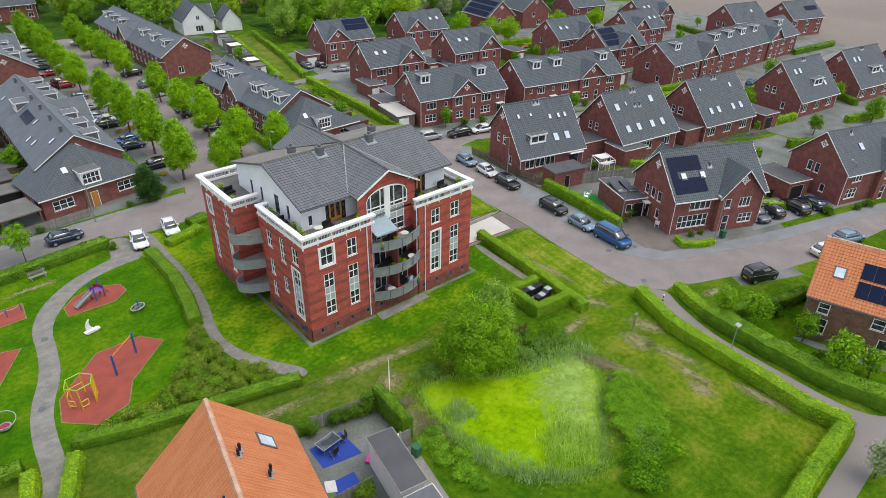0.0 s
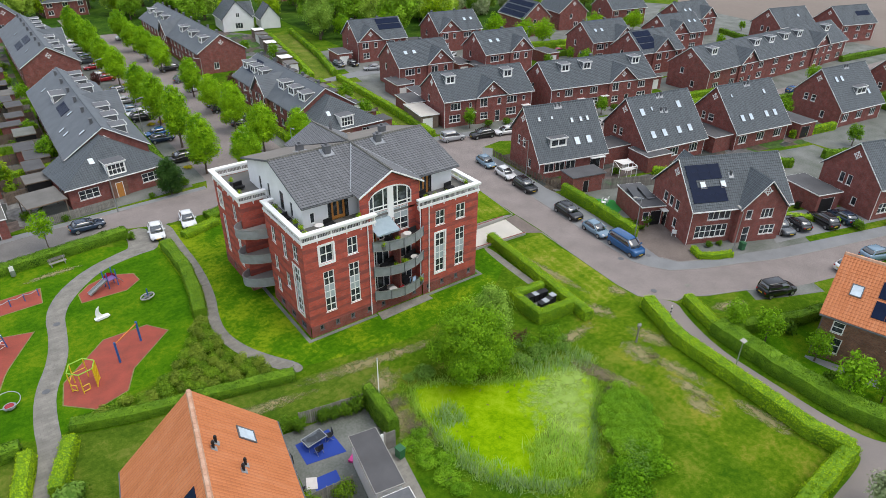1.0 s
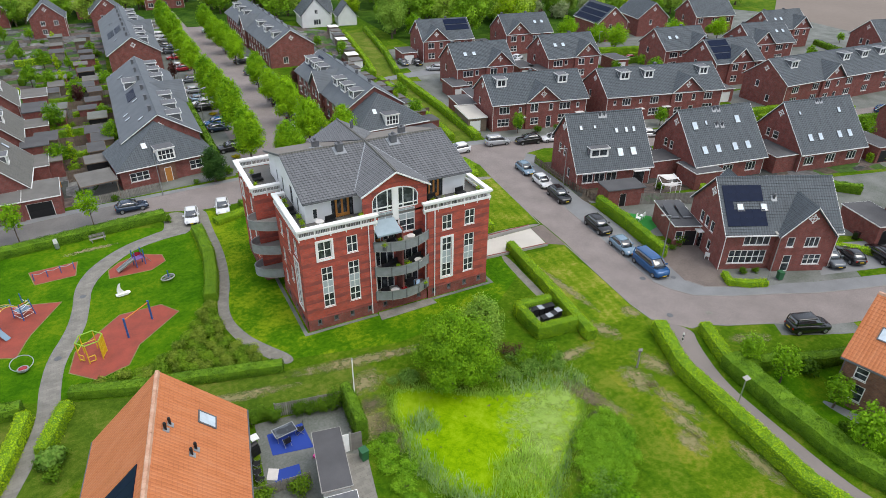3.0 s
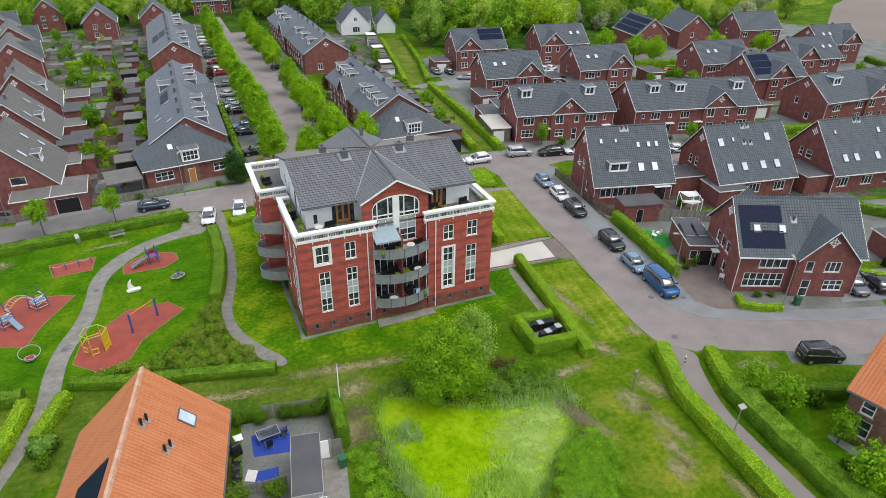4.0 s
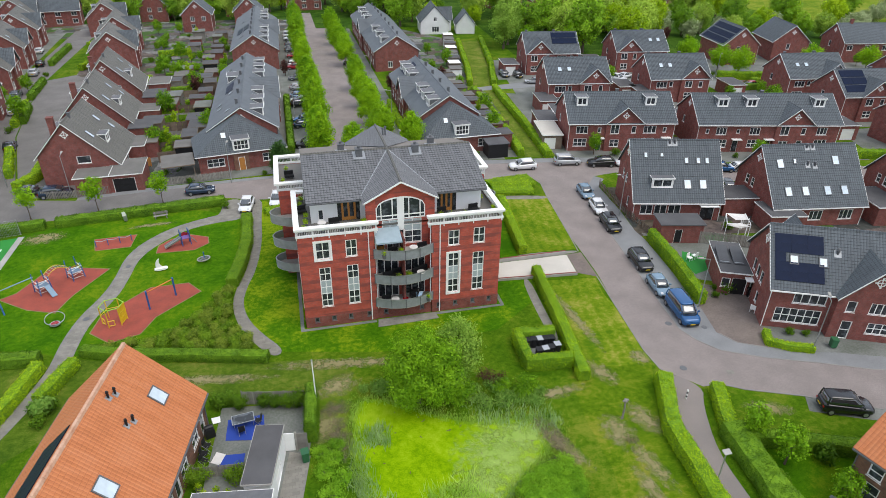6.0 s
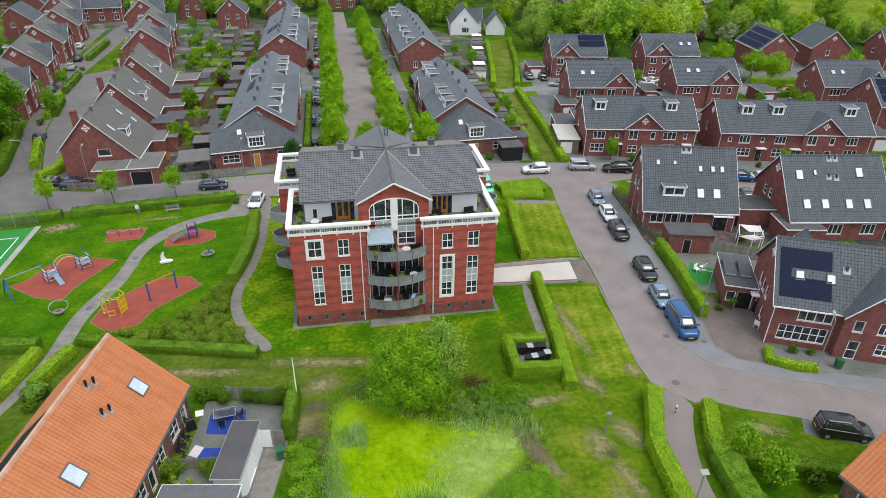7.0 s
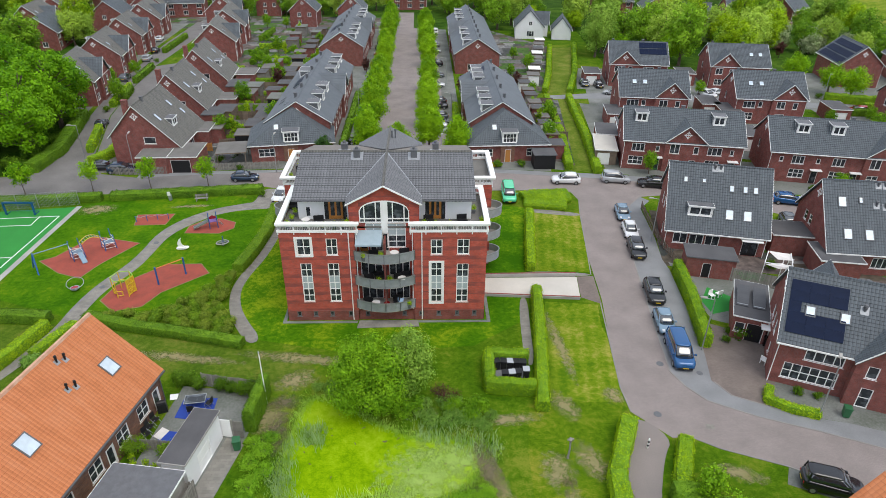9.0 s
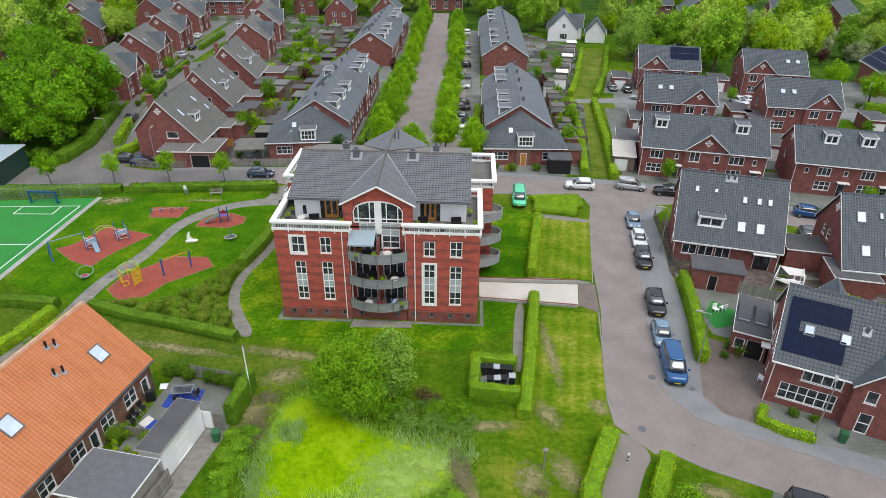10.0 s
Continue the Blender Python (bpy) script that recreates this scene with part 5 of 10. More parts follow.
for q in ((31.4, 29.4, -.25, 4.8, 4.2, 30), (28.2, 26.2, -.248, 3.6, 2.6, 40), (33.5, 31.2, -.246, 3.4, 2.2, 0)):
    patch("pale_weed", PALE_WEED, "pale milky film of weed on the pond", "pond weed", *q)
for q in ((36.1, 30.2, .02, 1.0, 3.0, 12), (34.6, 26.8, .02, .9, 2.8, -40), (18.8, 33.8, .02, 1.3, 2.6, 0), (31.5, 24.0, .02, 1.0, 2.6, -50), (18.9, 37.4, .02, 1.6, 1.2, 0), (30.0, 36.2, .02, 3.0, .9, -8)):
    patch("mud_bank", MUD, "wet dark mud on the pond bank", "mud", *q)
solo("ramp_floor", Geo().poly([(37.6, 54.0, 0.015), (48.4, 53.2, 0.03), (48.9, 57.5, 0.03), (37.6, 57.4, 0.015)]), RAMP_CONCRETE, "pale concrete driveway ramp to the basement garage", "driveway", "structure")
rw = Geo()
sweep(rw, [(37.5, 57.6), (48.8, 57.7)], .12, .12, 0, .45)
sweep(rw, [(37.5, 53.8), (48.3, 52.95)], .1, .1, 0, .3)
solo("ramp_wall", rw, CONCRETE, "low concrete walls along the ramp", "wall", "structure")
rc = Geo()
sweep(rc, [(37.5, 57.6), (48.8, 57.7)], .15, .02, .452, .49)
sweep(rc, [(37.5, 53.8), (48.3, 52.95)], .14, .02, .302, .34)
solo("ramp_coping", rc, BRICK_PLINTH, "dark red brick-on-edge coping along the ramp walls", "coping", "structure")
sheet("path", [(42.9, 58.0), (50.6, 57.6), (50.5, 58.4), (43.0, 58.9)], 0.016, PATH_GREY, "thin slab strip by the ramp", "path")
sheet("driveway", [(57.6, 39.6), (58.6, 37.6), (61.1, 36.25), (62.0, 36.6), (63.6, 39.6), (66.0, 44.6), (64.4, 46.2), (60.8, 48.4), (58.7, 44.4)], 0.026, DRIVE, "brown clinker driveway in front of a garage", "driveway")
sheet("yard", [(62.2, 38.6), (61.4, 36.2), (64.1, 34.9), (67.2, 34.1), (70.0, 33.0), (76.4, 31.0), (80.2, 36.4), (66, 41.6)], 0.024, YARD, "dark paved front garden of the corner house", "yard")
sheet("driveway", [(72.6, 33.3), (95, 27.1), (97, 30), (90, 33.5), (85, 36), (77.8, 38.5)], 0.026, PAVE_GREY, "grey paved driveways between houses", "driveway")
# gardens and yards of the houses
for q, lab in (([(-9, 89), (3.2, 92), (5.4, 210), (-34, 212), (-30, 160), (-20, 146), (-13, 120)], "paved and planted back gardens"), ([(50.6, 95), (56.0, 91.5), (60, 128), (51, 130)], "back gardens behind the terrace"), ([(60, 60), (75, 57.5), (92, 54), (111, 49), (120, 62), (100, 67), (80, 71), (63, 75)], "paved back gardens between houses"),
               ([(61.5, 49), (60.6, 59), (76, 56.5), (90, 53), (86, 37), (70, 45)], "paved yard behind a house"), ([(8.0, 26), (9.4, 39.6), (17.2, 38.6), (16.5, 33.4), (14.4, 26)], "paved garden yard of the orange-roofed house"), ([(64, 98), (110, 90), (112, 112), (66, 114)], "paved courts behind a row of houses"), ([(66, 124), (112, 122), (112, 134), (68, 137)], "paved courts between houses"),
               ([(16, 92), (24.4, 92), (24.4, 205), (16, 205)], "grey paved parking bays along the avenue"), ([(28.0, 92), (38.4, 92), (38.4, 205), (28.0, 205)], "grey paved parking bays along the avenue"), ([(110, 60), (125, 57), (160, 46), (165, 60), (140, 62)], "paved gardens between houses")):
    sheet("yard", q, 0.009, GARDEN if "back gardens" in lab else YARD, lab, "yard")
sheet("yard", [(-35, 118), (-38.5, 140), (-42, 165), (-45, 212), (-62, 214), (-58, 170), (-50, 120)], 0.009, YARD, "paved front gardens of the western houses", "yard")
sheet("yard", [(50, 128), (58, 134), (62.5, 150), (68, 179), (50, 208)], 0.009, GARDEN, "paved back gardens beside the green strip", "yard")
sheet("lawn", [(54.9, 89.6), (58.5, 88.2), (60.2, 104), (61.2, 118), (62.0, 129.2), (57.6, 129.0), (57.3, 120), (56.5, 105)], 0.007, LAWN_DULL, "mown grass strip between two hedges", "lawn")
sheet("lawn", [(58.2, 133.4), (63.0, 132.6), (68.0, 150), (74.4, 180), (67.2, 179), (61.6, 150)], 0.007, LAWN_DULL, "mown grass strip between far hedges", "lawn")
sheet("yard", [(-19.5, 88.6), (-22.4, 93.3), (-29.6, 116.7), (-33.3, 137.8), (-35.2, 156), (-30, 160), (-20, 146), (-13, 120), (-9, 89)], 0.0115, ROAD_GREY, "clinker-paved ground round the western houses", "yard")
sheet("yard", [(112, 92), (166, 86), (170, 150), (126, 152), (112, 136)], 0.009, YARD, "paved courts between the eastern houses", "yard")
sheet("yard", [(66, 137), (112, 134), (112, 153), (70, 156)], 0.009, YARD, "paved ground round far houses", "yard")
sheet("yard", [(111, 24), (126, 19), (160, 9), (200, 0), (205, 86), (165, 88), (118, 90), (112, 70)], 0.0075, YARD, "paved gardens and courts between eastern houses", "yard")
sheet("yard", [(13.6, 98), (17.0, 98), (17.0, 205), (13.8, 205)], 0.0085, YARD, "narrow paved front gardens of the terrace", "yard")
sheet("lawn", [(48.8, 37.2), (47.4, 34.0), (45.1, 28.6), (44.3, 20.2), (43.8, 14.6), (43.0, 12.4), (37.4, 12.2), (37.4, 19.0), (39.2, 26.0), (39.4, 31.4), (40.2, 36.6), (42.2, 38.4)], 0.008, LAWN_WARM, "sunlit yellow-green meadow lawn beside the hedge", "lawn")
sheet("yard", [(72, 57.4), (111, 48), (108, 34), (90, 35), (80, 42)], 0.0082, YARD, "paved gardens behind the corner houses", "yard")
sheet("yard", [(165, 88), (205, 86), (214, 150), (200, 172), (172, 152), (168, 120)], 0.0078, YARD, "paved ground round the outermost houses", "yard")
sheet("yard", [(63.5, 86.9), (84, 80.6), (112, 76), (113, 84), (100, 90), (66, 97)], 0.0072, YARD, "paved front gardens of the terraces", "yard")
sheet("yard", [(49.6, 90.4), (55.0, 89.4), (56.8, 104), (50.6, 104)], 0.0072, YARD, "paved side yard of the end house", "yard")
sheet("yard", [(60.4, 88.6), (66, 87), (70, 124), (64.2, 126)], 0.0068, YARD, "paved yard beside the long hedge", "yard")
sheet("yard", [(-1.8, 89.4), (8, 90.2), (18.6, 91.2), (19, 99), (1, 99)], 0.0095, YARD, "paved front garden of the terrace end house", "yard")
sheet("yard", [(36.8, 90.3), (44.5, 89.9), (51.6, 89.0), (52.4, 99), (36.8, 99)], 0.0095, YARD, "paved front garden of the terrace end house", "yard")
sheet("path", [(54.5, 20.2), (53.3, 19.9), (56.1, 9.3), (57.3, 9.6)], 0.02, PAVE_GREY, "grey slab strip along the house wall", "path")
sheet("alley", [(13.4, 26), (15.2, 26), (16.5, 32.6), (14.9, 33.4)], 0.02, PATH_GREY, "concrete slab alley behind garages", "path")
sheet("lane", [(58.3, 128.9), (70, 129.4), (100, 126), (118, 122), (119, 125.5), (100, 131), (70, 133.6), (58.8, 131.6)], 0.016, PAVE_GREY, "grey paved lane between hedges", "lane")
sheet("field", [(196, 40), (214, 150), (260, 184), (340, 225), (1200, 420), (1600, -400), (400, -60)], 0.03, FIELD, "wide bare brown field beyond the village", "field")
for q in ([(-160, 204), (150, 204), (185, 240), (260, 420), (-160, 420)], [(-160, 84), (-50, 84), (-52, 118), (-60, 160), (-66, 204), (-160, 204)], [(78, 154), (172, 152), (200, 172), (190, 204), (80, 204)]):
    sheet("wood_floor", q, 0.004, SHADED_UNDERGROWTH, "shaded green undergrowth below the trees", "undergrowth")
sheet("meadow", [(196, 186), (258, 188), (330, 232), (700, 420), (500, 700), (230, 420), (190, 250)], 0.03, LAWN_DRY, "bright green meadow beyond the woods", "meadow")
kb = Geo()
for line in ([(53.7, 78.4), (52.9, 74.0), (51.3, 62.1), (50.7, 58.0)], [(50.4, 52.2), (49.6, 45.1), (48.9, 38.8), (49.0, 35.7)], [(52.0, 32.75), (53.1, 32.8), (55.1, 31.5), (59.7, 29.6), (65.3, 26.6)], [(12.6, 81.6), (45.6, 81.8), (53.1, 81.2), (53.7, 78.4)], [(-46, 79.3), (-26.5, 80.6), (-14.3, 80.7), (7.0, 83.1)],
             [(-0.3, 88.1), (11.4, 88.9), (20, 89.2)], [(36.5, 88.6), (44.3, 88.2), (51.4, 87.2), (58.5, 86.2), (66.0, 84.5)], [(63.0, 79.4), (60.2, 76.0), (56.8, 61.7), (55.8, 53.9), (54.9, 47.3), (54.5, 43.4), (54.2, 40.9), (54.9, 38.9), (56.2, 37.0), (57.4, 36.3), (60.0, 34.9), (64.5, 33.1), (68.7, 31.2), (73.0, 29.8), (95.1, 23.6)], [(57.8, 39.4), (58.7, 37.6), (61.2, 36.25), (64.0, 34.95)]):
    sweep(kb, line, .06, .06, 0, .035)
solo("kerb", kb, KERB, "grey concrete kerbstones along the streets", "kerb", "structure")
for x, y, r in ((-2.6, 66.1, .33), (-4.9, 56.0, .33), (53.6, 42.0, .35), (51.2, 35.4, .35), (56.9, 40.6, .3)):
    solo("manhole_cover", Geo().slab([(x + r * math.cos(k * .5236), y + r * math.sin(k * .5236)) for k in range(12)], 0.0, .032), LEAD, "round dark iron manhole cover in the paving", "manhole cover", "structure")
sheet("path", [(45.6, 74.4), (52.7, 73.0), (52.9, 74.2), (46.0, 75.6)], 0.0175, PATH_GREY, "grey slab path between hedge bed and lawn", "path")
sheet("parking_bay", [(59.7, 29.5), (58.8, 27.9), (62.1, 26.3), (66.6, 24.4), (67.3, 26.0), (65.3, 26.7)], 0.0145, YARD, "dark grey paved strip beside the street", "parking bay")
sheet("driveway", [(48.5, 53.3), (50.5, 52.0), (50.9, 57.7), (48.95, 57.6)], 0.0155, DRIVE, "brown clinker apron between ramp and street", "driveway")
sheet("patch", [(54.9, 34.2), (55.6, 34.1), (55.5, 33.6), (54.8, 33.7)], 0.0165, PATH_GREY, "pale repaired patch in the street", "patch")

# ---- the apartment building ----
apt = thing("apartment_building", "four-storey red brick apartment building with white cornices and grey roof", "apartment building")
X0, X1, YF, YM, YR0, YR1 = 17.1, 37.3, 49.45, 58.1, 60.6, 68.4
XC0, XC1, YC = 24.35, 30.1, 50.75
TOP = 10.45
PARA = 11.38
win_front = [(1.62, 7.85, 1.35, 1.85, 2, 2), (4.42, 7.85, 1.15, 1.85, 2, 2), (1.75, 2.35, 1.15, 4.55, 2, 6), (4.45, 2.3, 1.15, 4.55, 2, 6)]
base_win = [(0.9, 0.55, 0.45, 0.6), (2.6, 0.55, 0.45, 0.6), (4.3, 0.55, 0.45, 0.6), (6.2, 0.55, 0.45, 0.6)]


def brick_block(o, u, width, wins, small=(), top=TOP):
    g = Geo()
    wall_panel(g, o, u, [(0, 1.25), (width, 1.25), (width, top), (0, top)], [w[:4] for w in wins], depth=0.16)
    part("wall", g, BRICK_APT, apt)
    p = Geo()
    n = u.cross(UP)
    wall_panel(p, o + n * 0.05, u, [(0, 0), (width, 0), (width, 1.25), (0, 1.25)], small)
    p.poly([o + UP * 1.25, o + u * width + UP * 1.25, o + u * width + n * .05 + UP * 1.25, o + n * .05 + UP * 1.25][::-1])
    part("plinth", p, BRICK_PLINTH, apt, "darker brick plinth")
    for w in wins:
        tall = w[3] > 3
        add_window(apt, o, u, w[0], w[1], w[2], w[3], w[4], w[5], panel_rows=(2, 3) if tall else ())
        if w[2] > 1.4 or (len(w) > 6 and w[6]):
            fr = Geo()
            m = Matrix.Translation(o + u * w[0] + UP * w[1]) @ Matrix.Rotation(math.atan2(u.y, u.x), 4, "Z")
            fr.box(-.2, -.06, -.2, w[2] + .2, -.002, 0, m).box(-.2, -.06, w[3], w[2] + .2, -.002, w[3] + .2, m).box(-.2, -.06, 0, 0, -.002, w[3], m).box(w[2], -.06, 0, w[2] + .2, -.002, w[3], m)
            part("window_surround", fr, WHITE, apt, "broad white window surround")
    for s in small:
        add_window(apt, o + n * .05, u, s[0], s[1], s[2], s[3], 1, 1, fm=LEAD)


E1, N1, S1, W1v = V(1, 0, 0), V(-1, 0, 0), V(0, 1, 0), V(0, -1, 0)
wl = [(1.62, 7.85, 1.35, 1.85, 2, 2, True), (4.47, 7.85, 1.1, 1.85, 2, 2), (1.77, 2.35, 1.12, 4.55, 2, 6), (4.47, 2.35, 1.12, 4.55, 2, 6)]
wr = [(1.67, 7.85, 1.15, 1.7, 2, 2), (4.27, 7.85, 1.2, 1.75, 2, 2), (1.67, 2.2, 1.15, 4.75, 2, 6, True), (4.27, 2.2, 1.2, 4.6, 2, 6)]
brick_block(V(X0, YF, 0), E1, XC0 - X0, wl, base_win)
brick_block(V(XC1, YF, 0), E1, X1 - XC1, wr, [(0.5, 0.55, 0.45, 0.6), (2.3, 0.55, 0.45, 0.6), (4.2, 0.55, 0.45, 0.6), (6.0, 0.55, 0.45, 0.6)])
ws = [(1.3, 7.6, 1.0, 1.75, 2, 2), (3.9, 7.0, 0.95, 2.6, 2, 3), (6.3, 7.9, 1.1, 1.7, 2, 2), (1.3, 4.4, 0.9, 1.7, 2, 2), (3.9, 3.6, 0.9, 1.7, 2, 2), (6.1, 2.0, 1.3, 5.2, 2, 6, True), (1.3, 1.9, 0.9, 1.6, 2, 2)]
brick_block(V(X0, YM, 0), W1v, YM - YF, ws, [(1.6, .3, 1.0, .75), (4.2, .3, 1.0, .75), (6.5, .3, 1.1, .8)])
brick_block(V(X1, YF, 0), S1, YM - YF, [(q[0], *q[1:]) for q in ws], [(1.6, .5, .5, .6), (5.2, .5, .5, .6)])
brick_block(V(XC0, YF, 0), S1, YC - YF, [], [])
brick_block(V(XC1, YC, 0), W1v, YC - YF, [], [])
# middle bay with arched glazing
g = Geo()
cw = XC1 - XC0
bay = [(0.35, 1.75, 2.2, 2.1), (3.2, 1.75, 2.1, 2.1), (0.35, 4.6, 2.2, 2.1), (3.2, 4.6, 2.1, 2.1), (0.3, 7.45, 0.95, 2.2), (1.4, 7.45, 1.9, 2.1)]
o_bay = V(XC0, YC, 0)
wall_panel(g, o_bay, E1, [(-0.55, 0), (cw + 0.55, 0), (cw + 0.55, 12.7), (cw / 2, 14.55), (-0.55, 12.7)], bay + [(0.45, 10.72, cw - .87, 2.38), (3.12, 7.95, 1.85, 2.72), (1.0, 9.72, 1.6, .95)])
part("wall", g, BRICK_APT, apt)
for a, b, w, h in bay:
    if w < 1:
        add_door(apt, o_bay, E1, a, b, w, h, WOOD_ORANGE, True)
    else:
        add_window(apt, o_bay, E1, a, b, w, h, 3, 1)
aw = cw - .87
arch, pn = Geo(), Geo()
cx, zb, rr, rise = XC0 + .45 + aw / 2, 10.78, aw / 2, 2.32
zr = lambda x: zb + 1.15 + (rise - 1.15) * math.sqrt(max(0, 1 - ((x - cx) / rr) ** 2))
N = 20
for k in range(N):
    x0, x1 = cx - rr + aw * k / N, cx - rr + aw * (k + 1) / N
    z0, z1 = zr(x0), zr(x1)
    arch.poly([(x0, YC - .03, z0 - .1), (x1, YC - .03, z1 - .1), (x1, YC - .03, z1 + .05), (x0, YC - .03, z0 + .05)])
    arch.poly([(x0, YC + .1, z0 - .1), (x1, YC + .1, z1 - .1), (x1, YC - .03, z1 - .1), (x0, YC - .03, z0 - .1)])
    pn.poly([(x0, YC + .06, zb), (x1, YC + .06, zb), (x1, YC + .06, z1 - .05), (x0, YC + .06, z0 - .05)])
for x in (cx - rr + .05, cx - rr + .5, cx - .82, cx - .3, cx + .3, cx + .82, cx + rr - .5, cx + rr - .05):
    w = .05
    arch.box(x - w, YC - .02, zb, x + w, YC + .09, zr(x) - .06)
for z in (zb, zb + .4):
    arch.box(cx - rr, YC - .021, z - .05, cx + rr, YC + .085, z + .05)
mid = Geo().box(cx - .3, YC - .05, 9.6, cx + .3, YC + .03, zr(cx) - .02)
part("arch_window_frame", arch, WHITE, apt, "white arched window frame")
part("arch_pane", pn, GLASS, apt)
part("arch_pier", mid, WHITE, apt, "white pier in the middle of the arch")
fill = Geo()
for k in range(N):
    x0, x1 = cx - rr + aw * k / N, cx - rr + aw * (k + 1) / N
    fill.poly([(x0, YC - .001, zr(x0)), (x1, YC - .001, zr(x1)), (x1, YC - .001, zb + rise), (x0, YC - .001, zb + rise)])
part("arch_spandrel", fill, BRICK_APT, apt)
add_window(apt, o_bay, E1, 3.12, 7.95, 1.85, 2.72, 2, 4, panel_rows=(2, 3))
add_window(apt, o_bay, E1, 1.0, 9.72, 1.6, .95, 2, 1, panel_rows=(0,))
brick_block(V(XC0, YF + .12, 0), E1, cw, [], [(.7, .5, .45, .55), (4.5, .5, .45, .55)], top=1.62)
# curved balconies of the middle bay
for z in (1.62, 4.47, 7.32):
    pts = [(XC0 - .05, YC)]
    rail = []
    for k in range(13):
        t = k / 12
        a = (XC0 - .1 + (cw + .2) * t, YF - .05 - 0.95 * math.sin(math.pi * t) ** 0.8)
        pts.append(a)
        rail.append(a)
    pts.append((XC1 + .05, YC))
    b = part("balcony", Geo().slab(pts, z, z + .2), CONCRETE, apt, "curved concrete balcony")
    pan = sweep(Geo(), rail, .02, .02, z + .08, z + 1.0)
    part("balustrade", pan, BALUSTER, b, "grey perforated steel balustrade")
    part("handrail", sweep(Geo(), rail, .05, .05, z + 1.02, z + 1.09), STEEL, b)
    for x, y in rail[::3]:
        part("rail_post", Geo().box(x - .035, y - .07, z - .05, x + .035, y - .025, z + 1.05), LEAD, b)
dv = Geo().box(cx - .08, YF - .3, 1.8, cx + .08, YC, 9.3)
part("balcony_screen", dv, BRICK_PLINTH, apt, "dark screen wall between balconies")
for x in (XC0 - .55, XC0 + .12, XC1 - .12, XC1 + .8):
    yy = YF - .07 if x < XC0 or x > XC1 else YF + .15
    part("downpipe", Geo().tube((x, yy, .1), (x, yy, TOP), .055, n=6), WHITE, apt, "white downpipe")
# side bays with stacked balconies between front and rear blocks
for sx, xw in ((-1, 18.0), (1, 36.4)):
    g = Geo()
    o, u = (V(xw, YR0, 0), W1v) if sx < 0 else (V(xw, YM, 0), S1)
    hs = [(0.7, z, 1.4, 2.1) for z in (1.75, 4.6, 7.45)]
    wall_panel(g, o, u, [(0, 0), (YR0 - YM, 0), (YR0 - YM, TOP), (0, TOP)], hs)
    g.poly([(xw, YM, 0), (X0 if sx < 0 else X1, YM, 0), (X0 if sx < 0 else X1, YM, TOP), (xw, YM, TOP)])
    part("wall", g, BRICK_APT, apt)
    for q in hs:
        add_window(apt, o, u, *q, 2, 1)
    xe = 15.5 if sx < 0 else 38.9
    for z in (1.62, 4.47, 7.32):
        rail = []
        for k in range(11):
            t = k / 10
            rail.append(((X0 - .05 if sx < 0 else X1 + .05) + sx * (1.45 * t + 1.75 * math.sin(math.pi * t) ** .7), YM - .3 + (YR0 - YM + .6) * t))
        pts = [(xw, YM - .1)] + rail + [(xw, YR0 + .1)]
        b = part("balcony", Geo().slab(pts, z, z + .2), CONCRETE, apt, "curved concrete balcony")
        part("balustrade", sweep(Geo(), rail, .02, .02, z + .08, z + 1.0), BALUSTER, b, "grey perforated steel balustrade")
        part("handrail", sweep(Geo(), rail, .05, .05, z + 1.02, z + 1.09), STEEL, b)
# rear blocks, a little wider
XR0, XR1 = 15.6, 38.8
wr_side = [(1.2, 7.7, 1.0, 1.8, 2, 2, True), (5.2, 7.7, 1.0, 1.8, 2, 2), (1.2, 2.2, 1.0, 4.6, 2, 6), (5.2, 2.2, 1.0, 4.6, 2, 6)]
brick_block(V(XR0, YR1, 0), W1v, YR1 - YR0, wr_side, [(2.5, .5, .5, .6)])
brick_block(V(XR1, YR0, 0), S1, YR1 - YR0, wr_side, [(2.5, .5, .5, .6)])
brick_block(V(XR0, YR0, 0), E1, 18.0 - XR0, [], [])
brick_block(V(36.4, YR0, 0), E1, XR1 - 36.4, [], [])
brick_block(V(XR1, YR1, 0), N1, XR1 - XR0, [(2 + k * 3.1, z, 1.2, 1.9, 2, 2) for k in range(7) for z in (2.2, 5.0, 7.8)], [])
# terraces, railings and cornices
fl = Geo()
fl.slab([(X0 + .1, YF + .1), (XC0 - .1, YF + .1), (XC0 - .1, YC), (XC1 + .1, YC), (XC1 + .1, YF + .1), (X1 - .1, YF + .1), (X1 - .1, YM), (36.3, YM), (36.3, YR0 + .05), (XR1 - .1, YR0 + .1), (XR1 - .1, YR1 - .1), (XR0 + .1, YR1 - .1), (XR0 + .1, YR0 + .1), (18.1, YR0 + .05), (18.1, YM), (X0 + .1, YM)], TOP - .3, TOP - .1)
part("terrace_floor", fl, FELT_LIGHT, apt, "grey terrace floor")


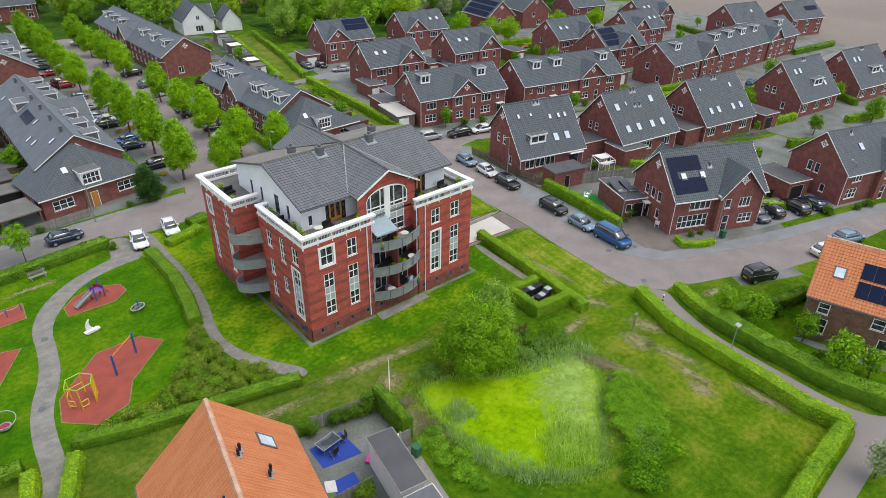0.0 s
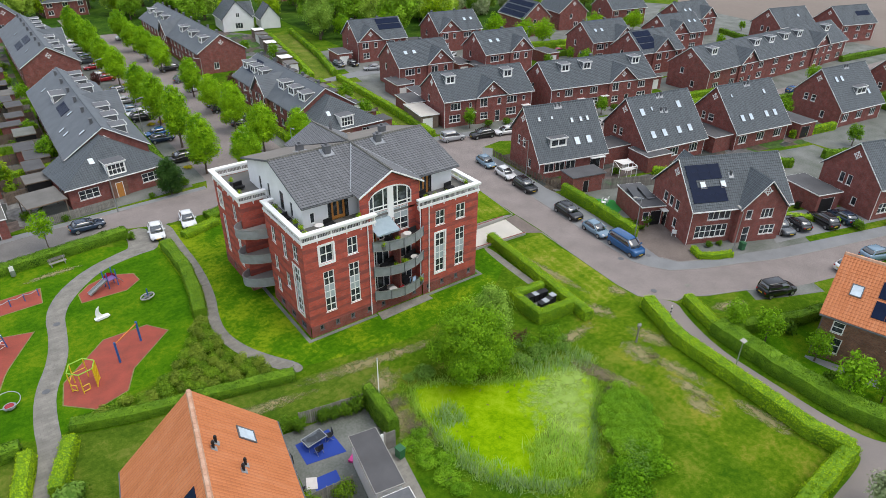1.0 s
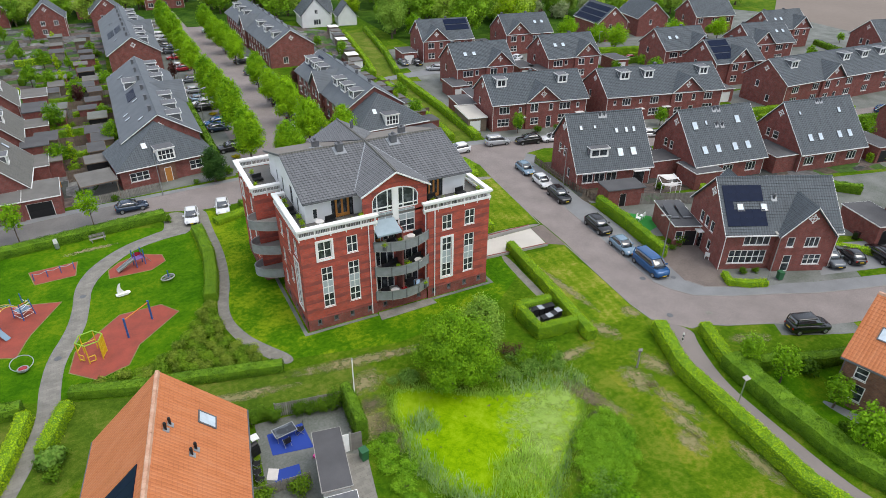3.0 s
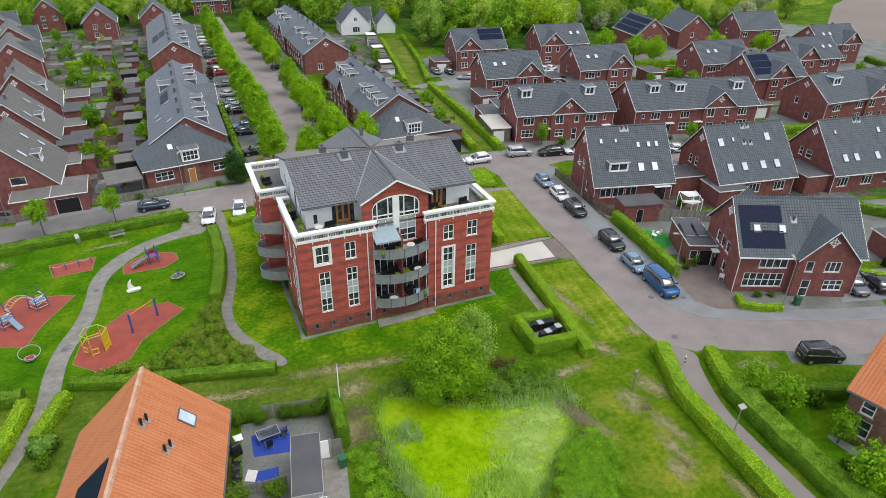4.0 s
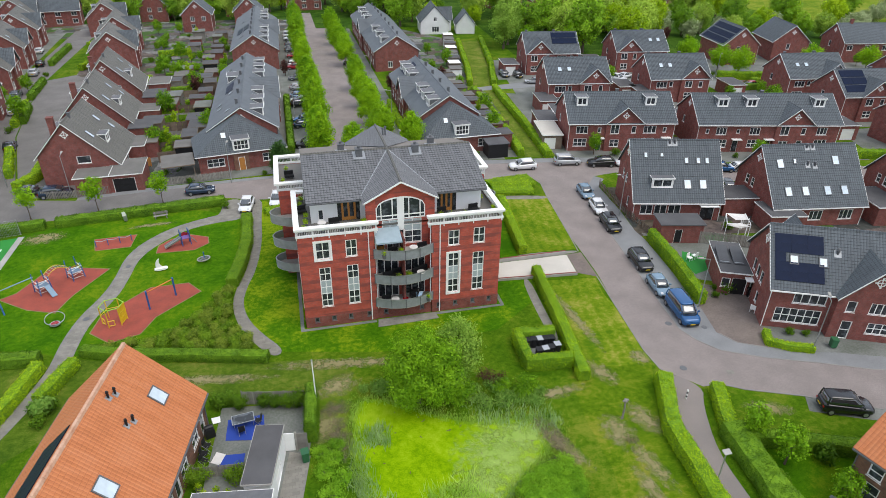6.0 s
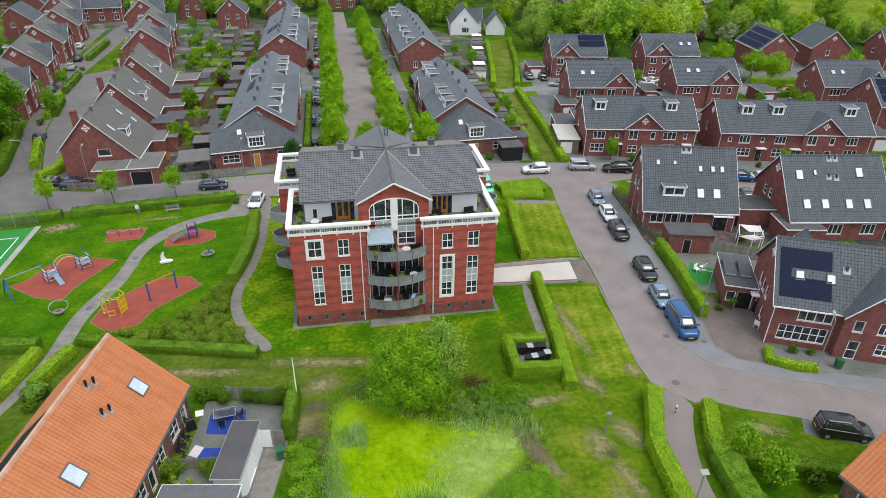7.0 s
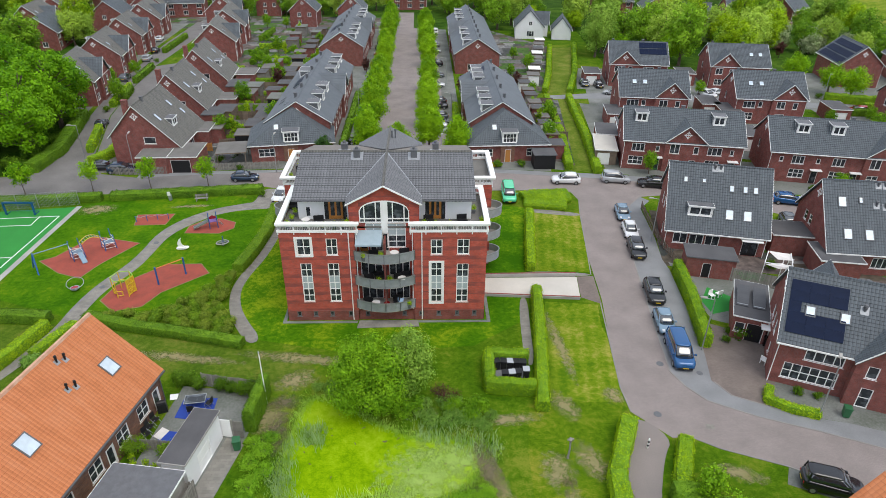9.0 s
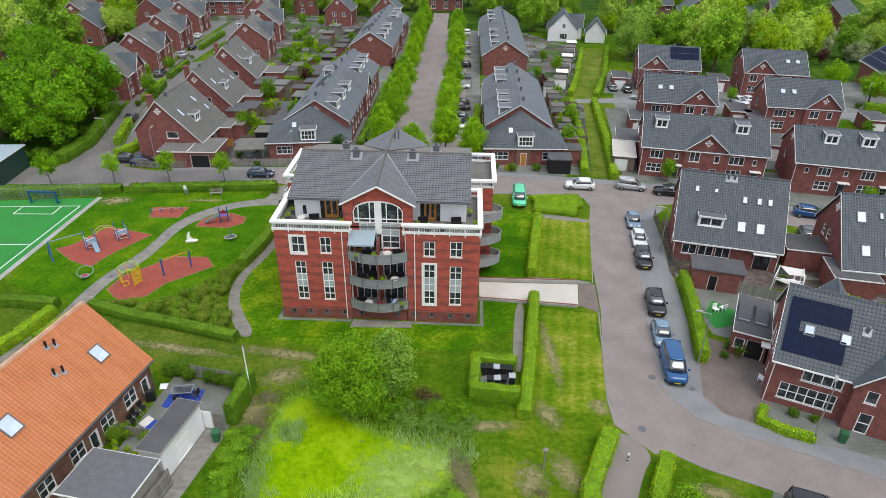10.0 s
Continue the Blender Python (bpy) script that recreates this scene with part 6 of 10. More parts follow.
def cornice(line):
    b = part("cornice", sweep(Geo(), line, .34, .20, PARA - .2, PARA), WHITE, apt, "broad white cornice")
    part("cornice_lip", sweep(Geo(), line, .24, .12, PARA - .29, PARA - .2), WHITE, b)
    part("curb", sweep(Geo(), line, .06, .1, TOP - .06, TOP + .17), WHITE, b)
    rl = Geo()
    br = Geo()
    for (p, d), (q, _) in zip(along(line, 0.16), along(line, 0.16)[1:]):
        n = V(-d.y, d.x, 0)
        m = Matrix.Translation(p) @ Matrix.Rotation(math.atan2(d.y, d.x), 4, "Z")
        rl.box(-.012, -.012, TOP - .05, .012, .012, PARA - .28, m)
    for z in (TOP - .02, TOP + .56):
        sweep(rl, line, .03, .03, z, z + .05)
    for p, d in along(line, 1.65):
        m = Matrix.Translation(p) @ Matrix.Rotation(math.atan2(d.y, d.x), 4, "Z")
        br.box(-.05, -.02, TOP - .32, .05, .12, TOP - .02, m).box(-.05, .02, TOP - .1, .05, .1, PARA - .28, m)
    tagged(part("railing", rl, WHITE, b, "white railing under the cornice"), kind="stuff")
    tagged(part("bracket", br, WHITE, b), kind="stuff")


cornice([(XC0 + .3, YC - 1.0), (XC0 + .3, YF), (X0, YF), (X0, YM), (18.2, YM)][::-1])
cornice([(36.2, YM), (X1, YM), (X1, YF), (XC1 - .3, YF), (XC1 - .3, YC - 1.0)][::-1])
cornice([(18.4, YR0 - .0), (XR0, YR0), (XR0, YR1), (27.2, YR1 + .2), (XR1, YR1), (XR1, YR0), (36.0, YR0)])
# penthouse
pw = Geo()
PX0, PX1, PY0, PY1, PZ = 18.65, 35.85, 52.3, 65.6, 12.75
RZ, RY = 15.15, 58.5
ops_f = [(0.7, 10.6, 0.55, 1.15), (2.6, 10.35, 2.2, 2.15), (12.6, 10.35, 2.0, 2.15)]
wall_panel(pw, V(PX0, PY0, 0), E1, [(0, TOP - .1), (PX1 - PX0, TOP - .1), (PX1 - PX0, PZ), (0, PZ)], ops_f)
sideo = [(3.0, 10.6, .5, 1.5), (5.2, 10.6, .5, 1.5), (8.2, 10.4, .9, 2.0), (10.6, 10.6, .5, 1.5)]
wall_panel(pw, V(PX0, PY1, 0), W1v, [(0, TOP - .1), (PY1 - PY0, TOP - .1), (PY1 - PY0, PZ), (PY1 - RY, RZ - .2), (0, PZ)], sideo)
wall_panel(pw, V(PX1, PY0, 0), S1, [(0, TOP - .1), (PY1 - PY0, TOP - .1), (PY1 - PY0, PZ), (RY - PY0, RZ - .2), (0, PZ)], sideo)
wall_panel(pw, V(PX1, PY1, 0), N1, [(0, TOP - .1), (PX1 - PX0, TOP - .1), (PX1 - PX0, PZ), (0, PZ)], [])
part("penthouse_wall", pw, RENDER_WHITE, apt, "white rendered penthouse walls")
add_window(apt, V(PX0, PY0, 0), E1, .7, 10.6, .55, 1.15, 1, 1)
for a, w in ((2.6, 2.2), (12.6, 2.0)):
    add_window(apt, V(PX0, PY0, 0), E1, a, 10.35, .38, 2.15, 1, 1, fm=BLACK)
    add_window(apt, V(PX0, PY0, 0), E1, a + w - .38, 10.35, .38, 2.15, 1, 1, fm=BLACK)
    add_door(apt, V(PX0, PY0, 0), E1, a + .4, 10.35, w - .8, 2.15, WOOD_ORANGE, True, label="orange timber terrace doors", fm=WOOD_ORANGE)
for o, u in ((V(PX0, PY1, 0), W1v), (V(PX1, PY0, 0), S1)):
    for q in sideo:
        add_window(apt, o, u, *q, 1, 1, fm=LEAD)
rf = Geo()
EX0, EX1, EY0, EY1, EZ = 18.3, 36.2, 51.5, 66.4, 12.85
roof_plane(rf, [(EX0, EY0, EZ), (EX1, EY0, EZ), (EX1, RY, RZ), (EX0, RY, RZ)])
part("roof", rf.mesh("roof", TILE_GREY, weld=True), None, apt, "dark grey tiled main roof")
rb = Geo()
roof_plane(rb, [(EX1, EY1, EZ), (EX0, EY1, EZ), (EX0, RY, RZ), (EX1, RY, RZ)], course=2.6, step=.012)
part("rear_roof", rb.mesh("rear_roof", FELT_BROWN, weld=True), None, apt, "brown felt roof behind the ridge")
cr = Geo()
GX0, GX1, GP, GY = 23.55, 30.95, 14.85, 50.35
cxm = (GX0 + GX1) / 2
for q in (GX0, GX1):
    roof_plane(cr, [(q, GY, 12.85), (cxm, GY, GP), (cxm, RY - .3, RZ + .05), (q, EY0 + .35, 12.97)] if q == GX0 else [(cxm, GY, GP), (q, GY, 12.85), (q, EY0 + .35, 12.97), (cxm, RY - .3, RZ + .05)])
for q in (GX0, GX1):
    roof_plane(cr, [(cxm, 67.2, GP), (q, 67.2, 12.85), (q, EY1 - .3, 12.97), (cxm, RY + .3, RZ + .05)])
part("gable_roof", cr.mesh("gable_roof", TILE_GREY, weld=True), None, apt, "tiled cross gable roof")
rd = Geo()
for a, b in ((V(EX0, RY, RZ), V(EX1, RY, RZ)), (V(cxm, GY, GP), V(cxm, RY, RZ + .05)), (V(cxm, RY, RZ + .05), V(cxm, 67.2, GP))):
    d = b - a
    n = int(d.length / .42)
    rot = d.to_track_quat("Y", "Z").to_matrix().to_4x4()
    for k in range(n):
        rd.prism([(-.14, -.05), (.14, -.05), (.08, .09), (-.08, .09)], 0, .4, Matrix.Translation(a + d * (k / n) + UP * .04) @ rot)
tagged(part("ridge_tiles", rd, TILE_WORN, apt, "weathered ridge tiles"), kind="stuff")
for q, s in ((GX0, 1), (GX1, -1)):
    e = [V(q, GY - .02, 12.72), V(cxm, GY - .02, GP - .13), V(cxm, GY - .02, GP + .03), V(q, GY - .02, 12.88)]
    d = V(0, .05, 0)
    bb = Geo().poly([p + d for p in e]).poly([p - d for p in e]).poly([e[2] - d, e[2] + d, e[3] + d, e[3] - d]).poly([e[0] - d, e[0] + d, e[1] + d, e[1] - d])
    part("bargeboard", bb, WHITE, apt, "white bargeboard")
for x in (EX0, EX1):
    for ye in (EY0, EY1):
        e = [V(x, ye, EZ - .16), V(x, RY, RZ - .16), V(x, RY, RZ + .04), V(x, ye, EZ + .04)]
        d = V(.03, 0, 0)
        bb = Geo().poly([p + d for p in e]).poly([p - d for p in e]).poly([e[2] - d, e[2] + d, e[3] + d, e[3] - d]).poly([e[0] - d, e[0] + d, e[1] + d, e[1] - d])
        part("bargeboard", bb, LEAD, apt, "dark verge board")
va = Geo()
for q in (GX0, GX1):
    a, b = V(q, EY0 + .3, 12.99), V(cxm, RY - .35, RZ + .1)
    d = (b - a).normalized()
    n = d.cross(UP).normalized()
    va.poly([a - n * .09, a + n * .09, b + n * .09, b - n * .09][::-1])
part("valley_gutter", va, LEAD_PALE, apt, "pale lead valley strips")
for x0, x1 in ((EX0, GX0), (GX1, EX1)):
    part("gutter", Geo().box(x0, EY0 - .12, EZ - .15, x1, EY0 - .01, EZ - .03), LEAD, apt)
for x, y in ((24.2, 57.7), (30.1, 57.7), (22.6, 60.6), (32.4, 60.6)):
    z = RZ - abs(y - RY) * .32
    ch = Geo().box(x - .33, y - .33, z - .3, x + .33, y + .33, z + .75).box(x - .38, y - .38, z + .75, x + .38, y + .38, z + .82)
    ch.tube((x, y, z + .8), (x, y, z + 1.05), .16, n=8)
    co = part("chimney", ch, LEAD, apt, "square lead-clad chimney")
    part("flashing", Geo().box(-.62, -.66, -.03, .62, .6, .03, Matrix.Translation((x, y, z + .06)) @ Matrix.Rotation(math.atan(.343 if y < RY else -.29), 4, "X")), LEAD_PALE, co, "pale lead flashing")
for x, y in ((cxm + .35, 63.5), (cxm + .7, 64.0)):
    part("roof_vent", Geo().tube((x, y, 14.6), (x, y, 15.5), .09, n=8).tube((x, y, 15.5), (x, y, 15.68), .15, .12, n=8), LEAD, apt)
part("awning", Geo().poly([(XC0 + .1, YF - .75, 9.35), (27.0, YF - .75, 9.35), (27.0, YC - .03, 9.95), (XC0 + .1, YC - .03, 9.95)]).poly([(XC0 + .1, YC - .03, 9.9), (27.0, YC - .03, 9.9), (27.0, YF - .75, 9.3), (XC0 + .1, YF - .75, 9.3)]).box(XC0 + .1, YF - .78, 9.2, 27.0, YF - .74, 9.37), AWNING, apt, "grey-blue cloth awning")
solo("terrace_slab", Geo().slab([(24.4, 49.3), (30.4, 49.3), (30.6, 48.2), (24.2, 48.0)], 0.0, 0.05), PATH_GREY, "grey slabs against the apartment front", "paving", "structure")
solo("gravel_strip", sweep(Geo(), [(16.7, 68.2), (16.7, 49.1), (24.2, 49.1)], .16, .2, 0, .03), YARD, "narrow concrete strip round the building", "paving", "structure")
solo("gravel_strip", sweep(Geo(), [(30.4, 49.1), (37.8, 49.1), (37.8, 53.6)], .16, .2, 0, .03), YARD, "narrow concrete strip round the building", "paving", "structure")

# ---- the houses ----
def wins(n, L, b, w, h, cols=2, rows=1, a0=1.0, a1=None):
    a1 = L - 1.0 - w if a1 is None else a1
    return [(a0 + (a1 - a0) * (k / (n - 1) if n > 1 else .5), b, w, h, cols, rows) for k in range(n)]


RED = "red brick house with a dark tiled roof"
# detached houses with one low eave, east of the street
LB = 12.4
house("red brick house with a steep dark roof and white dormer", 68.35, 68.4, -13, LB, 5.9, 2.75, 3.6, 5.2, 9.55, vents=((-0.7, -.4), (0, -.4)), dormers=(("front", -2.2, 4.5, 2.9, 1.25),),
      lights=[("front", x, 4.2, 1.0, 1.35) for x in (1.3, 3.4)] + [("front", -4.1, 1.5, .55, .8), ("front", -1.9, 1.5, .5, .6), ("front", 1.4, 2.0, .6, .9), ("front", 3.0, 2.0, .6, .9), ("front", 4.2, 2.0, .6, .9)],
      front=wins(3, 7.5, 0.9, 1.7, 1.4), doors=(("front", 9.2, 1.9, 2.1, BLACK, True),), left=[(2.0, 3.6, .8, 1.4, 1, 2), (3.6, 3.6, .8, 1.4, 1, 2), (5.6, 1.0, .8, 1.4, 1, 1)], back=wins(1, 11.5, 1.0, 1.5, 1.4))
house("red brick house with a steep dark roof and eight roof windows", 85.5, 63.2, -8, 13.4, 6.2, 2.9, 4.6, 4.3, 9.5, vents=((-.4, -.4), (.4, -.4), (-.8, -2.1), (0.2, -2.2)),
      lights=[("front", x, 4.6, 1.0, 1.35) for x in (-4.2, -1.8, 1.3, 3.7)] + [("front", -4.6, 1.9, 1.0, 1.35), ("front", 3.3, 1.7, 1.0, 1.35), ("front", -2.5, 1.7, .5, .8)], front=wins(3, 12.5, .9, 1.9, 1.4, 3), left=[(2.2, 3.4, .8, 1.3, 1, 2), (3.6, 3.4, .8, 1.3, 1, 2), (6.0, 1.0, .8, 1.3, 1, 1)], back=wins(1, 12.5, 1.0, 1.5, 1.4))
house("red brick house with steep dark roof and a row of skylights", 104.0, 59.2, -9, 13.4, 6.2, 2.9, 4.6, 4.3, 9.4, vents=((-.4, -.4), (.4, -.4)), lights=[("front", x, 4.4, .95, 1.3) for x in (-4.0, -2.0, 1.8, 3.9)] + [("front", -4.4, 1.5, .5, .7), ("front", 3.4, 1.6, .7, 1.0)],
      front=wins(3, 12.5, .9, 1.9, 1.4, 3), left=[(2.2, 3.4, .8, 1.3, 1, 2), (3.6, 3.4, 1.2, 1.3, 1, 2)], back=wins(1, 12.5, 1, 1.5, 1.4))
for hx, hy, ha in ((130.5, 55, -7), (150.5, 51.5, -9), (172, 47.5, -9)):
    house("red brick house with a steep dark roof and a wide dormer", hx, hy, ha, 13.6, 6.2, 3.0, 4.6, 4.4, 9.5, vents=((-.3, -.4), (.5, -.4)), dormers=(("front", .8, 4.3, 3.0, 1.25),), lights=[("front", -4.2, 1.8, .9, 1.2), ("front", -2.6, 1.8, .9, 1.2), ("front", 3.4, 4.2, .9, 1.2)],
          front=wins(3, 12.5, .9, 1.9, 1.4, 3), left=[(2.2, 3.4, .9, 1.3, 1, 2), (3.7, 3.4, .9, 1.3, 1, 2), (6.2, 1.0, .8, 1.3, 1, 1)], back=wins(1, 12.5, 1, 1.5, 1.4))
# corner house with solar panels
house("red brick corner house with solar panels and a front gable", 70.72, 41.15, -24, 13.86, 5.05, 4.72, 4.9, 4.8, 9.59, cross=(("front", 2.45, 3.35, 8.35, .75, [(.9, 3.2, .9, 1.3, 1, 1), (3.0, 3.2, 1.7, 1.3, 3, 1), (3.4, .9, 2.1, 1.3, 3, 2), (1.0, .02, 1.0, 2.15, 1, 2)]), ("back", -2.6, 2.7, 8.3, .7, [])),
      panels=[("front", x, t, 1.52, .98) for x in (-5.72, -4.19, -2.66) for t in (1.14, 1.85, 3.27, 3.98)] + [("front", -5.98, 2.56, 1.0, .98)], lights=(("front", -4.7, 2.7, .85, 1.0), ("front", -1.95, 2.72, .85, 1.0)), vents=((-.6, -1.95), (-.3, 1.0)),
      front=[(.95, .75, 4.4, 1.75, 6, 2), (2.3, 3.15, 3.1, 1.2, 4, 1)], left=[(2.6, 3.2, .9, 1.4, 1, 1), (4.0, 3.2, .9, 1.4, 1, 1), (5.4, 3.2, .9, 1.4, 1, 1), (5.6, .9, .8, 1.3, 1, 1)], right=[(2.5, 3.2, .9, 1.3, 1, 1), (5, .9, 1.6, 1.3, 2, 1)], back=wins(1, 13.5, 1, 1.6, 1.4), doors=(("left", 3.2, 1.0, 2.1, WHITE, True),))
house("red brick house with two gables and a garage", 96.6, 31.8, -17, 14.2, 5.0, 4.6, 4.9, 4.7, 9.3, cross=(("front", 2.6, 3.4, 7.9, .7, [(.9, 3.2, .9, 1.3, 1, 1), (2.8, 3.2, 1.7, 1.3, 3, 1), (3.2, .9, 2.1, 1.3, 3, 2), (1.0, .02, 1.0, 2.15, 1, 2)]),), lights=(("front", -2.2, 2.2, .9, 1.2),), vents=((-3, -.6),),
      front=[(1.0, .8, 2.2, 1.5, 3, 2), (1.6, 3.2, 1.9, 1.2, 3, 1)], left=[(2.9, 3.2, .8, 1.5, 1, 1), (4.1, 3.2, .8, 1.5, 1, 1), (5.7, .9, .8, 1.2, 1, 1)], back=wins(1, 13.5, 1, 1.6, 1.4))
house("red brick house with two gables", 122, 20.5, -17, 14.2, 5.0, 4.6, 4.9, 4.7, 9.3, cross=(("front", -2.6, 3.4, 7.9, .7, [(.9, 3.2, .9, 1.3, 1, 1), (2.8, 3.2, 1.7, 1.3, 3, 1), (3.2, .9, 2.1, 1.3, 3, 2)]),), front=[(8.0, .8, 2.2, 1.5, 3, 2)], left=[(2.9, 3.2, .8, 1.5, 1, 1), (4.1, 3.2, .8, 1.5, 1, 1)], back=wins(1, 13.5, 1, 1.6, 1.4))
# short terraces north-east of the crossing
gop = [(.8, 3.1, 1.5, 1.6, 2, 1), (4.4, 3.2, .8, 1.2, 1, 1), (.9, .8, 1.6, 1.3, 2, 2), (4.0, .02, 1.0, 2.15, 1, 2)]
house("terrace of red brick houses with white dormers and a gable", 73.1, 94.1, -10.5, 18.8, 5.7, 4.9, 5.2, 4.9, 8.75, cross=(("front", .3, 3.4, 7.75, .35, gop),), dormers=(("front", -6.6, 2.5, 1.9, 1.35), ("front", 5.3, 2.5, 1.9, 1.35)), chimneys=((0, .2, .5, .5),),
      front=[(1.3, 3.05, 2.0, 1.3, 3, 1), (1.0, .8, 2.3, 1.4, 3, 2), (5.0, 3.2, .6, .9, 1, 1), (12.9, 3.05, 2.2, 1.3, 3, 1), (16.3, 3.2, .6, .9, 1, 1), (12.8, .8, 2.2, 1.4, 3, 2)], doors=(("front", 4.9, 1.0, 2.1, PAINTS["bin_green"], True), ("front", 16.4, 1.0, 2.1, BLACK, True)), left=[(3, 3.2, .9, 1.3, 1, 1)], back=wins(2, 18, 3.1, 1.5, 1.3))
house("long terrace of red brick houses with white dormers", 97.6, 88.2, -12, 25.0, 5.7, 4.9, 5.2, 4.9, 8.75, cross=(("front", 4.2, 3.4, 7.75, .35, gop),), dormers=(("front", -7.6, 2.5, 1.9, 1.35), ("front", -2.6, 2.5, 1.9, 1.35), ("front", 9.2, 2.5, 1.9, 1.35)), chimneys=((0, .2, .5, .5),),
      front=[(a, b, w, h, c, r) for a in (3.2, 9.0, 20.6) for b, w, h, c, r in ((3.05, 1.8, 1.3, 3, 1), (.8, 2.2, 1.4, 3, 2))] + [(1.4, 3.3, .6, .8, 1, 1), (6.7, 3.3, .6, .8, 1, 1)], doors=(("front", 6.4, 1.0, 2.1, BLACK, True), ("front", 12.0, 1.0, 2.1, BLACK, True)), left=[(3, 3.2, .9, 1.3, 1, 1)], right=[(3, 3.2, .9, 1.3, 1, 1)], back=wins(2, 24, 3.1, 1.5, 1.3))
for hx, hy, gx, sol, lab in ((76.0, 118.6, 3.1, 0, "red brick double house with a gable and roof windows"), (98.4, 117.6, 3.1, 0, "red brick double house with a gable"), (80.8, 144.5, -3.2, 1, "red brick double house with a large solar array"), (103.4, 142.6, -3.2, 0, "red brick double house with a front gable"),
                             (128, 112.5, 3.3, 0, "red brick double house with a long dormer"), (152, 108, -3.3, 0, "red brick double house with a gable"), (129, 98.5, 0, 2, "red brick house with a roof full of solar panels"), (172, 118, 3.3, 0, "red brick double house with a gable")):
    house(lab, hx, hy, -7, 13.5, 5.6, 5.0, 5.2, 5.0, 9.0, cross=(("front", gx, 3.3, 8.0, .4, [(.9, 3.2, 1.6, 1.4, 2, 1), (3.9, 3.2, .9, 1.3, 1, 1), (1.0, .8, 1.7, 1.4, 2, 2)]),), panels=[("front", .7 + 1.02 * k, t, 1.0, 1.62) for k in range(6) for t in (1.0, 2.5)] if sol == 1 else [("front", -5.5 + 1.02 * k, t, 1.0, 1.62) for k in range(5) for t in (1.0, 2.5, 4.0)] if sol == 2 else (),
          lights=(("front", -gx - .6, 2.6, .9, 1.1), ("front", -gx + 1.4, 2.6, .9, 1.1)) if not sol else (), chimneys=((1.2, .3, .5, .5), (-5.6, .3, .45, .5)),
          front=[((1.4 if gx > 0 else 7.6), 3.1, 2.3, 1.3, 3, 1), ((4.2 if gx > 0 else 10.8), 3.3, .8, 1.1, 1, 1), ((1.2 if gx > 0 else 7.8), .8, 2.4, 1.4, 3, 2)], left=[(3, 3.2, .9, 1.3, 1, 1), (5.5, .9, .9, 1.3, 1, 1)], right=[(3, 3.2, .9, 1.3, 1, 1)], back=wins(1, 13, 3.1, 1.5, 1.3))
# long terrace further east
house("long red brick terrace with many white dormers", 150, 81.0, -1, 58, 5.7, 5.0, 5.2, 5.0, 8.9, cross=(("front", -15, 3.4, 7.9, .35, gop), ("front", 16, 3.4, 7.9, .35, gop)), dormers=[("front", x, 2.5, 2.0, 1.35) for x in (-24, -8, -2, 4, 10, 23)], front=[(a, b, 2.0, 1.3, 3, 1) for a in (2, 8, 18.5, 24.5, 31, 37, 49, 54) for b in (.9, 3.1)],
      left=[(3, 3.2, .9, 1.3, 1, 1), (6, .9, .9, 1.3, 1, 1)], back=wins(3, 56, 3.1, 1.6, 1.3))
house("brick house whose whole roof slope is solar panels", 132.7, 145.5, 82, 13.5, 5.0, 5.0, 5.0, 5.0, 9.2, panels=[("back", -5.3 + 1.06 * k, t, 1.02, 1.6) for k in range(11) for t in (1.2, 2.75, 4.2)], left=[(3.4, 3.2, .9, 1.4, 1, 1), (5.0, .9, 1.4, 1.4, 2, 1)], right=[(3.4, 3.2, .9, 1.4, 1, 1)])
house("brick house with a plain dark roof", 149, 146, 75, 13.5, 5.0, 5.0, 5.0, 5.0, 9.2, left=[(3.4, 3.2, .9, 1.4, 1, 1), (5.0, .9, 1.4, 1.4, 2, 1)])
house("brick house with a chimney on the ridge", 168, 140, -9, 14, 5.4, 5.0, 5.2, 5.0, 9.2, chimneys=((-3, 0, .7, .9),), front=wins(3, 13.5, 3.1, 1.6, 1.3), left=[(3.4, 3.2, .9, 1.4, 1, 1)])
house("red brick house near the field", 186, 96, -12, 14, 5.4, 5.0, 5.2, 5.0, 9.2, front=wins(3, 13.5, 3.1, 1.6, 1.3) + wins(3, 13.5, .9, 1.6, 1.3), left=[(3.4, 3.2, .9, 1.4, 1, 1), (5.4, 3.2, .9, 1.4, 1, 1)], lights=(("front", 2, 2.5, .9, 1.1),))
house("red brick house near the field with solar panels", 205, 88, -14, 14, 5.4, 5.0, 5.2, 5.0, 9.2, front=wins(3, 13.5, 3.1, 1.6, 1.3) + wins(3, 13.5, .9, 1.6, 1.3), left=[(3.4, 3.2, .9, 1.4, 1, 1), (5.4, 3.2, .9, 1.4, 1, 1)], panels=[("front", 1 + 1.05 * k, 2.5, 1.0, 1.6) for k in range(5)])


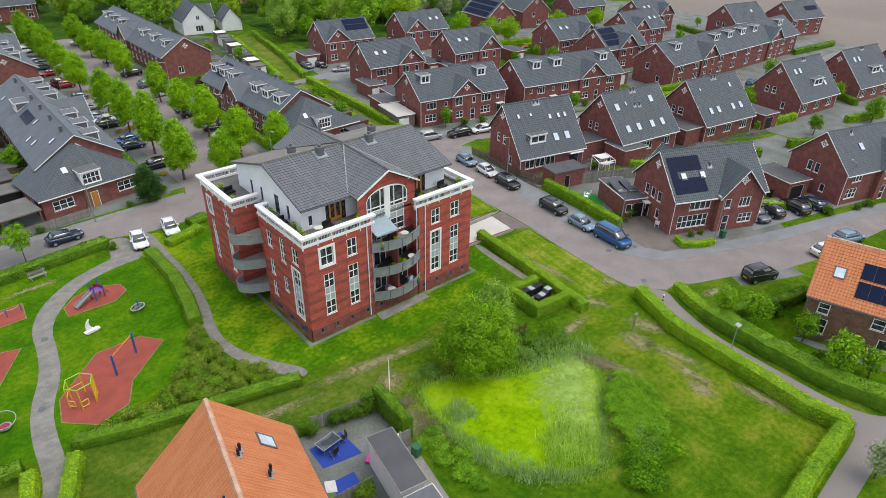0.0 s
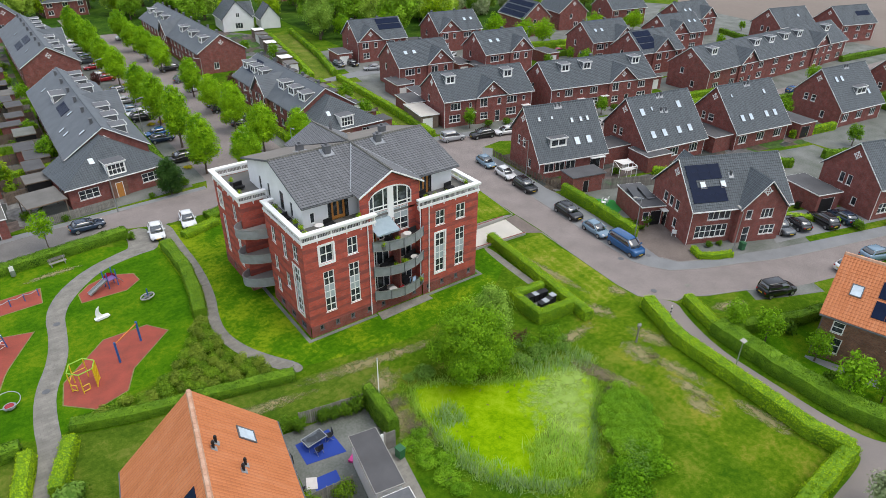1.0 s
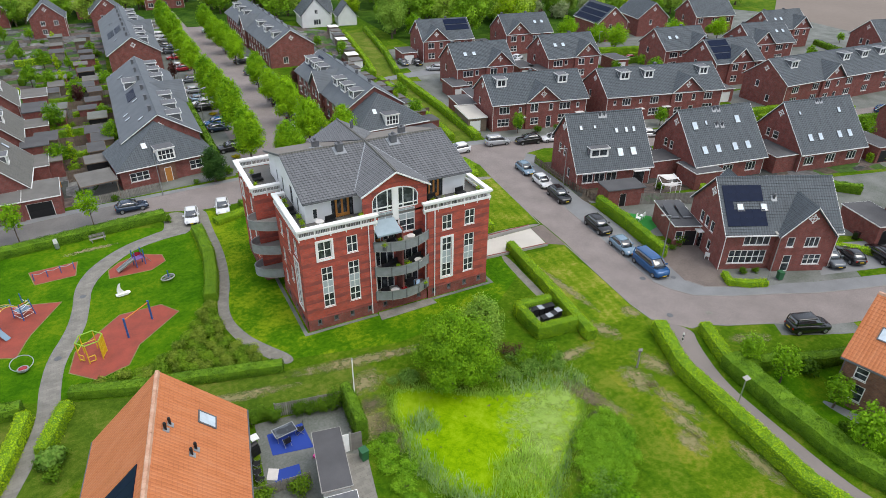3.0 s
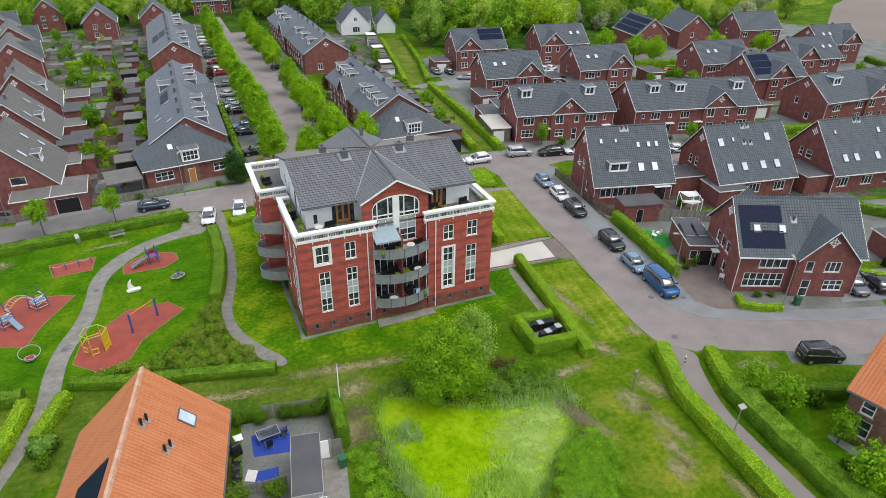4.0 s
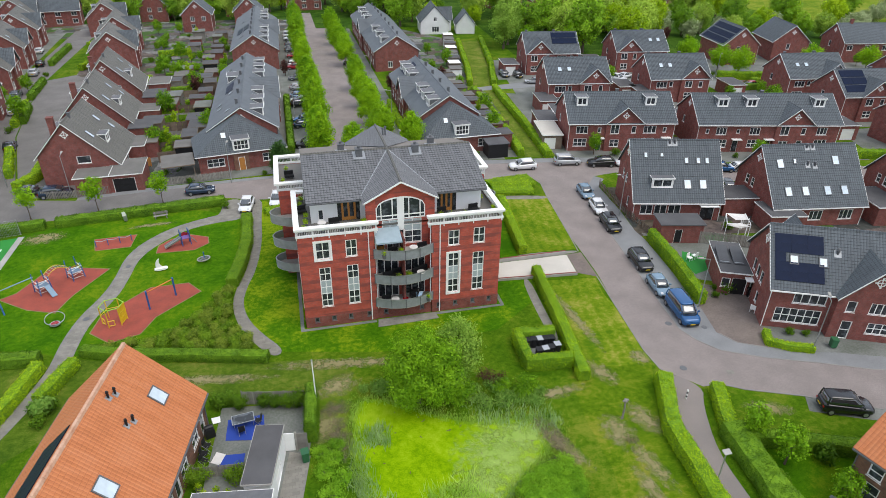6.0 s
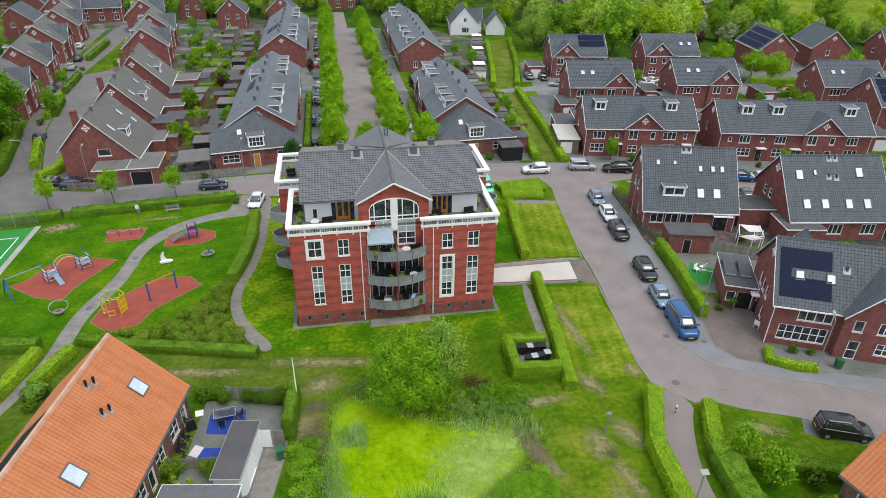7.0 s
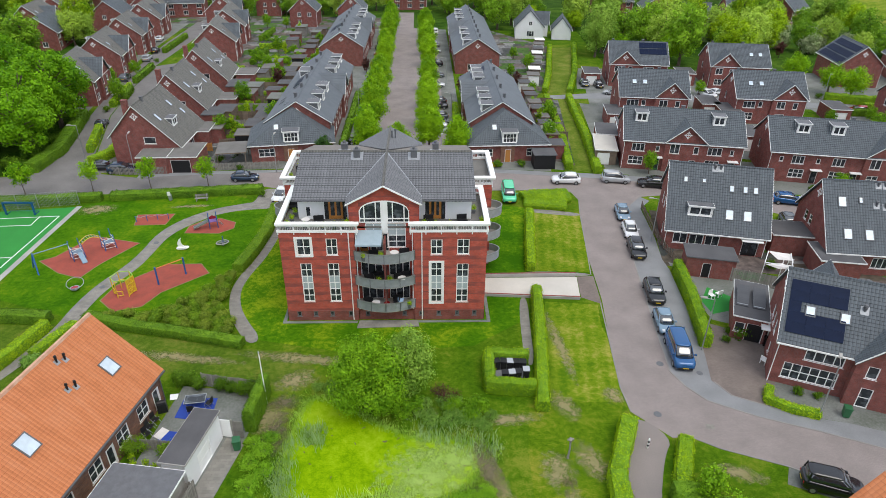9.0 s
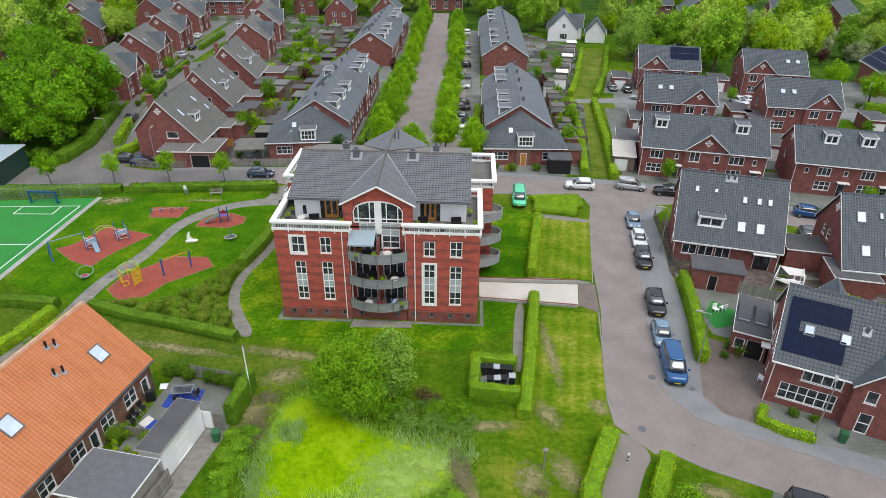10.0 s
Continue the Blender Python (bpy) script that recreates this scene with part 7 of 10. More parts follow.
# the avenue's terraces, gable end to the south
def avenue_row(label, x, y0, y1, side, R=8.35, cross=True, lights=(), panels=(), extra=()):
    """side: +1 when the dormers face east."""
    L = y1 - y0
    f = "front" if side > 0 else "back"
    ds = []
    for k in (.08, .22, .36, .68, .81, .935):
        ds.append((f, (k - .5) * L, 3.4, 2.3, 1.3))
    ds += list(extra)
    op = [(a, b, w, 1.3, 2, 1) for a in [1.5 + 2.9 * k for k in range(int((L - 3) // 2.9))] for b, w in ((.9, 1.4), (3.0, 1.3))]
    cr = [(f, .02 * L, 3.4, 7.9, .5, [(.9, 3.1, .9, 1.3, 1, 1), (2.6, 3.1, 1.2, 1.3, 2, 1), (4.6, 3.1, .9, 1.3, 1, 1), (1, .9, 1.4, 1.3, 2, 1), (4, .9, 1.4, 1.3, 2, 1)])] if cross else []
    return house(label, x, (y0 + y1) / 2, 90, L, 5.7, 4.7, 5.7, 4.7, R, tiles=SLATE, cross=cr, dormers=ds, front=op if side > 0 else op[::2], back=op if side < 0 else op[::2], left=[(3.0, .9, 1.2, 1.5, 2, 1)], right=[(3.0, .9, 1.2, 1.5, 2, 1)],
                 chimneys=[(-L / 2 + 4 + k * 6.2, .7 * side, .42, .7) for k in range(int((L - 4) // 6.2) + 1)], vents=(), lights=lights, panels=panels)


avenue_row("long terrace with a blue-grey roof and dormers along the avenue", 10.0, 98.8, 138, 1, lights=[("back", x, t, .8, 1.1) for x, t in ((-12, 3.9), (-9.5, 4.1), (-6, 2.2), (6, 2.4), (13, 3.4), (-16, 2.2))], panels=[("back", -4 + 1.05 * k, 2.6, 1.0, 1.65) for k in range(5)], extra=(("back", 4.5, 3.2, 3.2, 1.3),))
avenue_row("far terrace with a blue-grey roof and dormers along the avenue", 10.9, 156.5, 200, 1, panels=[("back", -8 + 1.05 * k, t, 1.0, 1.65) for k in range(6) for t in (2.0, 3.7)], lights=[("back", -14, 3, .8, 1.1), ("back", 6, 3, .8, 1.1)])
avenue_row("long terrace with dormers and solar panels along the avenue", 44.4, 98.8, 128.5, -1, panels=[("back", 9.6 + 1.03 * k, t, 1.0, 1.6) for k in range(3) for t in (1.6, 2.95)])
avenue_row("far terrace with a blue-grey roof and dormers along the avenue", 44.2, 149.5, 200, -1)


def end_house(label, x, y, ang, hw, d, E, apex, sh):
    """The low end house of a terrace: a hipped roof towards the street, a window gable over the door."""
    root = thing("house", label, "house", x, y, 0, ang, "terrace end houses")
    g = Geo()
    o, u = V(-hw + .45, -d / 2 + .45, 0), V(1, 0, 0)
    ops = [(1.2, .9, 2.6, 1.35, 3, 2), (2 * hw - 4.4, .9, 2.6, 1.35, 3, 2)]
    wd = 2 * hw - .9
    wall_panel(g, o, u, [(0, 0), (wd, 0), (wd, E + .1), (0, E + .1)], [q[:4] for q in ops])
    wall_panel(g, V(-hw + .45, d / 2, 0), W1v, [(0, 0), (d - .45, 0), (d - .45, E + .1), (0, E + .1)], [(3.0, .9, 1.5, 1.4)])
    wall_panel(g, V(hw - .45, -d / 2 + .45, 0), S1, [(0, 0), (d - .45, 0), (d - .45, E + .1), (0, E + .1)], [(3.0, .9, 1.5, 1.4)])
    part("wall", g, BRICK_RED, root)
    for q in ops:
        add_window(root, o, u, *q)
    add_window(root, V(-hw + .45, d / 2, 0), W1v, 3.0, .9, 1.5, 1.4, 2, 1)
    add_window(root, V(hw - .45, -d / 2 + .45, 0), S1, 3.0, .9, 1.5, 1.4, 2, 1)
    r = Geo()
    roof_plane(r, [(-hw, -d / 2, E), (hw, -d / 2, E), (sh, d * .12, apex)])
    roof_plane(r, [(hw, -d / 2, E), (hw, d / 2 + 1.5, E), (sh, d / 2 + 1.5, apex), (sh, d * .12, apex)])
    roof_plane(r, [(-hw, d / 2 + 1.5, E), (-hw, -d / 2, E), (sh, d * .12, apex), (sh, d / 2 + 1.5, apex)])
    part("roof", r.mesh("roof", TILE_DARK, weld=True), None, root)
    po = Geo().box(-.4 - 1.0, -d / 2 + .15, 0, .9, -d / 2 + 1.4, 2.75)
    part("porch", po, BRICK_BROWN, root, "brown brick porch block")
    add_door(root, V(-.7, -d / 2 + .14, 0), u, 0, 0.02, 1.0, 2.15, WOOD_ORANGE, False, inset=-.02, label="orange timber front door")
    sl = (apex - E) / (d * .62)
    y0 = -d / 2 + .3
    dm = Geo().box(-1.25, y0, E - .3, 1.25, y0 + 2.4, E + 1.95).box(-1.4, y0 - .2, E + 1.95, 1.4, y0 + 2.6, E + 2.08)
    dmo = part("dormer", dm, WHITE, root, "white dormer over the door")
    part("dormer_roof", Geo().box(-1.34, y0 - .12, E + 2.08, 1.34, y0 + 3.2, E + 2.13), LEAD, dmo, "flat grey dormer roof")
    f, p, _ = window_meshes(2.2, 1.5, 4, 2, WHITE, GLASS)
    for me, nm in ((f, "window"), (p, "pane")):
        part(nm, me, None, dmo, "", Matrix.Translation((-1.1, y0 - .07, E + .35)))
    lt = Geo().box(-.4, -.5, 0, .4, .5, .09)
    mm = Matrix.Translation((-2.3, -d / 2 + 2.3, E + 2.3 * sl + .03)) @ Matrix.Rotation(math.atan(sl), 4, "X")
    so = part("skylight", lt, LEAD, root, "", mm)
    part("pane", Geo().poly([(-.33, -.43, .1), (.33, -.43, .1), (.33, .43, .1), (-.33, .43, .1)]), SKY_TINTED_GLASS, so)
    gt = Geo().box(-hw, -d / 2 - .11, E - .15, hw, -d / 2 - .005, E - .02)
    part("gutter", gt, WHITE, root)
    return root


end_house("low end house with a hipped dark roof and an orange door", 9.2, 97.0, 9, 7.0, 7.6, 3.0, 7.4, .4)
end_house("low end house with a hipped dark roof beside the green strip", 45.0, 96.6, 3, 6.9, 7.4, 3.0, 7.4, -.4)
# detached houses on the western street, worn grey-brown roofs
for hx, hy, ha, lab in ((-14.0, 98.5, 90, "red brick house with a worn roof and a white-ringed gable"), (-15.8, 117.6, 93, "red brick house with a worn brown roof"), (-17.4, 137.4, 95, "red brick house with a worn brown roof and chimney")):
    house(lab, hx, hy, ha, 12.6, 6.5, 2.8, 4.7, 4.4, 9.5, tiles=TILE_WORN, dormers=(("front", -1.5, 4.4, 1.9, 1.25), ("back", .6, 3.4, 2.6, 1.3)), lights=(("front", -3.6, 2.6, .8, 1.5), ("front", 2.9, 2.2, .8, 1.3), ("front", 4.0, 3.8, .8, 1.2)), left=[(5.0, 3.3, 1.9, 1.15, 1, 1), (4.3, .9, .9, 1.3, 1, 2)],
          right=[(4, 3.2, 1, 1.3, 1, 1)], front=wins(3, 12, .8, 1.7, 1.3), back=wins(3, 12, 3.0, 1.2, 1.2), chimneys=((-4.0, 1.9, .8, 2.3), (-2.6, -.2, .4, .6)))
for hx, hy, ha, lab in ((-41.0, 128.5, 100, "red brick house with a street gable and worn roof"), (-44.6, 151, 99, "red brick house with a street gable"), (-48.6, 174, 98, "red brick house with a street gable and dormer"), (-52, 197, 98, "red brick house with two gables"), (-22.6, 167.3, 98, "red brick double house with gables"), (-25.2, 187.5, 98, "red brick double house"), (-84, 160, 98, "red brick house among trees"),
                        (-60, 222, 98, "far red brick house"), (-33, 212, 98, "far red brick house"), (-82, 192, 98, "red brick house with a worn roof"), (-88, 215, 98, "far red brick house with a worn roof")):
    house(lab, hx, hy, ha, 13.5, 5.6, 4.9, 5.0, 4.9, 9.3, tiles=TILE_WORN, cross=(("front", .8, 3.3, 8.2, .5, [(.9, 3.1, .9, 1.3, 1, 1), (3.6, 3.1, 1.4, 1.3, 2, 1), (1.0, .8, 1.7, 1.4, 2, 2)]),), left=[(3, 3.2, .9, 1.3, 1, 1), (6, .9, 1.3, 1.3, 2, 1)], right=[(3, 3.2, .9, 1.3, 1, 1)],
          front=[(1.2, 3.1, 1.4, 1.3, 2, 1), (10.4, 3.1, 1.4, 1.3, 2, 1), (1.0, .8, 1.9, 1.4, 3, 2)], dormers=(("back", 1, 3.2, 2.0, 1.2),), lights=(("front", -4.5, 2.6, .8, 1.1),), cross_tiles=TILE_DARK)
for hx, hy in ((-7, 213), (8, 216), (-22, 232), (4, 238)):
    house("far red brick house with its gable to the south", hx, hy, 90, 11, 4.6, 4.8, 4.6, 4.8, 9.0, left=[(2.4, 3.1, 1.2, 1.3, 2, 1), (5.6, 3.1, 1.2, 1.3, 2, 1), (2.4, .9, 1.2, 1.3, 2, 1)], right=[(2, 3, 1, 1.3, 1, 1)])
house("white rendered house with dark gables among trees", 63.6, 196.5, 84, 11, 4.6, 3.4, 4.6, 3.4, 8.2, brick=RENDER_WHITE, left=[(3.4, .7, 2.2, 1.6, 3, 1), (3.9, 3.8, 1.0, 1.2, 2, 1)], cross=(("front", 1.5, 2.6, 7.0, 1.6, [(1.6, 3.2, 1.2, 1.2, 2, 1)]),), ornaments=False)
for hx, hy, ha, lab in ((111, 224, 80, "far dark-roofed house among trees"), (117, 208, -20, "far brick house among garden trees"), (141, 222, -6, "far row of brick houses"), (158, 224, 40, "far white-gabled house among trees"), (100, 238, 10, "far brick house behind the woods"), (-70, 236, 80, "far brick house behind the woods"), (-66, 206, 98, "far brick house with a grey roof"), (-72, 178, 100, "brick house behind garden trees"), (-50, 228, 10, "far brick house facing south"), (-88, 250, 20, "far brick house among trees"), (26, 246, 5, "far brick house at the end of the avenue")):
    house(lab, hx, hy, ha, 13, 5.0, 4.6, 5.0, 4.6, 8.6, ornaments=False, porch=False, front=wins(3, 12.5, 3.0, 1.6, 1.3) + wins(3, 12.5, .8, 1.6, 1.4), left=[(3.4, 3.2, 1.2, 1.3, 2, 1), (5.0, .9, 1.4, 1.4, 2, 1)])
house("small white outbuilding with a dark roof", 73.2, 194, 80, 8, 3.2, 2.6, 3.2, 2.6, 6.4, brick=RENDER_WHITE, ornaments=False)
# the orange-roofed houses in the foreground
house("brown brick terrace with an orange pantile roof", 1.13, 24.87, 80.0, 28.5, 5.35, 3.35, 5.4, 3.3, 8.6, tiles=TILE_ORANGE, brick=BRICK_BROWN, ornaments=False, porch=False, lights=(("front", 11.4, 2.9, 1.2, 1.45), ("front", 2.75, 2.55, 1.25, 1.5), ("front", -5.5, 2.7, 1.1, 1.35)), vents=((9.6, -.95), (9.0, -.75), (8.3, -2.35), (7.7, -2.15)),
      panels=[("back", 6 - 1.02 * k, t, 1.0, 1.6) for k in range(7) for t in (1.3, 2.45)], front=[(a, .85, 1.5, 1.5, 2, 2) for a in (18.2, 21.6, 24.4, 15, 11, 8)], doors=(("front", 26.6, 1.0, 2.1, WHITE, True), ("front", 20.2, 1.0, 2.1, WHITE, True), ("front", 13.4, 1.0, 2.1, WHITE, True)), right=[(3.2, .9, 1.2, 1.4, 2, 1), (6.4, .9, 1.2, 1.4, 2, 1), (4.6, 3.6, 1.3, 1.2, 2, 1)])
house("brown brick house with an orange pantile roof and solar panels", 60.6, 16.2, -75, 11.2, 5.0, 4.7, 5.0, 4.7, 8.9, tiles=TILE_ORANGE, brick=BRICK_BROWN, ornaments=False, lights=(("front", -3.6, 2.6, 1.0, 1.2),), panels=[("front", -1.4 + 1.06 * k, t, 1.02, 1.65) for k in range(4) for t in (2.0, 3.5)],
      front=[(1.0, 3.0, 1.0, 1.2, 1, 2), (1.2, .8, 1.0, 1.7, 1, 2), (5.5, 3.0, 1.1, 1.2, 1, 2), (6.5, .8, 1.8, 1.4, 2, 1)], left=[(3.5, 3.2, 1.2, 1.3, 2, 1)], back=wins(3, 10.5, 3.0, 1.2, 1.2))

# ---- hedges, trees and planting ----
hedge("clipped dark green hedge along the playground", [(-13.4, 78.9), (7.4, 81.4)], 1.5, 1.1, LEAF_DARKHEDGE, 1)
hedge("clipped dark green hedge behind the pitch", [(-46, 75.6), (-30, 76.6), (-14.8, 78.8)], 1.3, 1.1, LEAF_DARKHEDGE, 2)
hedge("clipped hedge beside the narrow path", [(10.6, 75.4), (10.8, 68.5), (10.2, 63), (9.4, 59.0)], 1.25, 1.1, LEAF_SHRUB, 3)
hedge("clipped hedge bordering the shrub bed", [(-3.8, 50.0), (0.6, 48.4), (6.2, 47.1), (13.3, 45.3)], 1.1, 0.9, LEAF_DARKHEDGE, 4)
hedge("bright hedge beside the playground path", [(-9.4, 39.8), (-8.2, 43.2), (-7.1, 48.4)], 1.0, 1.1, LEAF_HEDGE, 5)
hedge("bright hedge beside the playground path", [(-5.8, 43.4), (-4.1, 48.2)], 1.0, 1.1, LEAF_HEDGE, 6)
hedge("clipped hedge south of the playground", [(-24, 49.6), (-12, 49.9), (-7.4, 49.6)], 1.2, 1.1, LEAF_DARKHEDGE, 7)
hedge("bright yellow-green hedge along the lawn", [(43.6, 54.2), (42.5, 44.5), (41.3, 35.9)], 1.0, 1.15, LEAF_HEDGE, 8)
hedge("bright yellow-green hedge along the lawn", [(45.7, 73.6), (44.6, 66), (43.7, 58.9)], 1.0, 1.15, LEAF_HEDGE, 9)
hedge("hedge screen round the bins", [(40.9, 42.4), (37.2, 42.7), (36.95, 38.6), (41.0, 38.2)], 0.9, 1.45, LEAF_HEDGE, 10)
hedge("long clipped hedge beside the cycle path", [(48.2, 34.0), (45.7, 28.4), (44.9, 20.2), (44.4, 14.8), (44.8, 11.9)], 1.3, 1.35, LEAF_HEDGE, 11)
hedge("bright hedge end beside the cycle path", [(44.8, 11.9), (38.0, 11.6), (24, 10.6)], 1.2, 1.3, LEAF_HEDGE, 12)
hedge("long clipped hedge beside the cycle path", [(52.3, 32.0), (50.3, 27.2)], 1.1, 1.1, LEAF_HEDGE, 13)
hedge("broad dark green hedge beside the cycle path", [(50.4, 27.2), (49.7, 20.4), (49.5, 15.0), (50.6, 10.3), (56.6, 6)], 2.0, 1.45, LEAF_DARKHEDGE, 34)
hedge("garden hedge at the back of a lawn", [(50.2, 26.4), (54, 25.2), (58, 23.4), (62, 22.4)], 1.1, 1.2, LEAF_DARKHEDGE, 14)
hedge("broad low bright green hedge bed north of the lawn", [(45.6, 77.4), (51.4, 76.4)], 3.2, .8, LEAF_HEDGE, 15)
hedge("wide low shrub bed at the street corner", [(45.6, 78.4), (48, 78.9), (52.3, 79.2)], 3.6, 0.75, LEAF_HEDGE, 16)
hedge("low hedge by the parked white cars", [(13.0, 76.6), (17.6, 78.2)], 1.3, 0.75, LEAF_HEDGE, 17)
hedge("low shrub bed at the street", [(17.0, 80.3), (19.5, 80.8)], 1.6, 0.7, LEAF_DARKHEDGE, 18)
hedge("long hedge beside the green strip", [(54.5, 89.6), (56.2, 105), (57.0, 120), (57.4, 128.6)], 1.1, 1.3, LEAF_HEDGE, 19)
hedge("long hedge beside the green strip", [(58.8, 88.0), (60.6, 105), (61.6, 119), (62.4, 129.0)], 1.1, 1.3, LEAF_HEDGE, 20)
hedge("far hedge beside the green strip", [(58.0, 133.2), (61.2, 147), (67.0, 178)], 1.1, 1.3, LEAF_HEDGE, 21)
hedge("far hedge beside the green strip", [(63.3, 132.4), (68.2, 150), (74.6, 181)], 1.1, 1.3, LEAF_HEDGE, 22)
hedge("tall bright hedge along the street garden", [(61.1, 58.8), (60.2, 51.5), (58.9, 44.4)], 1.0, 1.6, LEAF_HEDGE, 23)
hedge("low front garden hedge", [(62.3, 38.2), (61.45, 36.7), (63.2, 35.5), (65.1, 34.8)], 0.7, 0.7, LEAF_HEDGE, 24)
hedge("low hedge between driveways", [(79.4, 37.0), (84.6, 31.4)], 0.8, 0.75, LEAF_HEDGE, 25)
hedge("bright hedge of a garden", [(108, 77.8), (130, 73.6)], 1.3, 1.4, LEAF_HEDGE, 26)
hedge("bright hedge of a garden", [(112, 73.6), (134, 69.8)], 1.2, 1.2, LEAF_HEDGE, 27)
hedge("ivy-grown wall of the yard", [(17.0, 38.6), (16.9, 36.5), (16.7, 34.0)], .9, 2.3, LEAF_DARKHEDGE, 29)
hedge("hedge near the lane", [(118, 128), (124, 126), (132, 124)], 1.6, 1.8, LEAF_HEDGE, 30)
hedge("clipped hedge round a garden", [(-22, 91.5), (-20.4, 95.5), (-20.8, 100)], 1.2, 1.4, LEAF_HEDGE, 31)
hedge("dark hedge along the western street", [(-29.8, 88.5), (-29.6, 97), (-32.0, 107), (-34.2, 115.5)], 2.0, 1.7, LEAF_DARKHEDGE, 32)
for k, (a, b) in enumerate(((( 118, 118), (133, 117)), ((123, 122), (135, 120.5)), ((8.6, 145), (-1.5, 147.2)), ((-10, 139.3), (-6.2, 139.3)), ((1.0, 118), (4.2, 118)), ((-31.5, 122), (-33.4, 136)), ((-34, 140), (-35.2, 154)), ((-43, 140), (-41, 145)), ((-47, 158), (-44, 166)), ((4.0, 101), (3.6, 112)), ((-2.8, 120), (3.0, 120.5)), ((-30, 164), (-26.6, 178)), ((-14, 146), (-14, 152)), ((-20, 150), (-12, 151)), ((-12, 158), (-11, 172)), ((-14, 176), (-6, 177)), ((-16, 186), (-15, 200)), ((-34, 190), (-27, 196)), ((-9.5, 160), (-3, 160)), ((-56, 130), (-52, 145)), ((-60, 160), (-56, 176)), ((51, 104), (55.6, 103)), ((51.0, 116), (56.5, 115)), ((77, 55.6), (80.5, 52)), ((93, 50.5), (98, 45)), ((104, 96), (116, 92)), ((-38, 170), (-38.6, 190)), ((-24.6, 97), (-27.8, 108)), ((-30.6, 124), (-32.4, 134)), ((111, 52), (122, 50)), ((124, 66), (140, 62.5)), ((144, 60), (158, 58.5)), ((141, 46), (146, 55)), ((112, 40), (118, 36)), ((106, 44), (113, 40.5)), ((162, 62), (172, 60)), ((176, 96), (182, 112)), ((160, 122), (166, 118)), ((190, 104), (204, 100)), ((178, 130), (186, 128)), ((176, 74), (196, 72)), ((-12.5, 104), (-8, 104)), ((-7, 109.5), (-3, 109.5)), ((-7, 122), (-3.4, 122)), ((-7.4, 131), (-3, 131)), ((.6, 129), (4, 129)), ((.6, 138), (4, 138)), ((-3, 140), (-3, 150)), ((-9, 152), (-4, 152)), ((128, 43), (137, 40)), ((93.4, 67.5), (97.5, 55)), ((37.4, 96), (37.6, 122)), ((17.2, 99), (17.2, 130)))):
    hedge("garden hedge between plots", [a, b], 1.0, 1.4, LEAF_HEDGE if k % 2 else LEAF_DARKHEDGE, 40 + k, dens=45, size=.26)


def scatter(proto, places, rng, smin=.85, smax=1.2, first=True):
    """Copies of a plant at places; the first stands at the first place."""
    x, y = places[0]
    proto.matrix_basis = pose(x, y, 0, 0, 0, rng.uniform(0, 360))
    for x, y in places[1:]:
        c = copy_thing(proto, pose(x, y, 0, 0, 0, rng.uniform(0, 360)))
        s = rng.uniform(smin, smax)
        c.scale = (s, s, s * rng.uniform(.9, 1.12))


def fill(poly, step, rng, jitter=.35):
    xs, ys = [p[0] for p in poly], [p[1] for p in poly]
    out = []
    y = min(ys)
    while y < max(ys):
        x = min(xs)
        while x < max(xs):
            px, py = x + rng.uniform(-jitter, jitter) * step, y + rng.uniform(-jitter, jitter) * step
            ins = False
            for (x0, y0), (x1, y1) in zip(poly, poly[1:] + poly[:1]):
                if (y0 > py) != (y1 > py) and px < x0 + (py - y0) * (x1 - x0) / (y1 - y0):
                    ins = not ins
            if ins:
                out.append((px, py))
            x += step
        y += step
    return out


rnd = random.Random(7)
bed = [(9.3, 58.8), (7.0, 55.6), (4.9, 52.2), (1.2, 50.6), (-2.2, 49.9), (1.0, 49.0), (6.2, 48.0), (12.8, 46.3), (11.6, 48.2), (10.0, 51.0), (9.2, 55.2)]
pl = fill(bed, 0.95, rnd)
scatter(make_shrub("shrub", "olive-green low shrub in a planted bed", .8, 1.05, 900, .15, LEAF_OLIVE, 3), pl[::2], rnd)
scatter(make_shrub("shrub", "dark green low shrub in a planted bed", .75, .9, 900, .15, LEAF_SHRUB, 4), pl[1::2], rnd)
# the pond's trees, bushes and reeds
scatter(make_tree("tree", "round leafy willow standing at the pond", 7.7, 3.7, 0.15, .2, 42000, .18, LEAF_WILLOW, 11, 24, airy=.84), [(26.1, 36.6)], rnd)
scatter(make_tree("tree", "slender pale green tree at the pond", 8.3, 2.3, .3, .14, 12000, .2, LEAF_PALEWILLOW, 12, 17), [(29.7, 37.8)], rnd)
scatter(make_shrub("bush", "loose green bush on the pond bank", 1.5, 1.9, 1500, .17, LEAF_WILLOW, 13), [(30.0, 36.2), (33.6, 36.4), (29.0, 35.6), (35.4, 35.6)], rnd, .6, 1.0)
scatter(make_shrub("bush", "dense green bush beside the pond", 1.3, 1.2, 1300, .17, LEAF_BROAD, 14), fill([(31.4, 22.2), (33.2, 20.6), (30.8, 18.6), (26.5, 18.6), (26.0, 20.4), (29.2, 21.4)], 1.25, rnd), rnd, .8, 1.2)
oval = [(33.1 + 3.9 * math.cos(a) * .62 - 1.75 * math.sin(a) * .78, 24.1 + 3.9 * math.cos(a) * .78 + 1.75 * math.sin(a) * .62) for a in [k * math.tau / 20 for k in range(20)]]
scatter(make_shrub("bush", "low dense bright green bush in an oval clump", 1.1, .85, 2600, .095, LEAF_HERB, 17), fill(oval, .85, rnd), rnd, .95, 1.25)
scatter(make_shrub("bush", "grey-green flowering bush beside the pond", 1.2, 1.4, 900, .15, LEAF_NETTLE, 15), [(29.6, 20.6), (31.2, 21.8)], rnd)
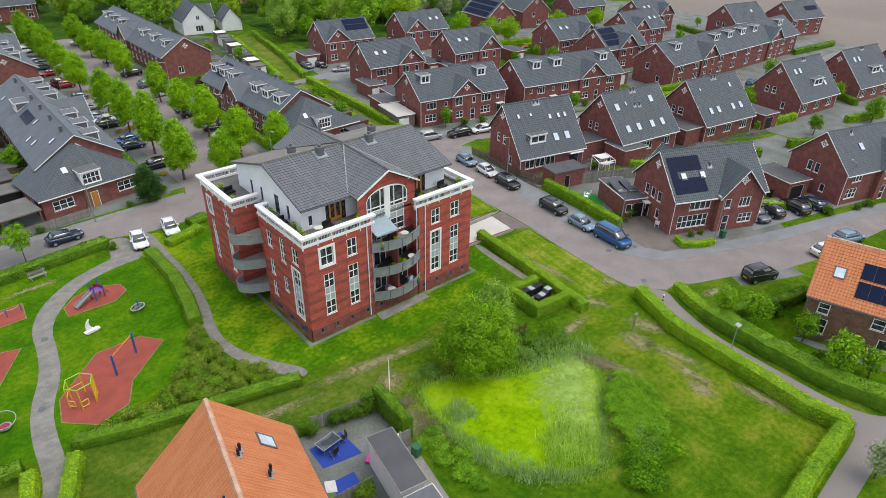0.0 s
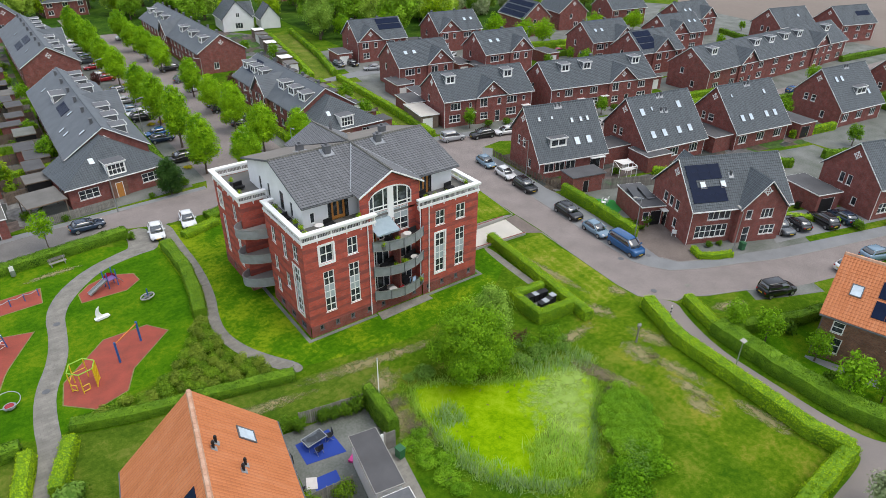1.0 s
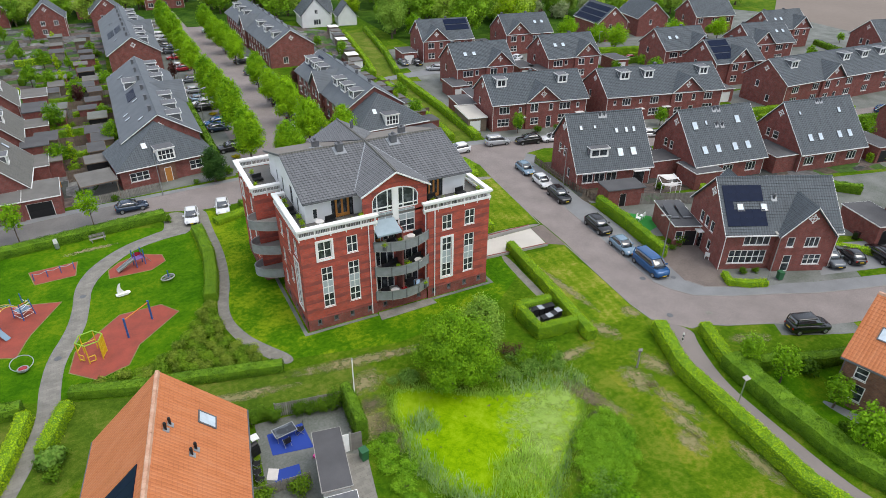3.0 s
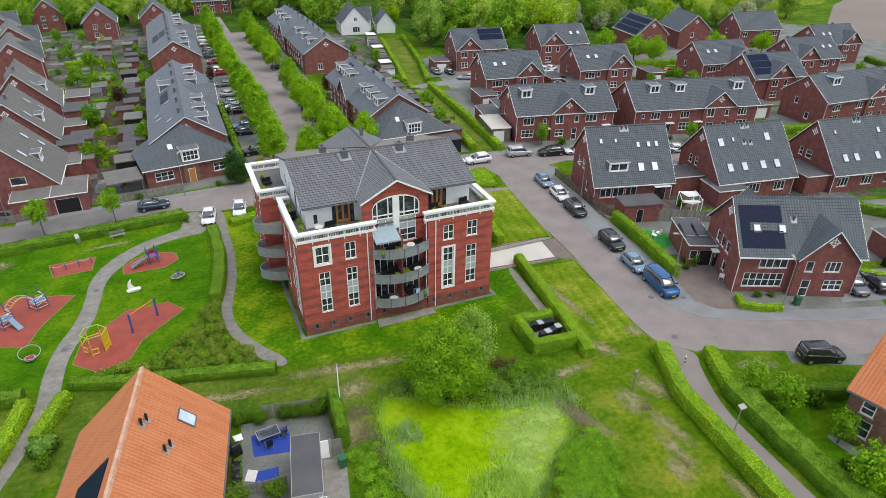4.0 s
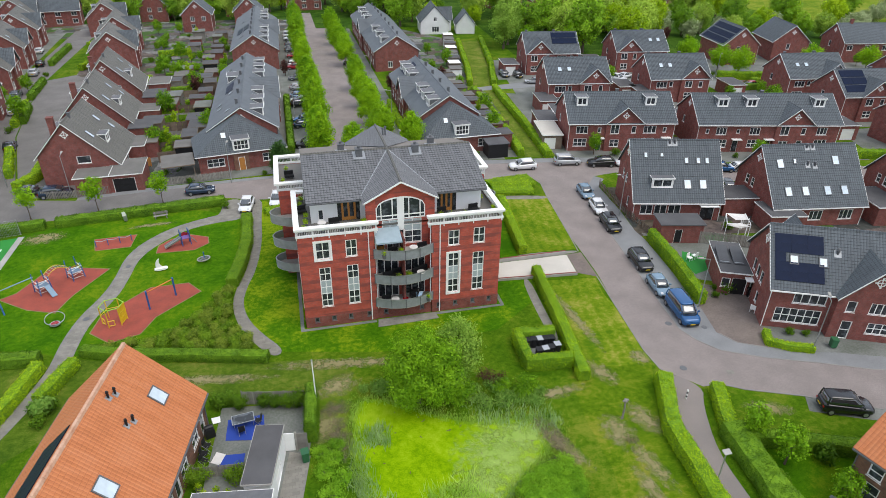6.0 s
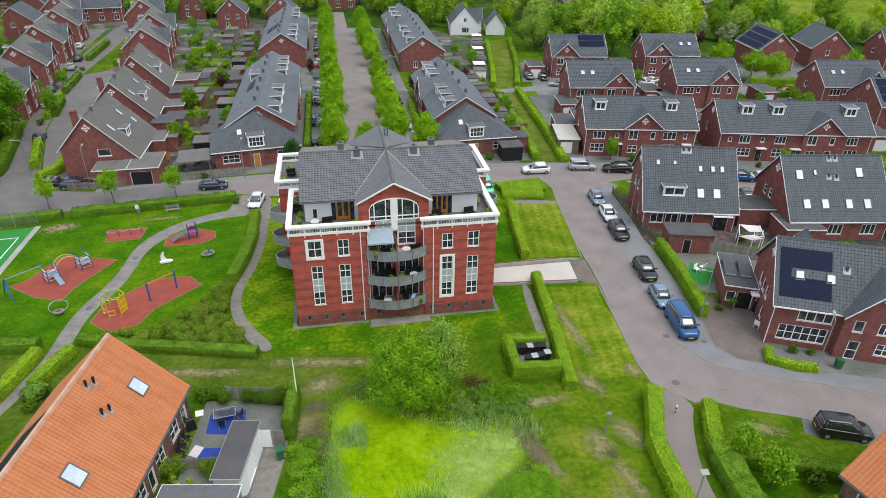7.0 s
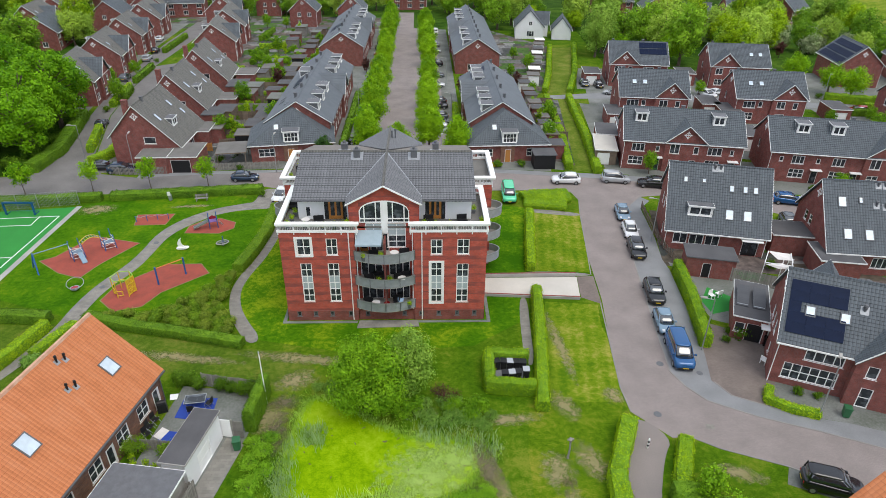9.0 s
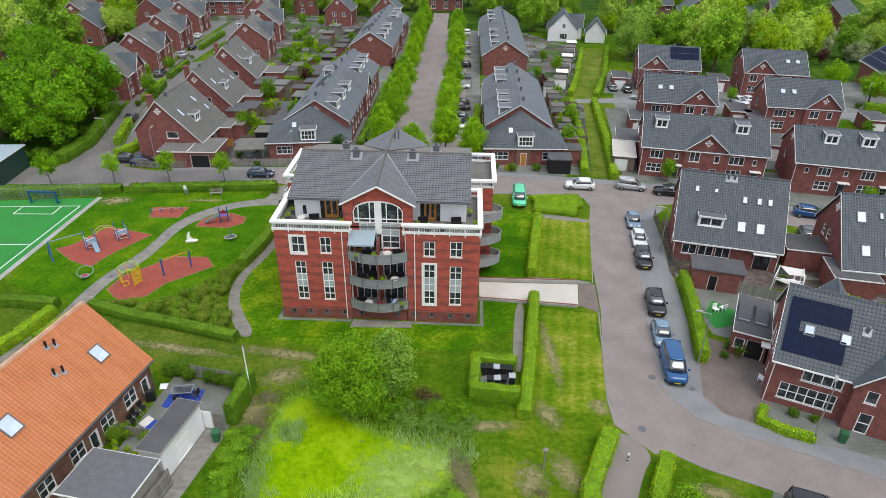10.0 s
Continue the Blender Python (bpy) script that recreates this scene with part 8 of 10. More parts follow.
scatter(make_shrub("bush", "low bush on the yard side of the pond", 1.2, .6, 1300, .12, LEAF_HERB, 16), [(17.4, 30.6), (18.2, 31.8), (18.6, 29.6), (18.6, 33.2), (17.8, 28.4), (17.3, 32.6), (18.0, 27.0)], rnd, .8, 1.1)


def reeds(name, label, places, n, h, seed, material=None):
    """Narrow upright blades in tufts, as one sheet of growth."""
    rng = np.random.default_rng(seed)
    at = np.array(places)[rng.integers(0, len(places), n)] + rng.normal(0, .28, (n, 2))
    hh = h * rng.uniform(.5, 1.15, n)
    a = rng.uniform(0, math.tau, n)
    lean = rng.normal(0, .34, (n, 2)) * hh[:, None]
    w = rng.uniform(.02, .045, n)
    d = np.stack([np.cos(a) * w, np.sin(a) * w], 1)
    vs = np.zeros((n, 3, 3))
    vs[:, 0, :2], vs[:, 1, :2], vs[:, 2, :2] = at - d, at + d, at + lean
    vs[:, :2, 2], vs[:, 2, 2] = -.3, hh - .2
    me = bpy.data.meshes.new(name)
    me.from_pydata(vs.reshape(-1, 3).tolist(), [], np.arange(n * 3).reshape(-1, 3).tolist())
    me.materials.append(material or REED)
    return tagged(new(name, me), label, "reeds", "", "stuff")


edge = [(p.x, p.y) for p, d in along(POND + POND[:1], .35)]
reeds("reeds", "grey-green reeds along the pond edge", [p for p in edge if p[1] < 29.5 and p[0] < 33], 900, .6, 21, REED_GREY)
reeds("reeds", "tall green reeds standing in the pond", fill([(25.0, 27.6), (28.2, 27.9), (29.0, 26.0), (27.6, 23.6), (25.0, 23.0), (23.6, 25.0)], .7, rnd), 1250, 1.0, 22)
reeds("reeds", "grey-green reeds on the north-east bank", fill([(30.2, 35.2), (33.4, 34.6), (36.8, 33.2), (37.4, 31.6), (35.6, 30.6), (33.6, 32.4), (30.8, 33.0)], .5, rnd), 650, .8, 23, REED_GREY)
reeds("reeds", "grey-green reeds on the western bank", fill([(19.4, 33.0), (20.6, 33.0), (21.0, 29.0), (22.6, 26.0), (24.6, 23.4), (23.0, 22.6), (20.4, 25.0), (19.2, 29.0)], .6, rnd), 900, .75, 25, REED_GREY)
reeds("reeds", "thin reeds in the pond's north-west corner", fill([(20.6, 34.6), (22.8, 34.6), (22.6, 32.4), (20.8, 32.6)], .5, rnd), 380, .8, 26, REED_GREY)
reeds("tall_grass", "ragged grass hanging over the pond edge", edge, 4200, .32, 27)
reeds("tall_grass", "rough tall grass on the pond banks", [q for q in fill([(17.8, 33.6), (18.8, 38.6), (21.5, 40.2), (28, 38.6), (35.4, 36.4), (38.2, 33.0), (37.4, 29), (33.6, 25.6), (27.4, 20.6), (24.6, 20.8), (18.8, 27.0)], .5, rnd) if pond_depth(np.array([q[0]]), np.array([q[1]]))[0] < 0.2], 9000, .3, 24)
scatter(make_shrub("bush", "bare reddish-brown bush on the pond bank", 1.1, 1.3, 500, .12, LEAF_PURPLE, 18), [(32.4, 38.0), (33.4, 37.4)], rnd, .8, 1.1)
scatter(make_shrub("bush", "nettles and brambles on the pond bank", 1.0, .75, 700, .14, LEAF_NETTLE, 19), fill([(29.6, 36.6), (34.6, 37.6), (37.6, 34.6), (36.6, 33.4), (33.4, 34.6), (30.0, 35.0)], 1.15, rnd) + fill([(20.4, 39.4), (23.6, 39.6), (24.4, 38.2), (21.4, 38.9)], 1.1, rnd), rnd, .7, 1.25)
twigs = Geo()
tr = random.Random(8)
for _ in range(26):
    px, py = tr.uniform(20.5, 35), tr.uniform(24.5, 36.5)
    if pond_depth(np.array([px]), np.array([py]))[0] > .5:
        ln_ = tr.uniform(.08, .4)
        twigs.box(-ln_ / 2, -.025, 0, ln_ / 2, .025, .03, pose(px, py, -.24, 0, 0, tr.uniform(0, 180)))
solo("floating_twigs", twigs, BARK, "dark twigs and leaves floating on the duckweed", "debris", "stuff")
# avenue trees
av_w = [(21.8 + .25 * math.sin(7 * k), y) for k, y in enumerate((94.6, 107.4, 120.2, 131.6, 150.6, 162.4, 174.6, 186.4, 198.6))]
av_e = [(32.1 + .25 * math.sin(5 * k), y) for k, y in enumerate((97.4, 109.6, 121.6, 134.2, 156.8, 168.6, 181.0, 193.4))]
scatter(make_tree("street_tree", "bright green egg-shaped street tree along the avenue", 10.2, 3.25, 1.3, .16, 12500, .28, LEAF_AVENUE, 31, 21, .46), av_w, rnd, .94, 1.08)
scatter(make_tree("street_tree", "bright green oval street tree along the avenue", 9.2, 3.45, 1.3, .16, 12500, .28, LEAF_AVENUE, 32, 19, .46), av_e + [(36.6, 93.4), (27.0, 91.4)], rnd, .88, 1.02)
scatter(make_tree("street_tree", "small young street tree beside the road", 5.2, 1.6, 1.5, .07, 1700, .22, LEAF_AVENUE, 33, 12, airy=.85), [(-17.3, 81.6), (-9.1, 82.2), (-0.9, 82.9), (-25.5, 79.0)], rnd)
scatter(make_tree("conifer", "dark egg-shaped evergreen in a front garden", 6.0, 2.3, 0.05, .14, 11000, .2, LEAF_CONIFER, 34, 17, .25), [(15.4, 90.2)], rnd)
# trees of the western edge and the gardens
scatter(make_tree("tree", "broad old tree at the edge of the street", 12.5, 5.4, 1.2, .4, 12000, .42, LEAF_BROAD, 35, 34, airy=.6), [(-33.4, 94.0), (-36.2, 101.8), (-35.6, 110.0), (-40.4, 95.8), (-42.0, 105.6), (-39.2, 115.2), (-45.4, 118.6), (-46.6, 99.6), (-49.0, 109.4), (-55, 124), (-62, 138), (-71, 150), (-66, 118), (-58, 102), (-75, 128), (-52, 91)], rnd, .75, 1.15)
scatter(make_tree("garden_tree", "small leafy garden tree", 4.2, 1.7, .8, .09, 1900, .22, LEAF_WILLOW, 36, 11), [(52.6, 23.4), (53.9, 19.2), (51.3, 15.0), (53.2, 13.0), (51.9, 26.5), (-4.4, 104.5), (3.4, 110.5), (55.0, 112), (53.2, 121), (114, 104), (-5, 122), (2.4, 126), (-1.5, 140), (118.5, 113), (-31, 124.5), (-36, 146), (-42, 152), (-38.5, 139), (67, 88.0), (93, 80), (121, 62), (142, 64), (110, 112), (92, 132), (53, 101), (4, 148), (-6, 150), (54.5, 130), (52, 146), (55, 165), (57, 152), (-3, 168), (2, 180), (0, 158), (-10, 156), (-13, 181), (-8, 171), (-18, 205), (-12, 205), (140, 118), (163, 100), (162, 132), (178, 130), (190, 110), (180, 84), (116, 44), (119, 58), (141, 50), (147, 67), (160, 64), (112, 34), (132, 40), (164, 56)], rnd, .7, 1.35)
scatter(make_tree("garden_tree", "pale blossoming small tree by the path", 4.0, 1.6, .9, .09, 1600, .24, LEAF_PALE, 37, 10), [(41.3, 8.4), (150, 175), (158, 182), (168, 178), (139, 190)], rnd, .95, 1.6)
scatter(make_tree("tree", "round bright green tree beside the lane", 7.5, 3.3, 1.6, .2, 4200, .33, LEAF_AVENUE, 38, 14), [(124, 128.5), (117.5, 140.5), (122, 133.5), (95, 160), (144, 128), (160, 127), (83, 165), (112, 158)], rnd, .8, 1.1)
scatter(make_shrub("bush", "dark green garden bush with dense leaves", .8, 1.0, 450, .18, LEAF_DARKHEDGE, 39), [(7.7, 79.9), (-5.8, 42.4), (-5.0, 40.8), (-4.6, 42.6), (50.8, 22.0), (52.3, 17.0), (50.9, 12.6), (56.0, 23.0), (12.9, 90.6), (17.5, 92), (2, 89.8), (40.2, 91), (43, 90.8), (47, 91.2), (64.6, 37.7), (66.2, 37.1), (62.1, 46.6), (61.3, 45.3), (63, 45.8), (84.8, 29.2), (89.6, 27.2), (92, 26.6), (70.3, 86.8), (74.2, 86.0), (80, 84.6), (90, 81.6), (97, 80.2), (-8.8, 89.6), (68, 60.2), (79, 55), (72.5, 59), (9.4, 27.4), (-31.4, 119.2), (-32.6, 131), (-36.4, 160), (-45, 141), (-2, 93), (0, 96), (1.6, 104), (-3, 112), (-4, 128), (-12, 160), (-9, 164), (-15, 170), (-8, 178), (-11, 184), (-14, 192), (-19, 200), (-7, 190), (-9, 200), (-17, 155), (-26, 152), (-23, 150), (118, 130), (126, 125), (121, 108), (139, 122)], rnd, .7, 1.5)
scatter(make_shrub("bush", "rounded green bush in a small back garden", 1.05, 1.5, 1500, .13, LEAF_SHRUB, 42), [(8.3, 32.0), (10.9, 31.6), (7.3, 32.1)], rnd, .85, 1.1)
scatter(make_shrub("bush", "loose ivy-grown bush along the yard fence", .95, 2.0, 1700, .15, LEAF_DARKHEDGE, 43), [(9.2, 39.7), (10.2, 39.9), (11.0, 39.2), (13.0, 39.0), (13.9, 38.8), (14.9, 38.6), (15.8, 38.4)], rnd, .75, 1.1)
scatter(make_shrub("bush", "dark undergrowth bush at the street edge", 1.6, 1.8, 1100, .26, LEAF_DARKHEDGE, 44), [(-31.6, 89.5), (-33.8, 90.2), (-36.4, 89.0), (-32.4, 93.5), (-34.5, 97.5), (-33.2, 102), (-36.0, 106), (-39.5, 89.4), (-43, 90.4), (-35.0, 111)], rnd, .8, 1.3)
scatter(make_shrub("pampas_grass", "pale pampas grass clump beside the hedge", 1.3, 1.8, 1500, .3, LEAF_NETTLE, 40), [(-5.1, 42.4)], rnd)
scatter(make_shrub("flower_bed", "bright yellow flowering planting in the parking strip", 1.0, .5, 500, .16, YELLOW_FLOWER, 41), [(20.6, 121.5), (22.6, 121.8), (20.4, 104.6), (22.4, 104.4), (20.8, 150), (22.8, 150.5), (20.6, 164.5), (42.6, 91.4), (33, 118.6), (20, 98.2)], rnd, .9, 1.3)
scatter(make_tree("tree", "pale blossoming hawthorn in the far hedgerow", 6.0, 3.4, .3, .2, 2600, .5, LEAF_HAWTHORN, 61, 13), [(121, 180), (127, 176), (133, 178), (139, 173), (144, 178), (150, 172), (156, 176), (147, 185), (162, 170), (136, 186), (168, 174), (116, 186), (180, 156), (186, 160), (192, 166), (198, 170), (205, 176), (212, 182), (220, 186), (228, 191), (190, 175), (236, 196)], rnd, .8, 1.3)
scatter(make_tree("tree", "tall pale green poplar behind the green strip", 15, 4.2, .6, .3, 8000, .45, LEAF_PALEWILLOW, 62, 18), [(77.5, 168), (80.5, 173), (84, 180)], rnd, .85, 1.1)
scatter(make_tree("garden_tree", "dark purple-leaved small tree in a garden", 4.6, 1.3, .5, .09, 1600, .24, LEAF_PURPLE, 63, 10), [(-1.3, 137.8), (128, 168), (39.5, 131), (17.4, 150), (52.2, 137)], rnd, .8, 1.2)
scatter(make_tree("conifer", "slim yellow-green column tree in a garden", 4.6, .8, .1, .08, 1300, .2, LEAF_HEDGE, 64, 10), [(-5.3, 167.7), (-6.2, 196), (-2.6, 104.3), (-2.9, 116), (52.6, 109), (-4, 150)], rnd, .8, 1.15)
# planting of the western back gardens
gr = random.Random(61)
scatter(make_shrub("bush", "leafy green bush in a back garden", 1.2, 1.7, 900, .2, LEAF_SHRUB, 65), [(gr.uniform(-9, 3.4), 103 + 3.6 * k) for k in range(22)], gr, .7, 1.2)
scatter(make_shrub("bush", "bright green bush in a back garden", 1.1, 1.5, 900, .2, LEAF_WILLOW, 66), [(gr.uniform(-9, 3.4), 105 + 5.4 * k) for k in range(14)], gr, .7, 1.2)
for k in range(8):
    y = 108 + 10.2 * k + gr.uniform(-1, 1)
    hedge("clipped hedge between back gardens", [(-7.6 + gr.uniform(-1, 1), y), (-3.4, y + .4)] if k % 2 else [(-2.4, y), (3.2, y + .3)], .9, 1.6, (LEAF_HEDGE, LEAF_SHRUB)[k % 2], 80 + k, dens=45, size=.26)
# woods in the distance
wr = random.Random(3)
more = [(wr.uniform(84, 128), wr.uniform(158, 196)) for _ in range(14)] + [(wr.uniform(110, 180), wr.uniform(160, 205)) for _ in range(14)] + [(wr.uniform(-120, -62), wr.uniform(105, 250)) for _ in range(34)] + [(wr.uniform(-30, 14), wr.uniform(222, 250)) for _ in range(11)] + [(wr.uniform(36, 60), wr.uniform(222, 250)) for _ in range(9)]
wl = [(x + rnd.uniform(-4, 4), y + rnd.uniform(-4, 4)) for x, y in [(-95 + 9 * k, 238 + 8 * (k % 3)) for k in range(26)] + [(-112 + 10 * k, 262 + 9 * (k % 2)) for k in range(30)] + [(86 + 8.5 * k, 176 + 10 * (k % 3) - .25 * k) for k in range(8)] + [(80 + 9 * k, 205 + 9 * (k % 3)) for k in range(8)] + [(150 + 11 * k, 165 + 8 * (k % 3)) for k in range(7)] + [(-105, 170 + 11 * k) for k in range(7)] + [(-95, 120 + 12 * k) for k in range(6)] + [(54 + 6 * k, 209 + 5 * (k % 2)) for k in range(6)]] + more
scatter(make_tree("wood_tree", "tall broadleaf tree in the far woods", 12.5, 5.0, 1.2, .35, 4400, .56, LEAF_WOOD, 51, 22, airy=.8), wl[::3], rnd, .6, 1.15)
scatter(make_tree("wood_tree", "tall yellow-green tree in the far woods", 11.5, 4.6, 1.0, .35, 4400, .54, LEAF_HEDGE, 52, 22, airy=.8), wl[1::3], rnd, .6, 1.15)
scatter(make_tree("wood_tree", "dark broadleaf tree in the far woods", 13, 5.0, 1.2, .35, 4400, .56, LEAF_WOOD_MID, 53, 22, airy=.8), wl[2::3], rnd, .6, 1.15)

# ---- cars ----
def car_body(g, L, W, levels, nose, tail):
    """Stacked outlines with rounded corners, joined into a shell. levels: (z or (front z, rear z), half-width, front x, rear x)."""
    rings = []
    for z, hw, xf, xr in levels:
        zf, zr = z if isinstance(z, tuple) else (z, z)
        r = min(.46, hw * .52)
        pts = []
        for cx, cy, a0 in ((xf - r, hw - r, 0), (xr + r, hw - r, 90), (xr + r, -hw + r, 180), (xf - r, -hw + r, 270)):
            for k in range(6):
                a = radians(a0 + 18 * k)
                px = cx + r * math.cos(a)
                f = min(1, max(0, (px - xr) / (xf - xr)))
                pts.append(V(px, cy + r * math.sin(a), zr + (zf - zr) * f ** 1.6))
        rings.append(pts)
    n = len(rings[0])
    for A, B in zip(rings, rings[1:]):
        for k in range(n):
            g.poly([A[k - 1], A[k], B[k], B[k - 1]])
    g.poly(rings[-1])
    g.poly(rings[0][::-1])


def make_car(label, L, W, H, kind):
    """kind: hatch, suv, mpv or van. Faces local +x."""
    root = thing("car" if kind != "van" else "van", label, "car" if kind != "van" else "van")
    hl, hw = L / 2, W / 2
    belt = {"hatch": .92, "suv": 1.05, "mpv": 1.08, "van": 1.2}[kind]
    hood = {"hatch": 1.15, "suv": 1.15, "mpv": .95, "van": .85}[kind]
    tail = {"hatch": .25, "suv": .2, "mpv": .08, "van": .05}[kind]
    g = Geo()
    car_body(g, L, W, [(.24, hw - .1, hl - .12, -hl + .1), (.36, hw - .01, hl - .01, -hl), (.62, hw, hl, -hl), ((belt - .3, belt - .08), hw - .02, hl - .08, -hl + .03), ((belt - .2, belt + .03), hw - .08, hl - .3, -hl + .14)], 0, 0)
    part("body", g.mesh("body", PAINTS["grey"], True, True), None, root)
    gl = Geo()
    rf, rr = hl - hood - .75, -hl + tail + (.55 if kind in ("hatch", "suv") else .22)
    car_body(gl, L, W, [((belt - .16, belt - .02), hw - .1, hl - hood + .12, -hl + tail + .04), (belt + .2, hw - .15, hl - hood - .28, -hl + tail + .16), (H - .1, hw - .25, rf - .1, rr)], 0, 0)
    part("cabin_glass", gl.mesh("cabin_glass", CAR_GLASS, True, True), None, root, "dark tinted windows")
    rg = Geo()
    car_body(rg, L, W, [(H - .13, hw - .235, rf - .02, rr - .06), (H - .05, hw - .27, rf - .14, rr + .02), (H, hw - .42, rf - .4, rr + .25)], 0, 0)
    part("roof", rg.mesh("roof", PAINTS["grey"], True, True), None, root)
    for sy in (-1, 1):
        for xb, xt, pr in ((hl - hood - .05, rf - .14, .035), (-hl + tail + .2, rr + .06, .07)):
            pg = Geo().tube((xb, sy * (hw - .115), belt - (.12 if xb > .3 * L else .02)), (xt, sy * (hw - .25), H - .1), pr, n=5)
            part("pillar", pg, PAINTS["grey"], root)
        part("mirror", Geo().box(hl - hood - .35, sy * (hw + .06) - .1, belt - .02, hl - hood - .2, sy * (hw + .06) + .1, belt + .14), PAINTS["grey"], root)
        part("headlight", Geo().prism([(hl - .3, .6), (hl - .07, .58), (hl - .1, .7), (hl - .34, .75)], sy * (hw - .36) - .13, sy * (hw - .36) + .13), HEADLAMP, root)
        part("rear_light", Geo().box(-hl + .03, sy * (hw - .3) - .1, .66, -hl + .2, sy * (hw - .3) + .1, .84), REDLAMP, root)
    part("bumper", Geo().box(hl - .1, -hw + .3, .3, hl + .015, hw - .3, .52), BLACK, root)
    part("number_plate", Geo().box(hl + .016, -.26, .42, hl + .03, .26, .53), PAINTS["yellow"], root)
    part("number_plate", Geo().box(-hl - .02, -.26, .6, -hl - .005, .26, .71), PAINTS["yellow"], root)
    for xx in (hl - .82, -hl + .75):
        for sy in (-1, 1):
            wg = Geo().tube((xx, sy * (hw - .2), .32), (xx, sy * (hw + .012), .32), .32, n=14)
            wo = part("wheel", wg, RUBBER, root)
            part("rim", Geo().tube((xx, sy * (hw + .005), .32), (xx, sy * (hw + .025), .32), .2, n=10), STEEL, wo)
    return root


PROTO = {"hatch": make_car("", 4.1, 1.76, 1.47, "hatch"), "suv": make_car("", 4.45, 1.84, 1.62, "suv"), "mpv": make_car("", 4.4, 1.8, 1.82, "mpv"), "van": make_car("", 5.0, 1.95, 1.95, "van")}
WORDS = {"black": "black", "grey": "dark grey", "silver": "silver", "white": "white", "blue": "blue", "lightblue": "pale blue", "red": "dark red", "green": "mint green", "navy": "navy blue"}
KIND = {"hatch": "hatchback", "suv": "crossover car", "mpv": "high-roofed family car", "van": "delivery van"}
USED = set()


def car(kind, colour, x, y, heading, where):
    m = pose(x, y, .015, 0, 0, heading)
    if kind in USED:
        c = copy_thing(PROTO[kind], m)
    else:
        c = PROTO[kind]
        c.matrix_basis = m
        USED.add(kind)
    c["label"] = f"{WORDS[colour]} {KIND[kind]} parked {where}"
    c["group"] = "parked cars"
    for p in c.children:
        if p.name.split(".")[0] in ("body", "roof", "pillar", "mirror"):
            p.material_slots[0].link = "OBJECT"
            p.material_slots[0].material = PAINTS[colour]
    return c


ST = "along the clinker street"
car("hatch", "navy", 3.8, 85.7, 4, ST)
car("hatch", "white", 10.5, 79.2, 262, "beside a low hedge")
car("hatch", "white", 14.6, 80.2, 262, "beside a low hedge")
car("hatch", "lightblue", 58.6, 73.2, 264, ST)
car("hatch", "white", 58.2, 68.1, 264, ST)
car("suv", "black", 57.6, 63.2, 264, ST)
car("suv", "black", 56.7, 53.6, 264, ST)
car("hatch", "lightblue", 56.0, 48.1, 264, ST)
car("van", "blue", 55.8, 43.2, 264, ST)
car("suv", "white", 53.0, 84.6, 176, ST)
car("mpv", "silver", 60.8, 84.9, -8, "in front of a terrace")
car("suv", "black", 66.0, 83.2, 168, "in front of a terrace")
car("hatch", "white", 70.3, 82.2, 165, "in front of a terrace")
car("van", "green", 43.5, 79.3, 268, "beside the shrub bed")
car("mpv", "black", 61.8, 27.4, -19, "on the verge of the street")
for k, (x, y, h, c) in enumerate(((79.0, 34.2, 130, "black"), (82.6, 32.6, 130, "black"), (85.8, 31.6, 130, "navy"), (76.2, 35.0, 310, "grey"))):
    car("suv" if k % 2 else "hatch", c, x, y, h - 62, "on a paved driveway")
for k, (y, c) in enumerate(((101.6, "black"), (112.2, "navy"), (115.4, "blue"), (125.2, "black"), (128.2, "white"), (131.2, "lightblue"), (156.4, "red"), (159.4, "white"), (168.4, "red"), (175.4, "grey"), (178.8, "lightblue"), (182.2, "grey"), (190, "white"), (137.6, "silver"), (146, "grey"))):
    car("hatch" if k % 3 else "suv", c, 20.0, y, 0 if k % 2 else 180, "in a bay along the avenue")
car("van", "white", 20.2, 194.4, 0, "in a bay along the avenue")
for k, (y, c) in enumerate(((107.8, "white"), (112.4, "black"), (115.6, "grey"), (122.2, "black"), (125.4, "black"), (138.4, "white"), (157.6, "black"), (172.2, "silver"), (179.8, "silver"), (146.6, "grey"))):
    car("hatch" if k % 3 else "suv", c, 34.0, y, 0 if k % 2 else 180, "in a bay along the avenue")
car("van", "white", 33.4, 197, 180, "in a bay along the avenue")
for k, (x, y, h, c) in enumerate(((-19.4, 90.0, 4, "black"), (-16.0, 88.8, 2, "navy"), (-28.6, 110.6, 100, "black"), (-34.4, 131.6, 100, "white"), (-37.6, 135.2, 10, "grey"), (-39.5, 162, 98, "silver"), (-44.9, 186, 98, "white"), (-37.4, 143, 98, "grey"), (-40.6, 171, 98, "black"))):
    car("suv" if k % 2 else "hatch", c, x, y, h, "on the western street")
for k, (x, y, h, c) in enumerate(((84.0, 77.2, -14, "blue"), (87.4, 76.5, -14, "white"), (80.6, 70.4, -100, "grey"), (93.6, 131.2, -60, "white"), (68.4, 140.1, 270, "grey"), (71.4, 138.9, 270, "black"), (120.5, 119.7, 160, "red"), (124.6, 118.7, 160, "red"), (139.2, 66.6, -8, "blue"), (144.8, 65.8, -8, "grey"), (156, 69, -6, "white"), (73.6, 24.9, -18, "white"), (79.0, 24.4, -18, "lightblue"), (96.4, 132.8, 30, "white"), (73.0, 132.5, 160, "silver"))):
    car("hatch" if k % 3 else "suv", c, x, y, h, "near the houses")

